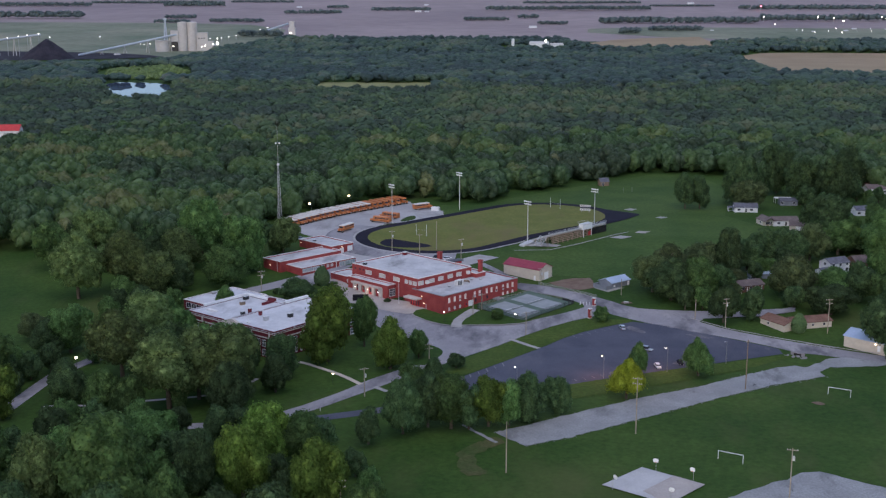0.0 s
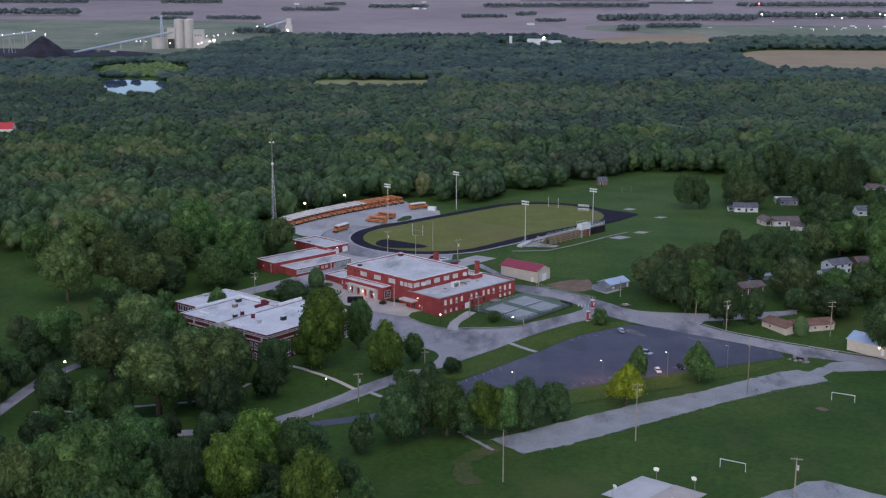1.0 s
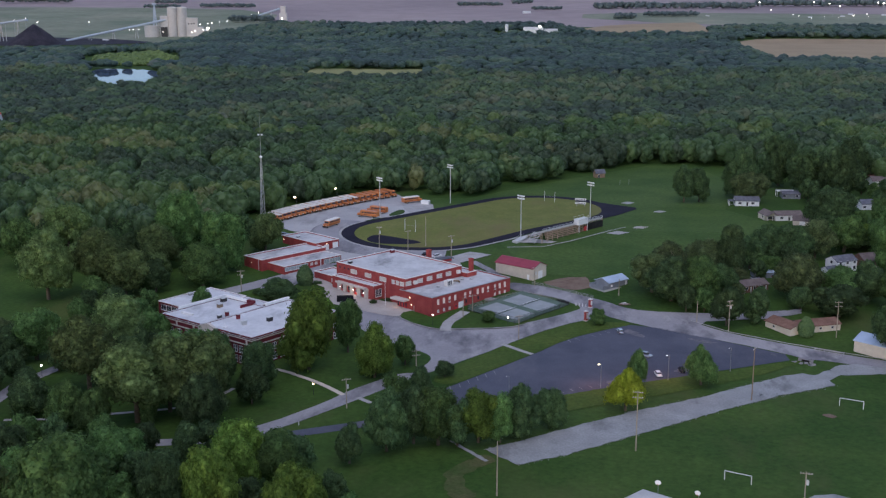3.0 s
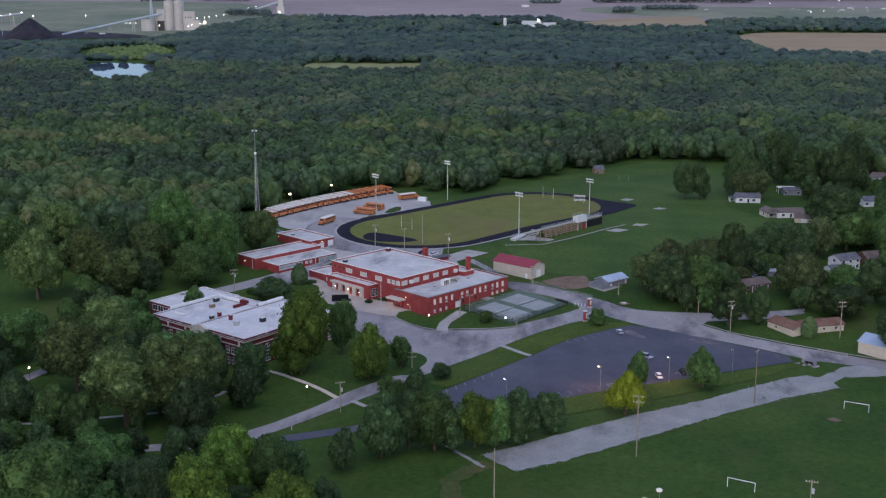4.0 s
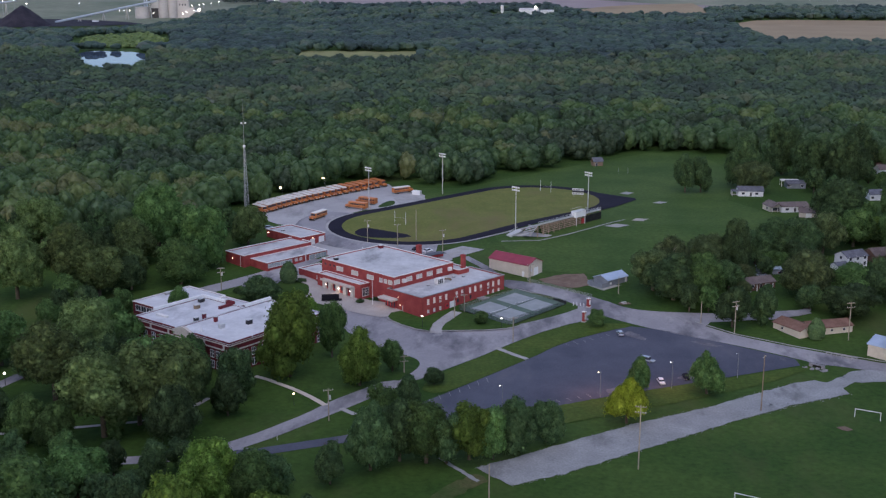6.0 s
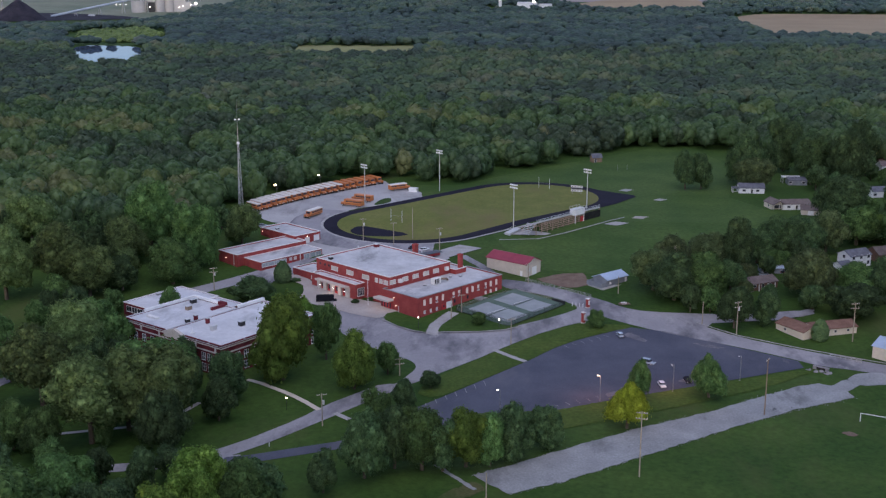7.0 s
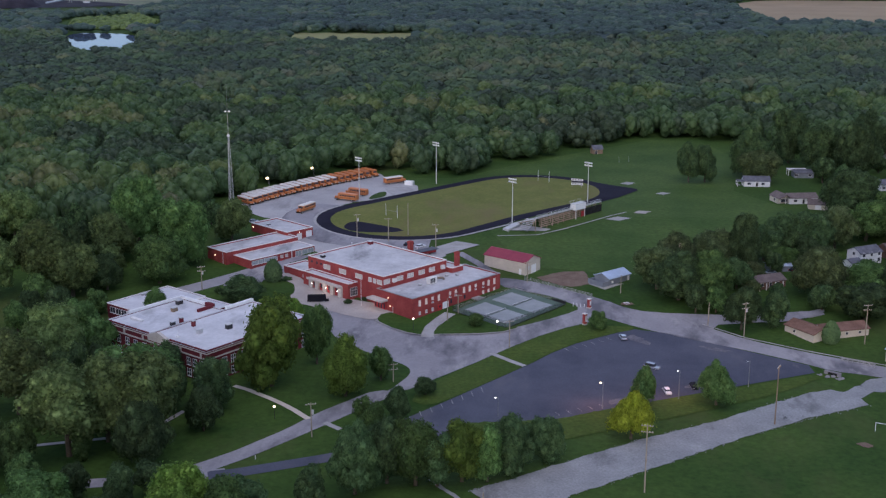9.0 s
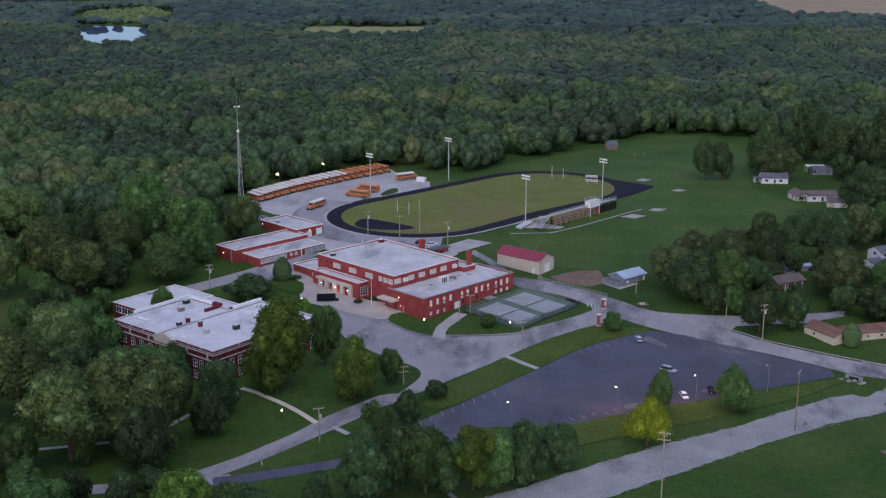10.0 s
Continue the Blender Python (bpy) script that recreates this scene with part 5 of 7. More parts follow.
def old_school():
    s = thing("old_school", -33.94, 436.94, "old two-storey dark red brick school with limestone bands and white roof", "school building", turn=54.5, z=0.0)
    x0, x1, y0, y1, top = -83.0, -38.5, 4.0, 54.0, 1.0
    ob = M["oldbrick"]
    for b in ((x0, x1, y0, 32.0), (x0, -51.2, 32.0, y1)):
        block(s, *b, top, M["roofold"], trim=M["roofold"], lip=0.12, edge=0.3, wall=ob)
    for z, h, d in ((0.35, 0.3, 0.20), (-1.5, 0.4, 0.26)):
        part("cornice", boxed((x0 - d, x0, y0 - d, y1, z, z + h), (x0, x1, y0 - d, y0, z, z + h)), M["limestone"], s, "pale limestone band")
    for v in (6.5, 16.0, 34.5, 44.0, 53.4):
        part("pilaster", boxed((x0 - 0.3, x0, v - 0.3, v + 0.3, -1.1, 0.35)), M["limestone"], s)
    for v0, v1 in ((4.0, 9.5), (10.1, 15.4), (16.0, 21.3), (31.7, 37.2), (37.9, 43.4), (44.1, 53.8)):
        part("parapet", boxed((x0 - 0.1, x0 + 0.4, v0, v1, top + 0.22, top + 0.62)), ob, s, "dark brick parapet")
    for u0, u1 in ((0.6, 10.0), (10.7, 20.4), (21.1, 30.9), (31.6, 44.3)):
        part("parapet", boxed((x0 + u0, x0 + u1, y0 - 0.1, y0 + 0.4, top + 0.22, top + 0.6)), ob, s, "dark brick parapet")
    bm = bmesh.new()
    for k in range(2):
        prism(bm, [(x0 - 0.6, 21.5), (x0 + 0.5, 21.5), (x0 + 0.5, 31.5), (x0 - 0.6, 31.5)], -0.5 + k * 0.9, 0.4 + k * 0.9)
    tri = [bm.verts.new(c) for c in ((x0 - 0.6, 21.5, 1.3), (x0 - 0.6, 31.5, 1.3), (x0 - 0.6, 26.5, 2.9), (x0 + 0.5, 21.5, 1.3), (x0 + 0.5, 31.5, 1.3), (x0 + 0.5, 26.5, 2.9))]
    for q in ((0, 2, 1), (3, 4, 5), (0, 1, 4, 3), (1, 2, 5, 4), (2, 0, 3, 5)):
        bm.faces.new([tri[i] for i in q])
    part("pediment", bm, M["limestone"], s, "pale stone pediment over the entrance")
    for v in (6.4, 9.6, 12.4, 18.6, 24, 28.5, 34.0, 38.5, 42.8, 47.2, 51.2):
        for z in (-3.5, -7.1):
            window(s, "x", x0, v, z, 1.7, 2.3, 2, 2, frame=M["white"], bar=0.16)
    for u in (-79.5, -76, -72.5, -69, -65.5, -62, -58, -54, -50, -46, -42):
        for z in (-3.5, -7.1):
            window(s, "y", y0, u, z, 1.7, 2.3, 2, 2, frame=M["white"], bar=0.16)
    # Raised white parapets round the rear roof and the light well behind.
    part("parapet", boxed((x0 + 9.0, -51.2, y1 - 0.6, y1 + 0.3, top + 0.22, top + 1.1)), M["white"], s, "white painted parapet")
    part("parapet", boxed((-52.0, -51.0, 41.0, y1 - 0.6, top + 0.22, top + 1.1)), M["white"], s, "white painted parapet")
    part("parapet", boxed((-52.0, -50.6, 37.5, 41.0, -1.0, top + 1.2)), ob, s)
    part("parapet", boxed((-58.0, -52.0, 37.2, 38.0, top - 0.1, top + 0.9)), ob, s)
    part("parapet", boxed((-50.6, x1, 31.4, 32.4, top + 0.22, top + 1.2)), M["white"], s, "white painted parapet")
    for u, v, w, d, h, m in ((-55.8, 49.8, 2.2, 1.5, 0.9, "dark"), (-62.2, 44.6, 2.0, 1.4, 0.9, "wood"), (-72.1, 33.2, 1.5, 1.2, 0.8, "dark"), (-68.7, 33.0, 1.1, 1.1, 1.2, "oldbrick"), (-68.5, 27.2, 1.1, 1.1, 1.2, "oldbrick"),
                            (-72.0, 20.2, 1.9, 1.3, 0.9, "pale"), (-63.0, 16.4, 2.0, 1.4, 1.0, "dark"), (-59.1, 11.0, 1.2, 1.2, 0.8, "dark")):
        roof_vent(s, u, v, 0.88, w, d, h * 1.5, M[m])
    part("skylight", boxed((-76.6, -75.2, 44.0, 49.6, 0.88, 1.5), bevel=0.1), M["trim"], s)
    part("roof_finial", tube(boxed((-79.2, -78.2, 22.2, 23.2, 0.88, 1.3)), (-78.7, 22.7, 1.3), (-78.7, 22.7, 2.9), 0.18, 0.05), M["white"], s)
    # Lower rear blocks with a band of windows.
    block(s, -51.2, -41.0, 40.0, 54.0, -1.2, M["roofold"], lip=0.05, edge=0.3, wall=ob)
    block(s, -67.0, -40.5, 54.3, 75.3, -1.0, M["roofold"], lip=0.05, edge=0.3, wall=ob)
    for k in range(6):
        window(s, "x", -67.0, 56.2 + k * 3.2, -2.9, 2.8, 2.0, 2, 1, pane=M["glass"])
    roof_vent(s, -53.0, 73.0, -1.1, 1.7, 1.2, 0.8, M["grey"])
    return s


gymnasium()
classroom_wing()
annexes()
old_school()


# ---- sheds and houses ----
def gable(bm, length, width, eave, rise, over=0.4, thick=0.2):
    """Two roof slopes with the ridge along x, as a solid of that thickness."""
    l, w = length / 2 + over, width / 2 + over
    drop = rise * over / (width / 2)
    out = [(-w, eave - drop), (0, eave + rise), (w, eave - drop), (w, eave - drop + thick), (0, eave + rise + thick), (-w, eave - drop + thick)]
    a = [bm.verts.new((-l, y, z)) for y, z in out]
    b = [bm.verts.new((l, y, z)) for y, z in out]
    for i in range(6):
        j = (i + 1) % 6
        bm.faces.new((a[i], a[j], b[j], b[i]))
    for q in ((0, 1, 4, 5), (1, 2, 3, 4)):
        bm.faces.new([a[i] for i in q][::-1])
        bm.faces.new([b[i] for i in q])
    bmesh.ops.recalc_face_normals(bm, faces=bm.faces[:])
    return bm


def gabled_walls(bm, length, width, eave, rise, base=-2.5):
    l, w = length / 2, width / 2
    out = [(-w, base), (w, base), (w, eave), (0, eave + rise), (-w, eave)]
    a = [bm.verts.new((-l, y, z)) for y, z in out]
    b = [bm.verts.new((l, y, z)) for y, z in out]
    bm.faces.new(a[::-1])
    bm.faces.new(b)
    for i in range(5):
        bm.faces.new((a[i], a[(i + 1) % 5], b[(i + 1) % 5], b[i]))
    bmesh.ops.recalc_face_normals(bm, faces=bm.faces[:])
    return bm


def gabled_house(name, x, y, turn, length, width, eave, rise, wall, roof, label, category="house", openings=(), z=None, group=""):
    """openings: (side, along, z, w, h, kind), side 's' -y, 'n' +y, 'w' -x, 'e' +x of the house's own frame."""
    h = thing(name, x, y, label, category, turn=turn, z=z, group=group)
    part("wall", gabled_walls(bmesh.new(), length, width, eave, rise), wall, h)
    part("roof", gable(bmesh.new(), length, width, eave, rise), roof, h)
    for side, along, zc, w, hh, kind in openings:
        if side in "sn":
            k = -1 if side == "s" else 1
            y0 = k * width / 2
            ys = sorted((y0, y0 + k * 0.1))
            fr, pn = (along - w / 2 - 0.1, along + w / 2 + 0.1, *ys, zc - hh / 2 - 0.1, zc + hh / 2 + 0.1), (along - w / 2, along + w / 2, *sorted((y0 + k * 0.1, y0 + k * 0.13)), zc - hh / 2, zc + hh / 2)
        else:
            k = -1 if side == "w" else 1
            x0 = k * length / 2
            xs = sorted((x0, x0 + k * 0.1))
            fr, pn = (*xs, along - w / 2 - 0.1, along + w / 2 + 0.1, zc - hh / 2 - 0.1, zc + hh / 2 + 0.1), (*sorted((x0 + k * 0.1, x0 + k * 0.13)), along - w / 2, along + w / 2, zc - hh / 2, zc + hh / 2)
        o = part("window" if kind == "glass" else "door", boxed(fr), M["trim"], h)
        part("pane" if kind == "glass" else "panel", boxed(pn), M[kind], o)
    return h


barn = gabled_house("storage_barn", 7.8, 490.3, -37.0, 20.2, 9.8, 5.1, 2.1, M["beige"], M["barnroof"], "beige metal storage barn with a maroon ridged roof", "barn",
                    [("e", 0.4, 1.7, 3.0, 3.4, "white"), ("s", 7.6, 1.1, 1.0, 2.1, "white")], z=-4.4)
part("ridge_cap", boxed((-10.4, 10.4, -0.25, 0.25, 7.22, 7.40)), M["barnroof"], barn)
for k in range(13):
    x = -9.9 + k * 1.65
    part("roof_rib", tube(tube(bmesh.new(), (x, -5.25, 5.12), (x, 0, 7.34), 0.05, 0.05, 4), (x, 5.25, 5.12), (x, 0, 7.34), 0.05, 0.05, 4), M["barnroof"], barn)

hut = gabled_house("pavilion", 46.2, 476.6, 43.0, 11.8, 7.6, 2.7, 1.5, M["greyside"], M["blueroof"], "small grey concession hut with a pale blue metal roof", "pavilion",
                   [("s", -4.2, 1.2, 0.9, 0.7, "white"), ("s", 4.8, 1.1, 0.9, 2.0, "white")], z=-5.0)
part("plinth", boxed((-10.2, 6.4, -5.6, 4.4, -2.5, 0.12)), M["concrete"], hut, "pale concrete plinth")
part("side_wall", boxed((-9.6, -5.95, -4.0, -3.8, 0.1, 1.9), (-9.6, -9.4, -3.8, 3.6, 0.1, 1.9), (-9.6, -5.95, 3.6, 3.8, 0.1, 1.9)), M["greyside"], hut)
for k in range(6):
    x = -5.6 + k * 2.24
    part("roof_rib", tube(tube(bmesh.new(), (x, -4.1, 2.76), (x, 0, 4.4), 0.04, 0.04, 4), (x, 4.1, 2.76), (x, 0, 4.4), 0.04, 0.04, 4), M["blueroof"], hut)

W2 = [("s", -4, 1.6, 1.6, 1.1, "glass"), ("s", 3, 1.6, 1.6, 1.1, "glass"), ("s", 0, 1.2, 1.0, 2.0, "dark")]
wh = gabled_house("house", 134, 640, -2, 13, 8, 2.9, 1.9, M["siding"], M["darkshingle"], "small white house with a dark shingle roof", "house", W2 + [("w", 0, 1.4, 1.2, 1.2, "glass")])
part("porch_roof", boxed((-10.0, -6.3, -4.2, 1.6, 2.55, 2.75), bevel=0.05), M["darkshingle"], wh, "dark porch roof")
for y in (-4.0, -1.2, 1.4):
    part("porch_post", boxed((-9.8, -9.6, y - 0.1, y + 0.1, -0.5, 2.55)), M["trim"], wh)
part("porch_rail", boxed((-9.8, -9.7, -4.0, 1.4, 0.8, 0.95), (-9.8, -6.5, -4.1, -4.0, 0.8, 0.95)), M["trim"], wh)
p = gabled_house("house", 137.5, 601.0, -75, 8, 6.5, 2.7, 1.9, M["beige"], M["dullshingle"], "beige bungalow with a gabled front porch", "house", [("e", 0, 1.3, 3.5, 1.5, "glass"), ("s", 1, 1.5, 1.2, 1.2, "glass")])
for y in (-2.8, 0, 2.8):
    part("porch_post", boxed((5.6, 5.8, y - 0.1, y + 0.1, -1, 2.7)), M["trim"], p)
part("porch_rail", boxed((5.6, 5.7, -2.8, 2.8, 0.7, 0.85)), M["wood"], p)
part("porch_roof", gable(bmesh.new(), 2.4, 6.5, 2.7, 1.6), M["dullshingle"], p).location = (5.0, 0, 0)
gabled_house("house", 147, 600, 8, 14, 8, 2.9, 1.6, M["siding"], M["dullshingle"], "long pale bungalow with a brown shingle roof", "house", W2)
gabled_house("house", 152, 587, -12, 9, 7, 2.5, 1.8, M["beige"], M["dullshingle"], "low garage with a brown shingle roof", "garage", [("s", 0, 1.1, 2.6, 2.1, "white")])
gabled_house("house", 163.5, 664, 0, 10, 8, 2.8, 1.2, M["greyside"], M["darkshingle"], "small blue-grey house with a dark roof among trees", "house", W2[:2])
sh = thing("carport", 161.5, 668, "white flat carport roof on posts among trees", "carport")
part("canopy", boxed((-5, 5, -2.5, 2.5, 3.2, 3.5)), M["white"], sh)
for x, y in ((-4.8, -2.3), (4.8, -2.3), (-4.8, 2.3), (4.8, 2.3)):
    part("post", boxed((x - 0.1, x + 0.1, y - 0.1, y + 0.1, -0.5, 3.2)), M["white"], sh)
gabled_house("house", 149, 503, 28, 11, 7.6, 4.8, 1.9, M["siding"], M["darkshingle"], "two-storey white house with a grey shingle roof", "house",
             [("s", x, z, 1.2, 1.4, "glass") for x in (-4, 0, 4) for z in (1.6, 4.2)] + [("w", 0, 4.2, 1.2, 1.2, "glass")])
gabled_house("house", 143.5, 497, 28, 7.5, 5, 2.4, 1.1, M["siding"], M["darkshingle"], "low white garage with a grey shingle roof", "garage", [("w", 0, 1.2, 2.6, 2.1, "white")])
gabled_house("house", 165, 512, 20, 14, 9, 3.2, 2.4, M["shingle"], M["dullshingle"], "brown house with a brick chimney among trees", "house", W2)
gabled_house("house", 229.1, 709.5, 4, 15, 9, 3.4, 2.2, M["siding"], M["dullshingle"], "pale house with a grey-brown roof among trees", "house", W2)
gabled_house("house", 198.4, 633.2, 12, 11, 8, 3.2, 1.8, M["siding"], M["darkshingle"], "white house with a grey roof behind trees", "house", W2[:2])
gabled_house("house", 226, 720, 0, 16, 9, 3.2, 2.0, M["siding"], M["shingle"], "pale house with a brown roof at the edge of the woods", "house", W2)
p = gabled_house("house", 103, 473, 25, 14, 8, 2.6, 1.6, M["shingle"], M["dullshingle"], "brown brick bungalow with white porch posts half hidden by trees", "house", W2)
for x in (-5.5, -2.5, 1.5, 5.0):
    part("porch_post", boxed((x - 0.15, x + 0.15, -5.2, -4.9, -0.5, 2.4)), M["trim"], p)
gabled_house("shed", 112.5, 492, 5, 9, 5, 2.2, 0.9, M["greyside"], M["blueroof"], "low shed with a pale metal roof among trees", "shed")
gabled_house("house", 107.5, 423.5, -58, 13, 8.5, 2.4, 1.5, M["beige"], M["shingle"], "low beige ranch house with a brown shingle roof", "house", [("n", x, 1.3, 0.8, 0.8, "glass") for x in (-3, 3)] + [("s", -2, 1.3, 0.9, 0.8, "glass")])
gabled_house("house", 118.5, 425.0, 18, 17, 8.0, 2.4, 1.5, M["beige"], M["shingle"], "low beige ranch wing with a brown shingle roof", "house", [("s", x, 1.3, 0.9, 0.8, "glass") for x in (-4, 0, 5)])
yb = gabled_house("house", 136.5, 399.5, -43, 17, 11, 3.4, 2.0, M["beige"], M["blueroof"], "cream hall with a pale metal roof and a lit wall lamp", "hall", [("e", 0, 1.2, 1.0, 2.1, "white"), ("s", 5.5, 1.1, 1.0, 2.1, "white")], z=-7.9)
lamp = part("wall_lamp", boxed((4.0, 4.3, -5.9, -5.5, 2.9, 3.05)), M["dark"], yb)
part("bulb", ball(bmesh.new(), (4.15, -5.85, 2.6), 0.28), M["lampwarm"], lamp, smooth=True)
gabled_house("house", 59.3, 729.5, 20, 6, 4.5, 3.0, 2.0, M["wood"], M["darkshingle"], "weathered wooden shed at the edge of the woods", "shed", [("s", -1.2, 1.1, 1.2, 2.0, "glass")])
gabled_house("house", -441, 948, 8, 34, 12, 9.0, 4.5, M["siding"], M["red"], "far house with a red roof among the trees", "house", W2)


# ---- school buses ----
def school_bus():
    b = thing("school_bus", 0, 0, "yellow school bus with a pale roof, parked on gravel", "bus", z=0.0, group="parked school buses")
    part("body", boxed((-5.2, 3.6, -1.2, 1.2, 0.75, 2.85), bevel=0.12), M["bus"], b)
    part("hood", boxed((3.55, 5.3, -1.0, 1.0, 0.75, 1.75), bevel=0.2), M["bus"], b)
    part("roof", boxed((-5.18, 3.58, -1.21, 1.21, 2.72, 3.15), bevel=0.16), M["busroof"], b, "pale bus roof")
    for s in (-1, 1):
        part("window_band", boxed(*[(-4.9 + k * 0.85, -4.2 + k * 0.85, s * 1.2 - 0.02, s * 1.2 + 0.02, 1.95, 2.6) for k in range(9)]), M["glass"], b)
        part("rub_rail", boxed((-5.15, 3.55, s * 1.21 - 0.03, s * 1.21 + 0.03, 1.3, 1.4)), M["rubber"], b)
        part("headlight", boxed((5.25, 5.34, s * 0.75 - 0.14, s * 0.75 + 0.14, 1.0, 1.25)), M["white"], b)
    part("windscreen", boxed((3.56, 3.64, -1.0, 1.0, 1.85, 2.65)), M["glass"], b)
    part("bumper", boxed((5.28, 5.45, -1.1, 1.1, 0.55, 0.8)), M["rubber"], b)
    for x in (-3.1, 4.2):
        for s in (-1, 1):
            w = part("wheel", tube(bmesh.new(), (x, s * 0.85, 0.5), (x, s * 1.18, 0.5), 0.5, 0.5, 14), M["rubber"], b)
            part("rim", tube(bmesh.new(), (x, s * 1.17, 0.5), (x, s * 1.2, 0.5), 0.26, 0.24, 10), M["pale"], w)
    return b


bus = school_bus()
spots = []
for k in range(22):
    t = k / 21
    # The row bends along the edge of the lot.
    a, c, e = Vector((-115.0, 580.0)), Vector((-98.5, 614.5)), Vector((-63.5, 652.5))
    q = a * (1 - t) ** 2 + c * 2 * t * (1 - t) + e * t * t
    spots.append((q.x - 3.6, q.y + 2.6, -46 + 3 * math.sin(k * 2.1)))
spots += [(-71.5, 592.2, 155), (-68.0, 604.5, 152), (-87.4, 568.2, 245), (-52.0, 635.0, 37)]
for k, (x, y, a) in enumerate(spots):
    m = pose(x, y, gz(x, y) + 0.07, 0, 0, a) @ Matrix.Scale(1.08, 4)
    if k == 0:
        bus.matrix_basis = m
    else:
        b = copy_thing(bus, m)
        if 15 < k < 22 or k in (22, 23):
            roof = next(o for o in b.children if o.name.startswith("roof"))
            roof.material_slots[0].link = "OBJECT"
            roof.material_slots[0].material = M["bus"]
            tagged(roof, "orange-yellow bus roof")


# ---- cars ----
def car(name, x, y, turn, paint, label, long=4.6, high=1.45, cabin=(-1.7, 1.0)):
    c = thing(name, x, y, label, "car", turn=turn, group="parked cars")
    c.location.z += 0.07
    l = long / 2
    part("body", boxed((-l, l, -0.88, 0.88, 0.32, 0.92), bevel=0.16), paint, c)
    bm = bmesh.new()
    box(bm, cabin[0], cabin[1], -0.8, 0.8, 0.88, high)
    for v in bm.verts:
        if v.co.z > 1.1:
            v.co.x *= 0.78
            v.co.y *= 0.86
    part("cabin", bm, M["glass"], c)
    part("roof", boxed((cabin[0] * 0.8, cabin[1] * 0.8, -0.7, 0.7, high - 0.02, high + 0.05), bevel=0.03), paint, c)
    for s in (-1, 1):
        part("headlight", boxed((l - 0.1, l + 0.01, s * 0.62 - 0.16, s * 0.62 + 0.16, 0.6, 0.76)), M["white"], c)
        part("tail_light", boxed((-l - 0.01, -l + 0.1, s * 0.66 - 0.14, s * 0.66 + 0.14, 0.62, 0.8)), M["red"], c)
        for x2 in (-l * 0.6, l * 0.62):
            w = part("wheel", tube(bmesh.new(), (x2, s * 0.68, 0.33), (x2, s * 0.9, 0.33), 0.33, 0.33, 12), M["rubber"], c)
            part("rim", tube(bmesh.new(), (x2, s * 0.89, 0.33), (x2, s * 0.92, 0.33), 0.2, 0.18, 10), M["pale"], w)
    return c


car("car", 108.6, 487.0, 15, M["carsilver"], "silver car parked beside a shed among trees")
car("car", 117.8, 491.0, 60, M["cardark"], "dark car parked on grass among trees")
car("car", 53.2, 371.0, -83, M["carwhite"], "white hatchback parked on dark asphalt")
car("car", 61.8, 375.5, -83, M["cardark"], "dark saloon parked on dark asphalt")
car("car", 44.5, 416.5, 100, M["carsilver"], "silver car parked at the top of the lot")
car("car", 51.2, 391.8, -35, M["carsilver"], "silver estate car parked on dark asphalt", 5.2, 1.75, (-2.3, 1.2))
v = car("van", -63.3, 447.8, 8, M["cardark"], "long black van parked before the school entrance", 7.8, 2.6, (-3.5, 2.6))
part("upper_body", boxed((-3.85, 2.9, -0.98, 0.98, 0.85, 2.65), bevel=0.25), M["cardark"], v)
car("car", -35.5, 516.9, 40, M["cardark"], "dark car parked behind the gymnasium")
car("car", -108.0, 548.6, 20, M["carsilver"], "silver car parked beside the small annex")
car("car", -30.5, 514.5, 40, M["carwhite"], "pale car parked behind the gymnasium")


# ---- poles, lamps and mast ----
def light_mast(x, y, h):
    p = thing("light_mast", x, y, "tall pale sports floodlight mast with unlit lamps", "floodlight", turn=-40, group="sports floodlight masts")
    part("pole", tube(bmesh.new(), (0, 0, -0.5), (0, 0, h), 0.26, 0.14, 10), M["pale"], p)
    for z in (h - 0.2, h - 1.5):
        arm = part("cross_arm", boxed((-2.2, 2.2, -0.1, 0.1, z - 0.1, z + 0.1)), M["pale"], p)
        for k in range(4):
            part("floodlight", boxed((-2.1 + k * 1.2, -1.4 + k * 1.2, -0.6, -0.1, z + 0.1, z + 0.65), bevel=0.06), M["white"], arm)
    return p


for x, y, h in ((8.2, 550.5, 20.5), (44.7, 594.4, 19.2), (-30.4, 634.6, 21.5), (-65.2, 591.8, 21)):
    light_mast(x, y, h)


def utility_pole(x, y, h, turn=20, arms=1, transformer=False, mat="poleyellow"):
    p = thing("utility_pole", x, y, "weathered wooden utility pole with cross arms", "utility pole", turn=turn, group="utility poles")
    part("pole", tube(bmesh.new(), (0, 0, -0.5), (0, 0, h), 0.2, 0.13, 9), M[mat], p)
    for k in range(arms):
        z = h - 0.6 - 1.6 * k
        a = part("cross_arm", boxed((-1.5, 1.5, -0.07, 0.07, z, z + 0.16)), M[mat], p)
        for s in (-1.3, -0.6, 0.6, 1.3):
            part("insulator", tube(bmesh.new(), (s, 0, z + 0.16), (s, 0, z + 0.42), 0.07, 0.05, 8), M["trim"], a)
    if transformer:
        part("transformer", tube(bmesh.new(), (0.45, 0, h - 3.4), (0.45, 0, h - 2.2), 0.32, 0.32, 12), M["pale"], p)
    return p


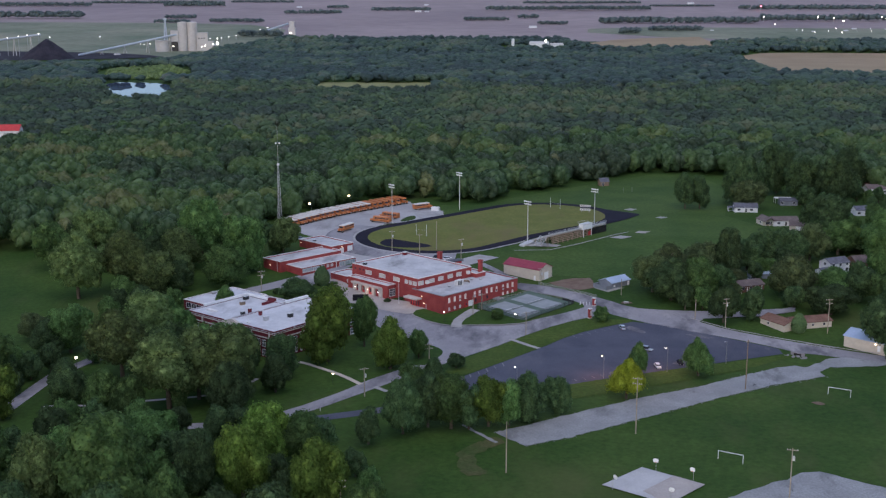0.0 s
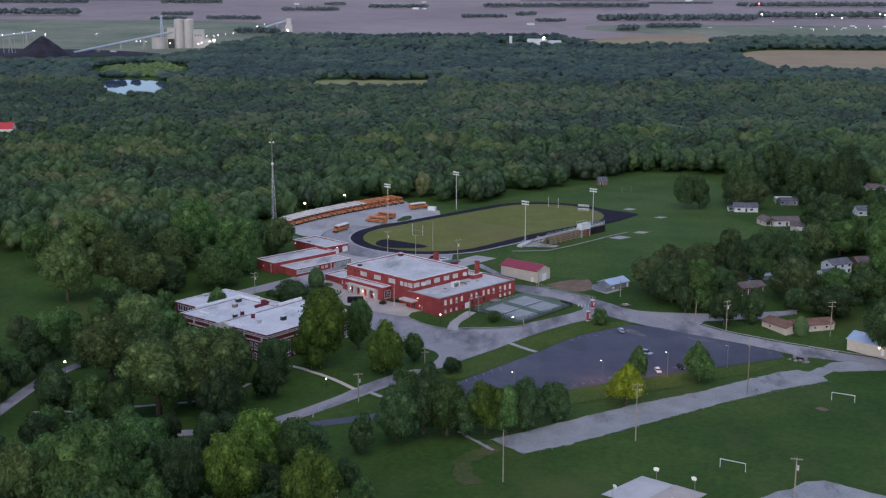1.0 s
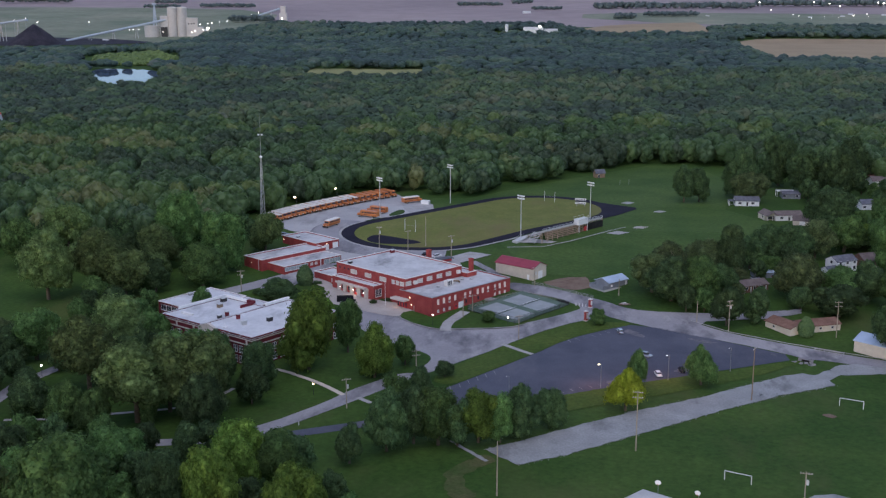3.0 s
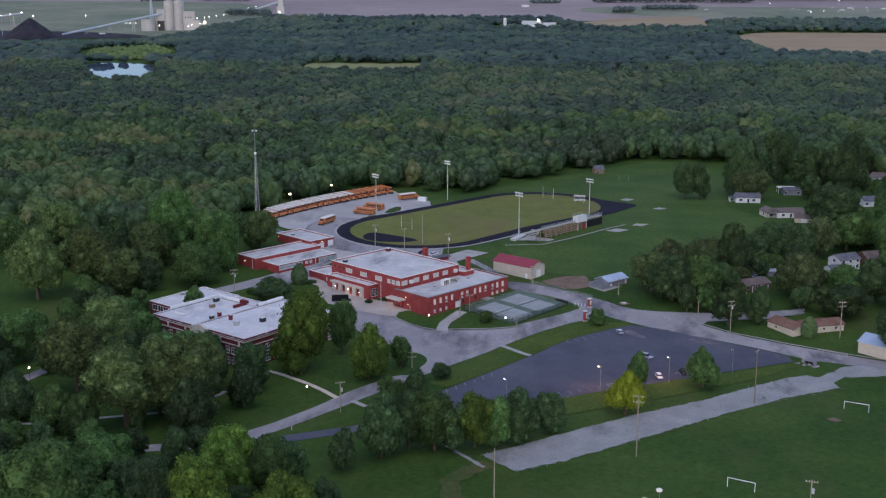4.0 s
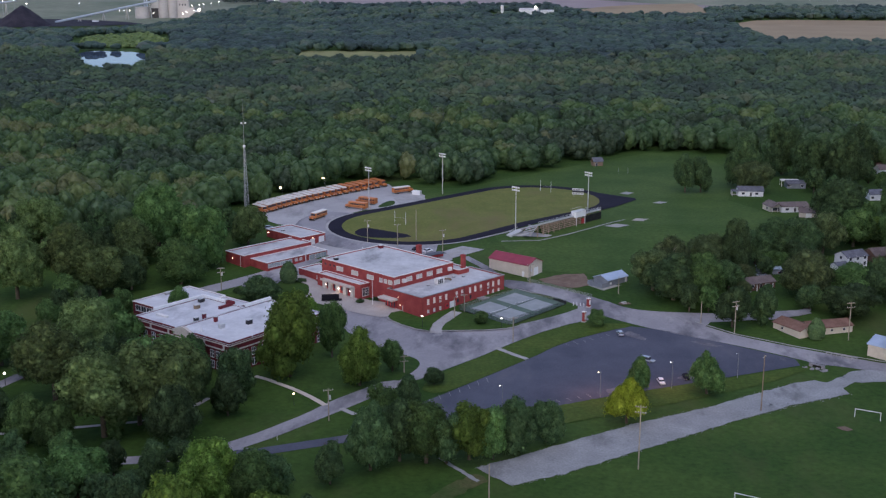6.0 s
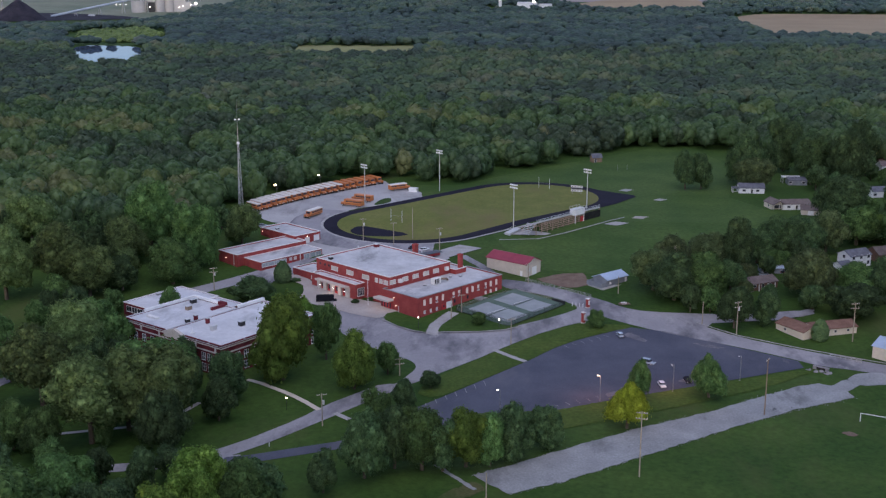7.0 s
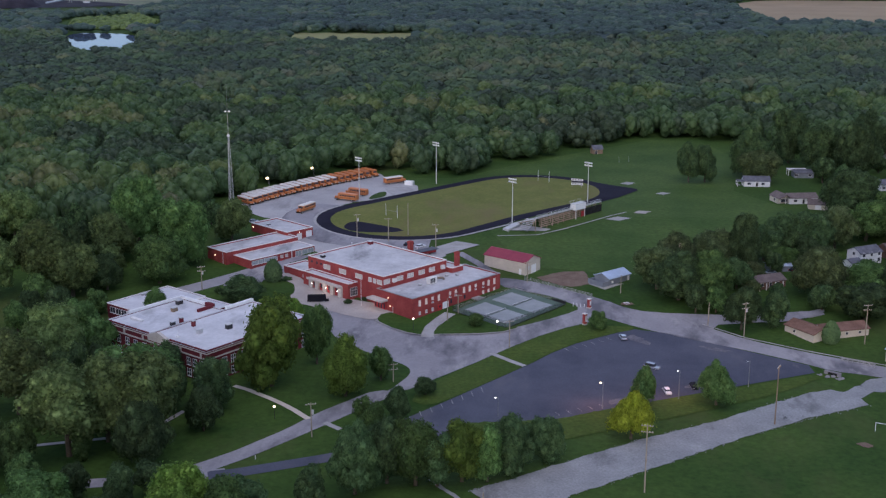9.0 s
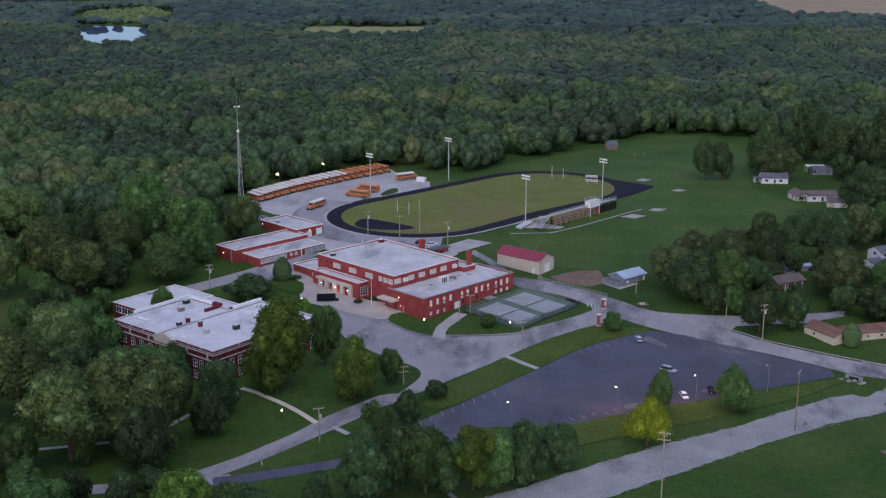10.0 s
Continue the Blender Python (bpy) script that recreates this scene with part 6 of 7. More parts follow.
for x, y, h, t, arms, tr in ((38.9, 305.3, 18.0, -12, 2, False), (80.0, 348.9, 17.5, 60, 1, False), (-47.6, 334.1, 10.0, 20, 1, True), (85.5, 420.7, 12.0, 30, 2, True), (75.0, 429.9, 8.5, 20, 0, False), (-0.1, 273.2, 15.0, -12, 0, False),
                            (-29.2, 376.5, 6.0, 20, 2, False), (-108.9, 458.6, 9.5, 20, 2, True), (124.1, 415.5, 14.0, 10, 2, False), (74.9, 260.8, 14.0, -12, 1, True), (-58.6, 527.9, 10.5, 20, 1, True),
                            (-44.5, 522.1, 10.5, 20, 1, False), (-23.9, 514.1, 10.5, 20, 1, True), (-36.9, 531.8, 14.5, 20, 0, False), (6.4, 407.5, 9.5, 20, 1, False), (-15.1, 429.9, 8.5, 20, 0, False), (-11.7, 438.4, 7.0, 20, 1, False),
                            (13.5, 472.5, 8.5, 20, 1, True), (48.0, 462.0, 7.0, 20, 0, False), (-41.3, 238.0, 12.0, 25, 2, False)):
    utility_pole(x, y, h, t, arms, tr, "wood" if arms == 1 and h > 17.2 else "poleyellow")


def street_lamp(x, y, h, glow="lampwhite", r=0.3, lit=True, globe=False):
    words = "globe lamp post with a glowing white bulb" if globe else "slim street lamp with a small glowing head"
    p = thing("street_lamp", x, y, words if lit else "slim street lamp, unlit", "street lamp", turn=30, group="street lamps")
    part("pole", tube(bmesh.new(), (0, 0, -0.4), (0, 0, h), 0.1, 0.06, 8), M["dark"] if globe else M["grey"], p)
    if globe:
        part("globe", ball(bmesh.new(), (0, 0, h + r), r), M[glow], p, smooth=True)
    else:
        a = part("arm", tube(bmesh.new(), (0, 0, h - 0.05), (-0.9, 0, h + 0.1), 0.05, 0.04, 6), M["grey"], p)
        part("lamp_head", ball(bmesh.new(), (-0.9, 0, h), r, 2, 0.7), M[glow] if lit else M["white"], a, smooth=True)
    return p


for x, y, h, g, r, lit, gl in ((32.9, 357.7, 8.3, "lampwarm", 0.22, True, False), (55.9, 366.3, 9.0, "lampwhite", 0.16, True, False), (78.3, 376.9, 8.5, "lampwhite", 0.2, False, False), (2.9, 350.4, 6.0, "lampwhite", 0.2, True, False),
                              (2.3, 421.0, 3.6, "lampwhite", 0.26, True, True), (-26.3, 420.0, 4.4, "lampwhite", 0.26, True, True), (-27.6, 338.5, 3.4, "lampwarm", 0.28, True, False), (-60.0, 346.0, 3.4, "lampwarm", 0.28, True, True),
                              (-153.9, 357.5, 3.8, "lampwhite", 0.35, True, True), (-71.3, 440.0, 3.4, "lampwhite", 0.3, True, True), (-113.4, 613.5, 6.5, "lampwarm", 0.72, True, False), (-94.6, 638.0, 7.2, "lampwarm", 0.58, True, False),
                              (138.0, 470.0, 6.0, "lampwhite", 0.3, True, False), (74.0, 449.2, 1.2, "lampwhite", 0.2, True, True)):
    street_lamp(x, y, h, g, r, lit, gl)


def lattice_mast(x, y):
    m = thing("radio_mast", x, y, "tall steel lattice radio mast with white beacons", "radio mast", turn=15)
    bm, top, half = bmesh.new(), 34.0, 1.5
    corners = [(math.cos(a), math.sin(a)) for a in (0.3, 2.394, 4.489)]
    for c, s in corners:
        tube(bm, (half * c, half * s, -0.5), (0.35 * c, 0.35 * s, top), 0.12, 0.07, 6)
    part("leg", bm, M["pale"], m)
    bm, n = bmesh.new(), 13
    for k in range(n):
        z0, z1 = top * k / n, top * (k + 1) / n
        r0, r1 = half + (0.35 - half) * k / n, half + (0.35 - half) * (k + 1) / n
        for i in range(3):
            (c, s), (d, t) = corners[i], corners[(i + 1) % 3]
            tube(bm, (r0 * c, r0 * s, z0), (r1 * d, r1 * t, z1), 0.05, 0.05, 4)
            tube(bm, (r0 * d, r0 * t, z0), (r1 * c, r1 * s, z1), 0.05, 0.05, 4)
            tube(bm, (r1 * c, r1 * s, z1), (r1 * d, r1 * t, z1), 0.05, 0.05, 4)
    part("lattice", bm, M["grey"], m)
    part("antenna", tube(tube(bmesh.new(), (0, 0, top), (0, 0, 46), 0.14, 0.10, 8), (0, 0, 46), (0, 0, 58), 0.08, 0.03, 6), M["grey"], m)
    part("beacon", ball(bmesh.new(), (0, 0, 34.3), 0.75), M["white"], m, smooth=True)
    for s in (-0.9, 0.9):
        part("dish", ball(bmesh.new(), (s, 0, 45.6), 0.55, 2, 0.8), M["white"], m, smooth=True)
    return m


lattice_mast(-123.5, 573.5)
f = thing("flagpole", -47.0, 444.0, "white flagpole with a gold ball, no flag", "flagpole")
part("pole", tube(bmesh.new(), (0, 0, -0.5), (0, 0, 10.4), 0.1, 0.06, 8), M["white"], f)
part("finial", ball(bmesh.new(), (0, 0, 10.5), 0.16), M["limestone"], f, smooth=True)


# ---- sports ground ----
def goal_posts(a, b, tilt):
    x, y = on_track(a, b)
    g = thing("football_goal", x, y, "white football goal posts on the infield", "goal posts", turn=tilt, group="football goals")
    for s in (-3.4, 3.4):
        part("upright", tube(bmesh.new(), (s, 0, -0.3), (s, 0, 6.0), 0.1, 0.07, 8), M["white"], g)
    part("crossbar", tube(bmesh.new(), (-3.4, 0, 3.05), (3.4, 0, 3.05), 0.035, 0.035, 8), M["grey"], g)


goal_posts(-44.0, 11.5, -35)
goal_posts(66.0, 11.0, -35)


pg = thing("practice_goal", 72.6, 701.8, "slim grey practice goal posts standing in the grass", "goal posts", turn=18.4)
for q in (-3.0, 3.0):
    part("upright", tube(bmesh.new(), (q, 0, -0.3), (q, 0, 3.4), 0.08, 0.06, 8), M["grey"], pg)


def soccer_goal(x, y, turn):
    g = thing("soccer_goal", x, y, "white soccer goal frame without a net on grass", "soccer goal", turn=turn, group="soccer goals")
    for s in (-3.6, 3.6):
        part("post", tube(bmesh.new(), (s, 0, -0.2), (s, 0, 2.5), 0.09, 0.09, 8), M["white"], g)
    part("crossbar", tube(bmesh.new(), (-3.68, 0, 2.5), (3.68, 0, 2.5), 0.09, 0.09, 8), M["white"], g)


soccer_goal(109.9, 344.3, -25)
soccer_goal(63.8, 285.4, -27)


def hoop(x, y, turn):
    h = thing("basketball_hoop", x, y, "basketball hoop with a white fan-shaped backboard", "basketball hoop", turn=turn, group="basketball hoops")
    part("pole", tube(tube(bmesh.new(), (0, 0, -0.3), (0, 0, 3.3), 0.07, 0.06, 8), (0, 0, 3.2), (0, -0.9, 3.4), 0.05, 0.05, 6), M["grey"], h)
    bm = bmesh.new()
    prof = [(-0.55, -0.45), (0.55, -0.45)] + [(0.8 * math.cos(t), 0.15 + 0.55 * math.sin(t)) for t in np.linspace(0, math.pi, 9)]
    fr = [bm.verts.new((x2, -0.92, 3.4 + z)) for x2, z in prof]
    bk = [bm.verts.new((x2, -0.86, 3.4 + z)) for x2, z in prof]
    bm.faces.new(fr)
    bm.faces.new(bk[::-1])
    for i in range(len(prof)):
        j = (i + 1) % len(prof)
        bm.faces.new((fr[j], fr[i], bk[i], bk[j]))
    part("backboard", bm, M["white"], h)
    part("rim", tube(bmesh.new(), (0, -1.2, 3.03), (0, -1.2, 3.07), 0.23, 0.23, 12), M["bus"], h)


hoop(41.7, 276.9, -15)
hoop(51.2, 271.0, -30)
hoop(28.6, 263.2, 130)
hoop(43.0, 255.5, 160)


def bleachers():
    b = thing("bleachers", *on_track(0, -44), "wooden bleachers with open framework, press box and ramp", "bleachers", turn=49.5)
    n, x0, x1, back = 12, -17.0, 31.0, -6.9
    for k in range(n):
        y, z = 5.2 - k * 1.03, 0.9 + k * 0.38
        part("seat", boxed((x0, x1, y - 0.32, y, z, z + 0.08)), M["pale"], b)
        part("footboard", boxed((x0, x1, y - 0.98, y - 0.36, z - 0.36, z - 0.3)), M["pale"], b)
    for k in range(13):
        x = x0 + (x1 - x0) * k / 12
        part("frame", tube(tube(boxed((x - 0.11, x + 0.11, back, back + 0.22, -1.5, 4.7), (x - 0.09, x + 0.09, -2.6, -2.4, -1.5, 3.4), (x - 0.09, x + 0.09, 1.2, 1.4, -1.5, 2.0), (x - 0.09, x + 0.09, 4.6, 4.8, -1.5, 0.8)), (x, 5.0, 0.6), (x, back, 4.6), 0.09, 0.09, 5),
             (x, 1.3, 0), (x, back, 3.9), 0.06, 0.06, 5), M["frame_wood"], b)
    for z in (0.5, 1.35, 2.2, 3.05, 3.9):
        for k in range(4):
            xa = x0 + 3.0 + k * 7.6
            part("brace", boxed((xa, xa + 7.3, back - 0.1, back, z, z + 0.34)), M["frame_wood"], b)
    for k in range(4):
        xa = x0 + 3.0 + k * 7.6
        part("brace", tube(bmesh.new(), (xa, back - 0.14, 0.3), (xa + 3.8, back - 0.14, 4.2), 0.08, 0.08, 5), M["frame_wood"], b)
    part("back_rail", boxed((x0, x1, back - 0.2, back - 0.1, 6.2, 6.3), (x0, x1, back - 0.2, back - 0.1, 5.65, 5.73), (x0, x1, back - 0.2, back - 0.1, 4.75, 5.15), *[(x0 + k * 2.66, x0 + k * 2.66 + 0.08, back - 0.2, back - 0.1, 4.5, 6.3) for k in range(19)]), M["pale"], b)
    ramp = bmesh.new()
    r = [ramp.verts.new(c) for c in ((x0 - 8, 2.0, 0.1), (x0 - 8, 5.0, 0.1), (x0, 5.0, 1.2), (x0, 2.0, 1.2), (x0 - 8, 2.0, -0.9), (x0 - 8, 5.0, -0.9), (x0, 5.0, 1.0), (x0, 2.0, 1.0))]
    for q in ((0, 1, 2, 3), (7, 6, 5, 4), (0, 4, 5, 1), (1, 5, 6, 2), (2, 6, 7, 3), (3, 7, 4, 0)):
        ramp.faces.new([r[i] for i in q])
    part("ramp", ramp, M["pale"], b)
    stair = part("stair", boxed(*[(x0 - 0.2 - (k + 1) * 0.75, x0 - 0.2 - k * 0.75, -6.6, -2.0, 4.2 - k * 0.6, 4.3 - k * 0.6) for k in range(7)]), M["pale"], b, "grey metal stair up to the top row")
    part("stringer", tube(tube(bmesh.new(), (x0 - 5.6, -6.6, 0.2), (x0 - 0.2, -6.6, 4.4), 0.1, 0.1, 5), (x0 - 5.6, -2.0, 0.2), (x0 - 0.2, -2.0, 4.4), 0.1, 0.1, 5), M["pale"], stair)
    part("ramp_rail", tube(tube(bmesh.new(), (x0 - 8, 2.0, 1.1), (x0, 2.0, 2.2), 0.05, 0.05, 5), (x0 - 8, 5.0, 1.1), (x0, 5.0, 2.2), 0.05, 0.05, 5), M["pale"], b)
    box_ = part("press_box", boxed((9.8, 17.4, back - 1.4, back + 1.6, 4.2, 6.9), bevel=0.05), M["white"], b, "white press box with a railed roof")
    part("roof", boxed((9.6, 17.6, back - 1.6, back + 1.8, 6.9, 7.05)), M["pale"], box_)
    part("roof_rail", boxed((9.6, 17.6, back - 1.6, back - 1.54, 8.1, 8.18), (9.6, 17.6, back + 1.74, back + 1.8, 8.1, 8.18), *[(x, x + 0.07, y, y + 0.07, 7.05, 8.18) for x in (9.7, 12.3, 14.9, 17.4) for y in (back - 1.6, back + 1.72)]), M["pale"], box_)
    for q in (10.2, 16.8):
        part("leg", boxed((q, q + 0.25, back - 1.3, back - 1.05, -1.5, 4.2)), M["trim"], b)
    part("screen", boxed((17.6, 31.0, back - 0.45, back - 0.3, 0.0, 3.9)), M["rubber"], b, "black windscreen cloth behind the bleachers")
    part("screen", boxed((15.4, 17.5, back - 0.45, back - 0.3, 0.0, 2.9)), M["red"], b, "red windscreen cloth behind the bleachers")
    return b


bleachers()
sheet("walkway", band([(1.7, 531.9), (19.2, 534.0), (31.4, 543.8), (45.6, 557.6), (61.1, 573.1)], 0.8), 0.07, M["concrete"], "thin concrete path round the bleachers", "path")
sheet("pavement", [on_track(-26, -39), on_track(-14, -54), on_track(-10, -54), on_track(-14, -39.5)], 0.05, M["lot"], "gravel apron beside the bleachers", "pavement")

s = thing("scoreboard", 41.8, 629.0, "small scoreboard with white panels on two posts", "scoreboard", turn=-12)
for x in (-2.2, 2.2):
    part("post", boxed((x - 0.1, x + 0.1, -0.1, 0.1, -0.4, 4.6)), M["grey"], s)
for k in range(3):
    part("panel", boxed((-3.0, 3.0, -0.22, -0.1, 1.5 + k * 1.1, 2.45 + k * 1.1)), M["white"] if k != 1 else M["darkshingle"], s)
    for j in range(4):
        part("bar", boxed((-2.6 + j * 1.4, -1.7 + j * 1.4, -0.26, -0.22, 1.75 + k * 1.1, 2.2 + k * 1.1)), M["rubber"], s)

# Tennis court fence and nets.
fence = thing("court_fence", *at_court(0, 0), "tall dark wire fence round the tennis courts", "fence", turn=48.5)
L, D, HH = 33.0, 25.0, 3.0
for k in range(12):
    for y in (0, D):
        part("post", tube(bmesh.new(), (L * k / 11, y, -1.5), (L * k / 11, y, HH), 0.05, 0.05, 6), M["dark"], fence)
for k in range(1, 9):
    for x in (0, L):
        part("post", tube(bmesh.new(), (x, D * k / 9, -1.5), (x, D * k / 9, HH), 0.05, 0.05, 6), M["dark"], fence)
bm = bmesh.new()
for z in (0.2, 1.1, 2.1, 3.0):
    for p, q in (((0, 0, z), (L, 0, z)), ((0, D, z), (L, D, z)), ((0, 0, z), (0, D, z)), ((L, 0, z), (L, D, z))):
        tube(bm, p, q, 0.035, 0.035, 4)
part("rail", bm, M["dark"], fence)
for n_, (px, py), (qx, qy) in ((33, (0, 0), (L, 0)), (33, (0, D), (L, D)), (25, (0, 0), (0, D)), (25, (L, 0), (L, D))):
    bm = bmesh.new()
    for k in range(n_ * 3):
        f0, f1 = k / (n_ * 3), min(1.0, (k + 3) / (n_ * 3))
        g0 = max(0.0, (k - 3) / (n_ * 3))
        tube(bm, (px + (qx - px) * f0, py + (qy - py) * f0, 0.1), (px + (qx - px) * f1, py + (qy - py) * f1, 3.0), 0.022, 0.022, 3)
        tube(bm, (px + (qx - px) * f0, py + (qy - py) * f0, 0.1), (px + (qx - px) * g0, py + (qy - py) * g0, 3.0), 0.022, 0.022, 3)
    part("wire_mesh", bm, M["grey"] if py == D or px == L else M["dark"], fence)
part("windscreen", boxed((L - 0.05, L + 0.05, 0.1, 6.2, 0.3, 2.7)), M["dark"], fence, "dark windscreen cloth")
for k in range(2):
    net = thing("tennis_net", *at_court(9 + 14.5 * k, 12.3), "dark tennis net strung between posts", "tennis net", turn=48.5, group="tennis nets")
    bm = bmesh.new()
    for q in range(4):
        tube(bm, (-5.8, 0, 0.2 + q * 0.2), (5.8, 0, 0.2 + q * 0.2), 0.02, 0.02, 4)
    for q in range(25):
        tube(bm, (-5.76 + q * 0.48, 0, 0.12), (-5.76 + q * 0.48, 0, 0.95), 0.015, 0.015, 4)
    part("net", bm, M["dark"], net)
    part("tape", boxed((-5.8, 5.8, -0.03, 0.03, 0.95, 1.02)), M["white"], net)
    for x in (-5.9, 5.9):
        part("post", tube(bmesh.new(), (x, 0, -0.2), (x, 0, 1.1), 0.05, 0.05, 6), M["dark"], net)

# Wire fence from the court to the barn, kerb stones, gate pillars.
wf = thing("wire_fence", 12.5, 475.6, "grey chain-link fence along the school road", "fence", turn=-37)
for k in range(12):
    part("post", tube(bmesh.new(), (k * 2.8, 0, -1.5), (k * 2.8, 0, 1.4), 0.045, 0.045, 6), M["grey"], wf)
bm = bmesh.new()
for z in (0.1, 0.7, 1.35):
    tube(bm, (0, 0, z), (30.8, 0, z), 0.03, 0.03, 4)
part("rail", bm, M["grey"], wf)
bm = bmesh.new()
for k in range(100):
    tube(bm, (k * 0.308, 0, 0.05), (min(30.8, k * 0.308 + 0.9), 0, 1.35), 0.014, 0.014, 3)
    tube(bm, (k * 0.308, 0, 0.05), (max(0.0, k * 0.308 - 0.9), 0, 1.35), 0.014, 0.014, 3)
part("wire_mesh", bm, M["grey"], wf)
wf.rotation_euler.y = radians(1.8)


def gate_pillar(x, y, h):
    p = thing("gate_pillar", x, y, "red brick gate pillar with white cap and sign", "gate pillar", turn=48.5, group="gate pillars")
    part("shaft", boxed((-0.55, 0.55, -0.55, 0.55, -0.5, h)), M["brick"], p)
    part("cap", boxed((-0.68, 0.68, -0.68, 0.68, h, h + 0.25), bevel=0.05), M["trim"], p)
    part("base", boxed((-0.68, 0.68, -0.68, 0.68, -0.5, 0.45), bevel=0.05), M["limestone"], p)
    part("plaque", boxed((-0.4, 0.4, -0.62, -0.55, 1.2, h - 0.5)), M["trim"], p)


gate_pillar(32.5, 429.2, 3.9)
gate_pillar(35.2, 445.5, 3.4)

# Guard rail and culvert by the road.
gr = thing("guard_rail", 117.0, 398.6, "pale bridge guard rail beside the road", "guard rail", turn=-31)
for k in range(7):
    part("post", boxed((-5 + k * 1.7, -4.8 + k * 1.7, -0.1, 0.1, -0.5, 1.1)), M["grey"], gr)
part("rail", boxed((-5.2, 5.5, -0.06, 0.06, 0.95, 1.15), (-5.2, 5.5, -0.06, 0.06, 0.4, 0.55)), M["grey"], gr)
cv = thing("culvert", 106.5, 388.5, "concrete culvert mouth with broken stone round it", "culvert", turn=-35)
part("headwall", boxed((-2.6, -1.5, -0.4, 0.4, -1.0, 1.0), (1.5, 2.6, -0.4, 0.4, -1.0, 1.0), (-2.6, 2.6, -0.4, 0.4, 1.0, 1.3)), M["patch"], cv)
# Solid black slab stands in for the shade inside the culvert.
part("opening", boxed((-1.5, 1.5, 0.1, 0.35, -1.0, 1.0)), M["rubber"], cv)
rk = random.Random(4)
for k in range(14):
    x, y, r = rk.uniform(-5, 4), rk.uniform(-2.6, -0.6), rk.uniform(0.3, 0.8)
    bm = ball(bmesh.new(), (x, y, 0.1), r, 2, 0.6)
    for q in bm.verts:
        q.co += noise.noise_vector(q.co * 1.7) * 0.22
    part("stone", bm, M["patch"], cv)

# Shrubs at the entrance and along the service road.
for k, (x, y, h, w, c) in enumerate(((-52.2, 446.6, 1.6, 3.6, 3), (-46.6, 449.4, 1.7, 3.0, 3), (-79.0, 471.5, 1.3, 4.6, 3), (-102.0, 455.5, 2.6, 3.2, 3), (-69.0, 428.0, 8.0, 9.0, 2))):
    tree(x, y, h, w, c, k + 3)


def conifer(x, y, h, w):
    c = thing("conifer", x, y, "dark green cone-shaped evergreen on a lawn", "tree", group="evergreens")
    part("trunk", tube(bmesh.new(), (0, 0, -0.4), (0, 0, h * 0.5), 0.18, 0.08, 8), M["bark"], c)
    rng, verts, faces = np.random.default_rng(int(x * 7) % 1000), [], []
    for k in range(1500):
        t = rng.uniform(0, 1) ** 0.7
        a, r = rng.uniform(0, 6.283), w / 2 * math.sin(math.pi * (0.06 + 0.70 * t)) ** 0.8 * rng.uniform(0.85, 1.08)
        p = np.array([r * math.cos(a), r * math.sin(a), h * (1 - t * 0.96)])
        d = np.array([math.cos(a), math.sin(a), 0.5]) + rng.normal(size=3) * 0.4
        e = np.cross(d, rng.normal(size=3))
        e /= np.linalg.norm(e)
        f = np.cross(d / np.linalg.norm(d), e)
        i, s = len(verts), 0.34
        verts += [p - e * s - f * s, p + e * s - f * s, p + e * s + f * s, p - e * s + f * s]
        faces.append((i, i + 1, i + 2, i + 3))
    bm = bmesh.new()
    ball(bm, (0, 0, 0), 1.0, 2)
    for q in bm.verts:
        q.co = Vector((q.co.x * w * 0.43 * (1 - 0.22 * q.co.z), q.co.y * w * 0.43 * (1 - 0.22 * q.co.z), h * 0.47 + q.co.z * h * 0.45))
    vv = [bm.verts.new(q) for q in verts]
    for q in faces:
        bm.faces.new([vv[i] for i in q])
    part("foliage", bm, CORE[3], c)


conifer(-84.0, 470.0, 8.6, 6.6)
conifer(113.2, 416.5, 7.4, 5.4)
conifer(140.5, 384.0, 11.0, 8.0)


# ---- loading plant and far farms ----
def silo_plant():
    p = thing("loading_plant", -738, 2520, "pale concrete loading plant with tall silos, lit at its foot", "silo plant", turn=10)
    for x, h, r in ((14, 88, 12), (36, 88, 12)):
        part("silo", tube(bmesh.new(), (x, 0, -2), (x, 0, h), r, r, 24), M["silo"], p, smooth=False)
        part("dome", ball(bmesh.new(), (x, 0, h), r, 2, 0.35), M["silo"], p, smooth=True)
    part("tower", boxed((-14, 4, -10, 10, -2, 64), bevel=0.5), M["silo"], p)
    part("tower", boxed((46, 72, -10, 10, -2, 58), bevel=0.5), M["silo"], p)
    part("tower", boxed((72, 84, -10, 10, -2, 30), bevel=0.5), M["silo"], p)
    part("tank", tube(bmesh.new(), (-34, -4, -2), (-34, -4, 34), 17, 17, 24), M["silo"], p)
    part("headframe", tube(tube(boxed((-34, -26, 20, 26, 96, 102)), (-32, 22, 34), (-30, 23, 98), 2.2, 2.0, 8), (-26, 22, 34), (-29, 23, 98), 1.6, 1.6, 8), M["conveyor"], p)
    for k, (x, z) in enumerate(((58, 14), (66, 18), (-8, 16), (84, 22))):
        lm = part("flood_lamp", boxed((x - 1, x + 1, -12, -11, z, z + 1.5)), M["dark"], p)
        part("bulb", ball(bmesh.new(), (x, -13.0, z), 1.3), M["lampwhite"], lm, smooth=True)
    for k in range(3):
        window(p, "y", -10.0, 52 + k * 6, 40, 2.5, 5, 1, 1, pane=M["glass"])
    part("opening", boxed((-13, 3, -10.3, -10, -2, 30)), M["dark"], p)
    p.scale = (0.92, 1.0, 0.69)
    return p


silo_plant()


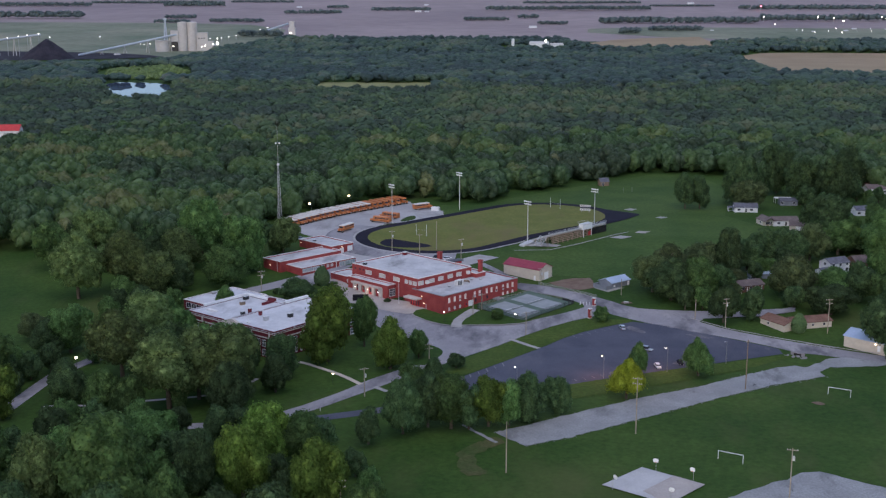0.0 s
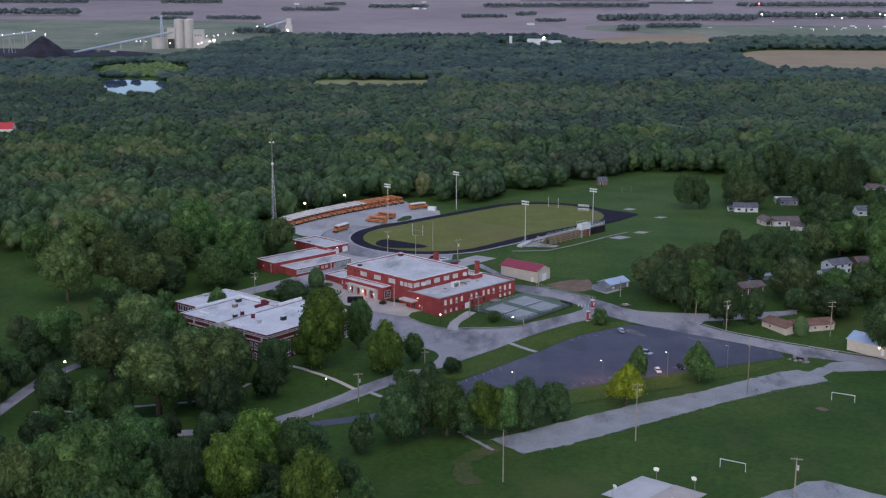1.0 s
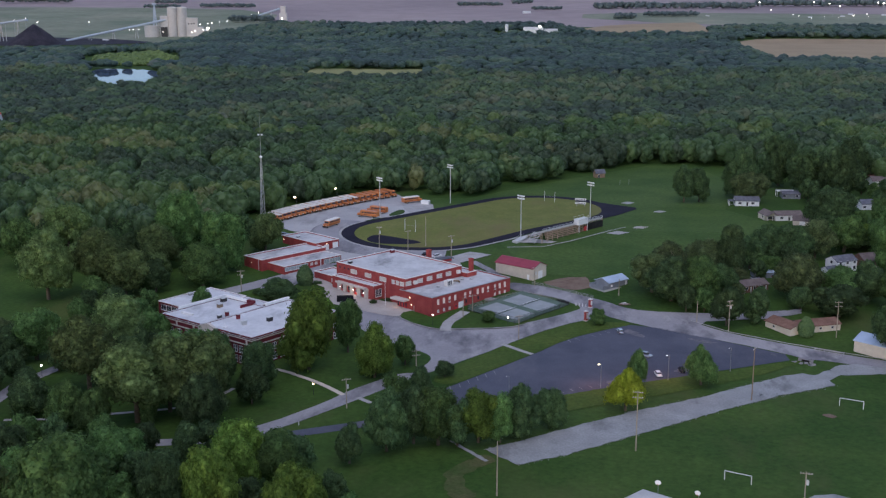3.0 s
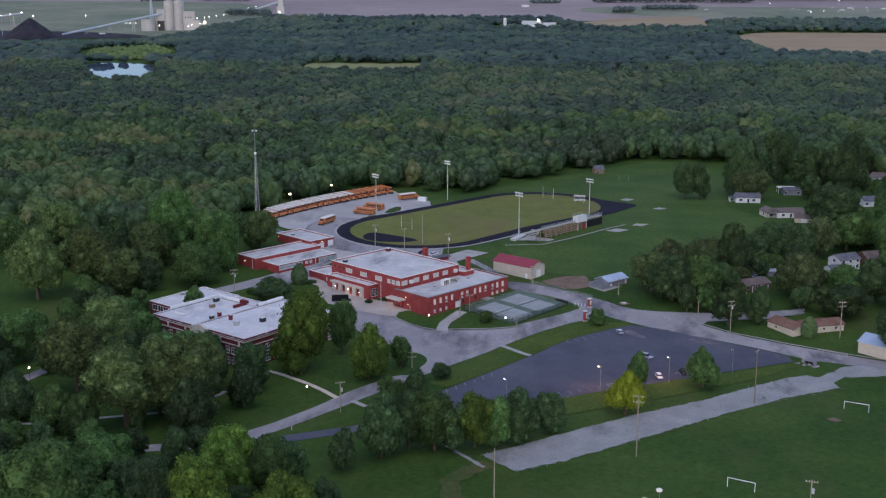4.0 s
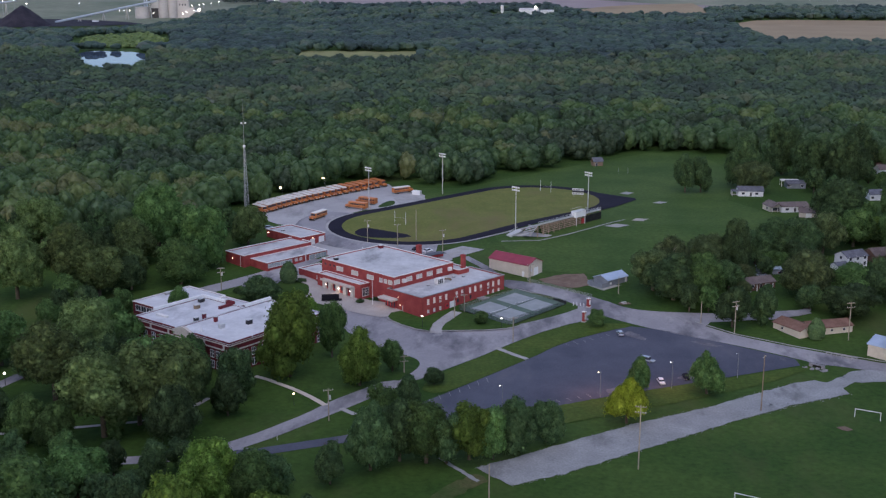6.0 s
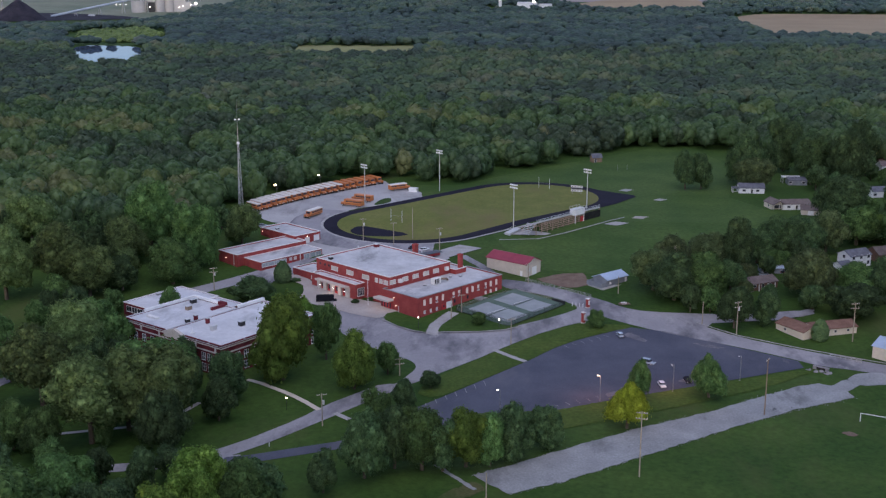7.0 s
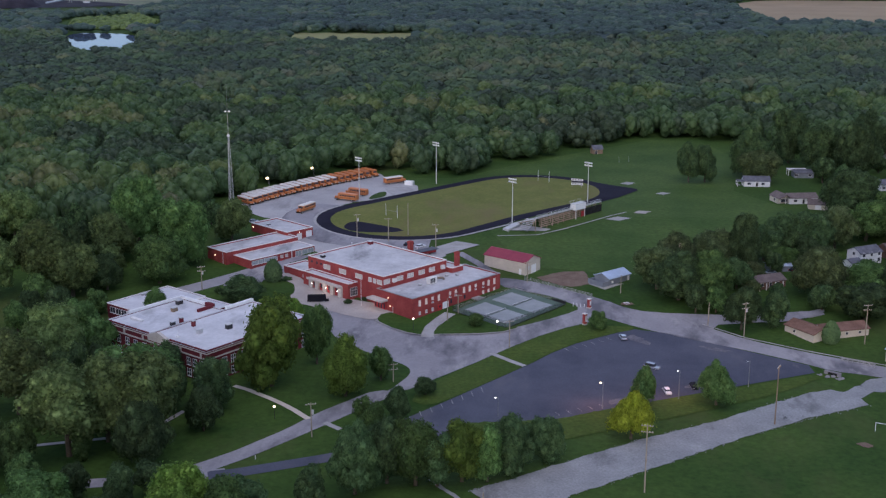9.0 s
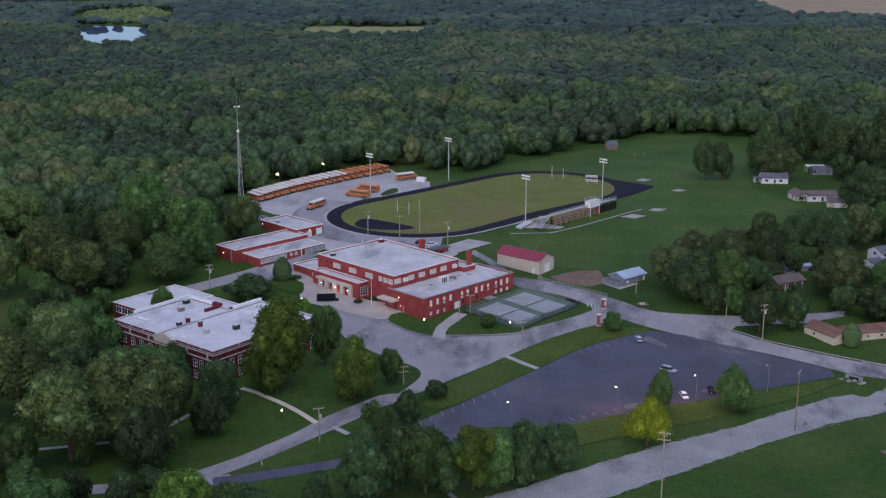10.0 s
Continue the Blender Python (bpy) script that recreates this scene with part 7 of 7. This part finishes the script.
def conveyor(a, b, r, label, legs=3):
    x, y = a[0], a[1]
    c = thing("conveyor", x, y, label, "conveyor", z=0.0)
    p, q = Vector((0, 0, a[2])), Vector((b[0] - x, b[1] - y, b[2]))
    part("gallery", tube(bmesh.new(), p, q, r, r, 8), M["conveyor"], c)
    for k in range(1, legs + 1):
        m = p.lerp(q, k / (legs + 0.6))
        part("trestle", tube(tube(bmesh.new(), (m.x - 4, m.y, -2 + gz(x, y)), m, 0.8, 0.8, 6), (m.x + 4, m.y, -2 + gz(x, y)), m, 0.8, 0.8, 6), M["grey"], c)


conveyor((-914, 2395, 2), (-725, 2520, 44), 2.4, "long sloping blue-grey conveyor up to the silos", 4)
conveyor((-1120, 2392, 28), (-985, 2378, 45), 2.0, "raised conveyor with lamps over the coal heap", 3)
conveyor((-661, 2909, 27), (-570, 2928, 56), 2.4, "short sloping conveyor to a loading tower", 2)
lt = thing("loading_tower", -562, 2930, "pale loading tower beside the railway", "tower")
part("tower", boxed((-9, 9, -6, 6, -3, 22), (-6, 6, -5, 5, 22, 38), bevel=0.3), M["silo"], lt)
lm = part("flood_lamp", boxed((-1, 1, -8, -6, 8, 9)), M["dark"], lt)
part("bulb", ball(bmesh.new(), (-2, -8, 8), 1.6), M["lampwhite"], lm, smooth=True)


def coal_heap():
    c = thing("coal_heap", -936, 2285, "steep black heap of coal beside a conveyor", "coal heap")
    bm = bmesh.new()
    bmesh.ops.create_cone(bm, cap_ends=True, segments=40, radius1=58, radius2=2, depth=42, matrix=Matrix.Translation((0, 0, 19)))
    bmesh.ops.subdivide_edges(bm, edges=bm.edges[:], cuts=3, use_grid_fill=True)
    for q in bm.verts:
        q.co += noise.noise_vector(q.co * 0.08) * 2.5
    part("mound", bm, M["coal"], c)


coal_heap()
sheet("coal_yard", smoothed([(-1300, 2230), (-1000, 2190), (-760, 2290), (-700, 2380), (-900, 2480), (-1250, 2500)], 2), 0.9, M["coal"], "blackened ground of the coal yard", "yard")


def hedgerow(name, x0, x1, y0, y1, h, seed, label):
    """A far belt of trees."""
    rng = np.random.default_rng(seed)
    kit = crown_kit(200 + seed, 4, 3, 0, 16, 0.22)
    vs, fs, ts, off = [], [], [], 0
    count = int((x1 - x0) / (h * 0.24)) + 4
    for k in range(count):
        v, f, _ = kit[rng.integers(4)]
        t = (k + rng.uniform(-1, 1)) / count
        x, y, hh = x0 + (x1 - x0) * t, y0 + (y1 - y0) * t + rng.normal() * 7, h * rng.uniform(0.78, 1.05)
        vs.append(v * (hh * 0.6, hh * 0.6, hh * 0.5) + (x, y, gz(x, y) + hh * 0.46))
        fs.append(f + off)
        ts.append(np.full(len(f), rng.random()))
        off += len(v)
    me = bpy.data.meshes.new(name)
    me.from_pydata(np.concatenate(vs).tolist(), [], np.concatenate(fs).tolist())
    me.attributes.new("tint", "FLOAT", "FACE").data.foreach_set("value", np.concatenate(ts).astype(np.float32))
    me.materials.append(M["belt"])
    tagged(new(name, me), label, "tree belt", kind="stuff")


WEST_BELTS = [(-1630, -1354, 3624, 3628, 29), (-1932, -1574, 4308, 4310, 21), (-1639, -1117, 4512, 4511, 14), (-1294, -1069, 4310, 4313, 20), (-1116, -869, 4598, 4598, 11), (-761, -573, 3865, 3869, 17), (-667, -597, 4203, 4201, 16), (-493, -296, 4029, 4032, 18),
              (-1089, -995, 3628, 3630, 16), (-1057, -961, 3421, 3424, 14), (-900, -746, 3448, 3452, 16), (-690, -583, 2907, 2910, 23)]
EAST_BELTS = [(-102, 458, 4066, 4070, 20), (26, 469, 4511, 4515, 13), (-151, -24, 3536, 3539, 15), (10, 71, 3643, 3646, 16), (66, 146, 3370, 3368, 13), (248, 696, 3418, 3426, 25), (715, 1200, 3524, 3528, 26), (481, 711, 4317, 4317, 10), (769, 1368, 4104, 4110, 24),
              (269, 320, 3039, 3039, 21), (355, 492, 3135, 3137, 18), (325, 488, 2540, 2545, 15)]
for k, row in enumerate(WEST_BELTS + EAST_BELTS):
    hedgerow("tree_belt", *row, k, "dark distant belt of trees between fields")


def farm(x, y, w, label, lit=0):
    f = thing("farm_building", x, y, label, "farm", turn=(x * 13) % 40 - 20)
    part("wall", gabled_walls(bmesh.new(), w, w * 0.45, w * 0.2, w * 0.1), M["siding"], f)
    part("roof", gable(bmesh.new(), w, w * 0.45, w * 0.2, w * 0.1), M["pale"], f)
    if lit:
        lm = part("yard_lamp", boxed((w * 0.4, w * 0.4 + 1, -w * 0.3, -w * 0.3 + 1, -2, w * 0.3)), M["grey"], f)
        part("bulb", ball(bmesh.new(), (w * 0.4, -w * 0.3, w * 0.3 + 2), 2.6), M["lampwhite"], lm, smooth=True)


for x, y, w, lit in ((53, 2639, 70, 1), (92, 2644, 48, 0), (150, 2640, 30, 0), (46, 3235, 34, 0), (468, 2600, 22, 0), (-781, 4236, 30, 0), (-329, 3965, 34, 0), (-300, 3970, 24, 0), (-333, 4390, 26, 0), (421, 3180, 20, 0), (516, 3141, 14, 0), (649, 4473, 40, 0), (770, 3100, 16, 0), (860, 3130, 18, 0),
                     (900, 3200, 20, 0), (980, 3180, 18, 0), (-839, 2420, 20, 0), (-690, 2660, 22, 1)):
    farm(x, y, w * 0.6, "pale farm building far off between fields", lit)


def far_lamp(x, y, h, r, glow="lampwhite"):
    p = thing("yard_light", x, y, "bright yard light on a pole, far off", "street lamp", group="far yard lights")
    part("pole", tube(bmesh.new(), (0, 0, -1), (0, 0, h), 0.5, 0.4, 6), M["grey"], p)
    part("bulb", ball(bmesh.new(), (0, 0, h + r), r), M[glow], p, smooth=True)


HIGH_LAMPS = [(717, 3475, 14, 2.6), (872, 3477, 14, 2.4), (904, 3427, 14, 2.2), (907, 3335, 12, 2.8), (1054, 3481, 14, 2.6), (1057, 3440, 14, 2.6), (1150, 3500, 14, 2.4)]
TOWN_LAMPS = [(710, 3288, 6, 1.5), (732, 3123, 5, 1.1), (738, 3085, 5, 1.0), (752, 3012, 5, 1.2), (793, 3047, 5, 1.2), (819, 3011, 5, 1.3), (927, 3147, 5, 1.1), (840, 3150, 5, 1.0), (880, 3100, 5, 1.1), (905, 3060, 5, 1.2), (980, 3120, 5, 1.2), (1000, 3060, 5, 1.0), (1060, 3160, 5, 1.3)]
WEST_LAMPS = [(-990, 2380, 46, 1.6), (-1015, 2382, 43, 1.2), (-1035, 2384, 40, 1.2), (-1060, 2386, 37, 1.2), (-1055, 2600, 22, 1.8), (-1008, 2797, 8, 1.5), (-861, 2644, 4, 1.2), (-851, 2642, 4, 1.2), (-838, 2642, 4, 1.2), (-722, 2738, 8, 1.3), (-709, 2754, 8, 1.3), (-703, 2772, 8, 1.3), (-693, 2803, 8, 1.3), (-683, 2839, 8, 1.3),
              (-640, 2915, 18, 1.3), (-622, 2920, 22, 1.3)]
for x, y, h, r in HIGH_LAMPS + TOWN_LAMPS + WEST_LAMPS:
    far_lamp(x, y, h, r * 0.65)
far_lamp(820, 4037, 14, 2.2, "lampred")


# Painted bay lines of the parking lot.
for k in range(9):
    x, y = -25.2 + k * 2.86, 344.6 + k * 3.2
    sheet("bay_line", band([(x, y + 1.6), (x + 0.7, y - 2.0)], 0.14), 0.1, M["concrete"], "worn white painted bay line on asphalt", "road marking")
for k in range(6):
    x, y = 24.5 + k * 2.9, 406.5 + k * 2.05
    sheet("bay_line", band([(x, y), (x + 1.5, y - 2.1)], 0.12), 0.1, M["concrete"], "worn white painted bay line on asphalt", "road marking")
for k in range(5):
    x, y = 20.5 + k * 3.2, 351.5 + k * 1.75
    sheet("bay_line", band([(x, y), (x - 1.3, y + 2.2)], 0.12), 0.1, M["concrete"], "worn white painted bay line on asphalt", "road marking")
# Pale kerbs along the lawns and the road.
for pts in ([(-40.2, 429.0), (-33.9, 422.1), (-28.2, 417.9), (-23.6, 416.2)], [(-18.9, 416.9), (-12.7, 417.3), (-3.4, 418.2), (4.1, 420.1), (9, 423.5)], [(73, 430.4), (86, 418), (104, 407.4), (121, 399), (140, 390)]):
    sheet("kerb", band(pts, 0.32), 0.1, M["concrete"], "pale concrete kerb", "kerb", thick=0.12)

ct = thing("storage_container", -44.0, 630.6, "small white storage container beside the bus lot", "container", turn=-20)
part("body", boxed((-2.3, 2.3, -1.2, 1.2, 0.15, 2.3), bevel=0.05), M["white"], ct)
part("skid", boxed((-2.2, 2.2, -1.0, -0.8, -0.1, 0.15), (-2.2, 2.2, 0.8, 1.0, -0.1, 0.15)), M["dark"], ct)
part("door", boxed((2.3, 2.34, -1.0, 1.0, 0.3, 2.15)), M["pale"], ct)
mp = thing("marker_post", -60.0, 319.3, "short white marker post beside the lane", "post")
part("stake", tube(bmesh.new(), (0, 0, -0.2), (0, 0, 1.1), 0.12, 0.10, 8), M["white"], mp)
part("cap", tube(bmesh.new(), (0, 0, 1.1), (0, 0, 1.16), 0.13, 0.05, 8), M["pale"], mp)
tr = thing("trailer", -27.5, 505.5, "red trailer with a dark grey roof parked behind the gymnasium", "trailer", turn=40)
part("body", boxed((-4.5, 4.5, -1.2, 1.2, 0.6, 2.0), bevel=0.08), M["red"], tr)
part("roof", boxed((-4.7, 4.7, -2.6, 1.4, 2.0, 2.35), bevel=0.08), M["darkshingle"], tr)
for x in (-1.2, 1.2):
    for q in (-1.0, 1.0):
        part("wheel", tube(bmesh.new(), (x, q - 0.15, 0.4), (x, q + 0.15, 0.4), 0.4, 0.4, 12), M["rubber"], tr)

# White posts beside the gate and a small bench set on the grass.
for x, y in ((29.6, 447.4), (30.9, 446.9), (32.2, 446.4), (33.5, 446.2)):
    p = thing("gate_post", x, y, "short white post beside the road", "post", group="short white posts")
    part("stem", tube(bmesh.new(), (0, 0, -0.3), (0, 0, 1.25), 0.11, 0.10, 8), M["white"], p)
    part("cap", ball(bmesh.new(), (0, 0, 1.27), 0.12, 1), M["white"], p)
pt = thing("picnic_table", 49.0, 450.0, "pale worn picnic table on bare ground", "table", turn=20)
part("tabletop", boxed((-1.0, 1.0, -0.4, 0.4, 0.72, 0.78)), M["trim"], pt)
for s in (-1, 1):
    part("bench", boxed((-1.0, 1.0, s * 0.75 - 0.14, s * 0.75 + 0.14, 0.42, 0.47)), M["trim"], pt)
    part("trestle", tube(tube(bmesh.new(), (s * 0.7, -0.75, -0.2), (s * 0.7, 0.2, 0.72), 0.05, 0.05, 6), (s * 0.7, 0.75, -0.2), (s * 0.7, -0.2, 0.72), 0.05, 0.05, 6), M["wood"], pt)
sheet("bare_patch", rough([(46.5, 448.6), (49, 448.0), (52, 449.2), (51, 451), (47.5, 451)], 1.0, 0.5), 0.04, M["dirt"], "bare sandy ground round the picnic table", "ground patch")
sheet("driveway", smoothed([(81, 434.5), (94, 432.5), (104.3, 434.5), (112, 439), (118.5, 444), (119, 448), (112, 444), (104.7, 438.6), (94.5, 436.5), (82, 438.5)], 1), 0.12, M["road"], "pale driveway behind the ranch house", "road")

# Low white posts along the outside of the running track's bend.
for k in range(7):
    a = radians(188 + k * 8)
    p = thing("edge_post", *on_track(-42.5 + 42.3 * math.cos(a), 42.3 * math.sin(a)), "low white post along the running track", "post", group="track edge posts")
    part("stem", tube(bmesh.new(), (0, 0, -0.3), (0, 0, 0.95), 0.16, 0.14, 8), M["white"], p)
    part("cap", ball(bmesh.new(), (0, 0, 0.95), 0.17, 1), M["white"], p)


def edge_stones(line, count, seed):
    """Loose pale stones along the ragged edge of the gravel."""
    rng = np.random.default_rng(seed)
    vs, fs, off = [], [], 0
    for k in range(count):
        t = rng.uniform(0, len(line) - 1.001)
        i = int(t)
        a, b = line[i], line[i + 1]
        x, y = a[0] + (b[0] - a[0]) * (t - i) + rng.normal() * 0.4, a[1] + (b[1] - a[1]) * (t - i) + rng.normal() * 0.4
        v, f = lumpy(rng, 1, np.array([x, y, gz(x, y) + 0.08]), rng.uniform(0.07, 0.18), 0.2)
        vs.append(v)
        fs.append(f + off)
        off += len(v)
    me = bpy.data.meshes.new("edge_stones")
    me.from_pydata(np.concatenate(vs).tolist(), [], np.concatenate(fs).tolist())
    me.materials.append(M["gravel"])
    tagged(new("edge_stones", me), "loose pale stones along the gravel edge", "stones", kind="stuff")


edge_stones([(-3.6, 303.6), (3.8, 308.7), (20.1, 321.1), (42.8, 337.3), (65.2, 351), (81.4, 363), (96.4, 373.5)], 260, 11)
edge_stones([(5.3, 293), (19.1, 301.1), (40.6, 317.2), (72.1, 341.3), (91.9, 354.5), (111, 364.6)], 220, 12)

# Lawns with kerbs before the classroom wing and the entrance, and a planted bed.
for pts in ([(-40.2, 429.0), (-38.5, 437.5), (-30.1, 431.5), (-22.5, 424.8), (-23.4, 418.7), (-23.6, 416.2), (-28.2, 417.9), (-33.9, 422.1)],
            [(-19.4, 418.9), (-17.5, 427.0), (-9.0, 436.6), (-2.0, 430.0), (4.1, 424.6), (9.0, 425.0), (9.0, 423.6), (4.1, 420.1), (-3.4, 418.2), (-12.7, 417.3), (-18.9, 416.9)]):
    sheet("lawn", smoothed(pts, 1), 0.09, M["grass"], "small mown lawn edged by a kerb", "lawn")
sheet("planting_bed", smoothed([(-73.9, 445.4), (-70.3, 446.6), (-68.3, 438.3), (-71.2, 436.0)], 1), 0.12, M["bark"], "dark mulched planting bed round a lamp", "planting bed")

tk = thing("storage_tank", -6, 2632, "tall slim white storage tank far off", "tank")
part("shell", tube(bmesh.new(), (0, 0, -1), (0, 0, 18), 3.4, 3.4, 16), M["siding"], tk)
part("dome", ball(bmesh.new(), (0, 0, 18), 3.4, 2, 0.4), M["siding"], tk, smooth=True)
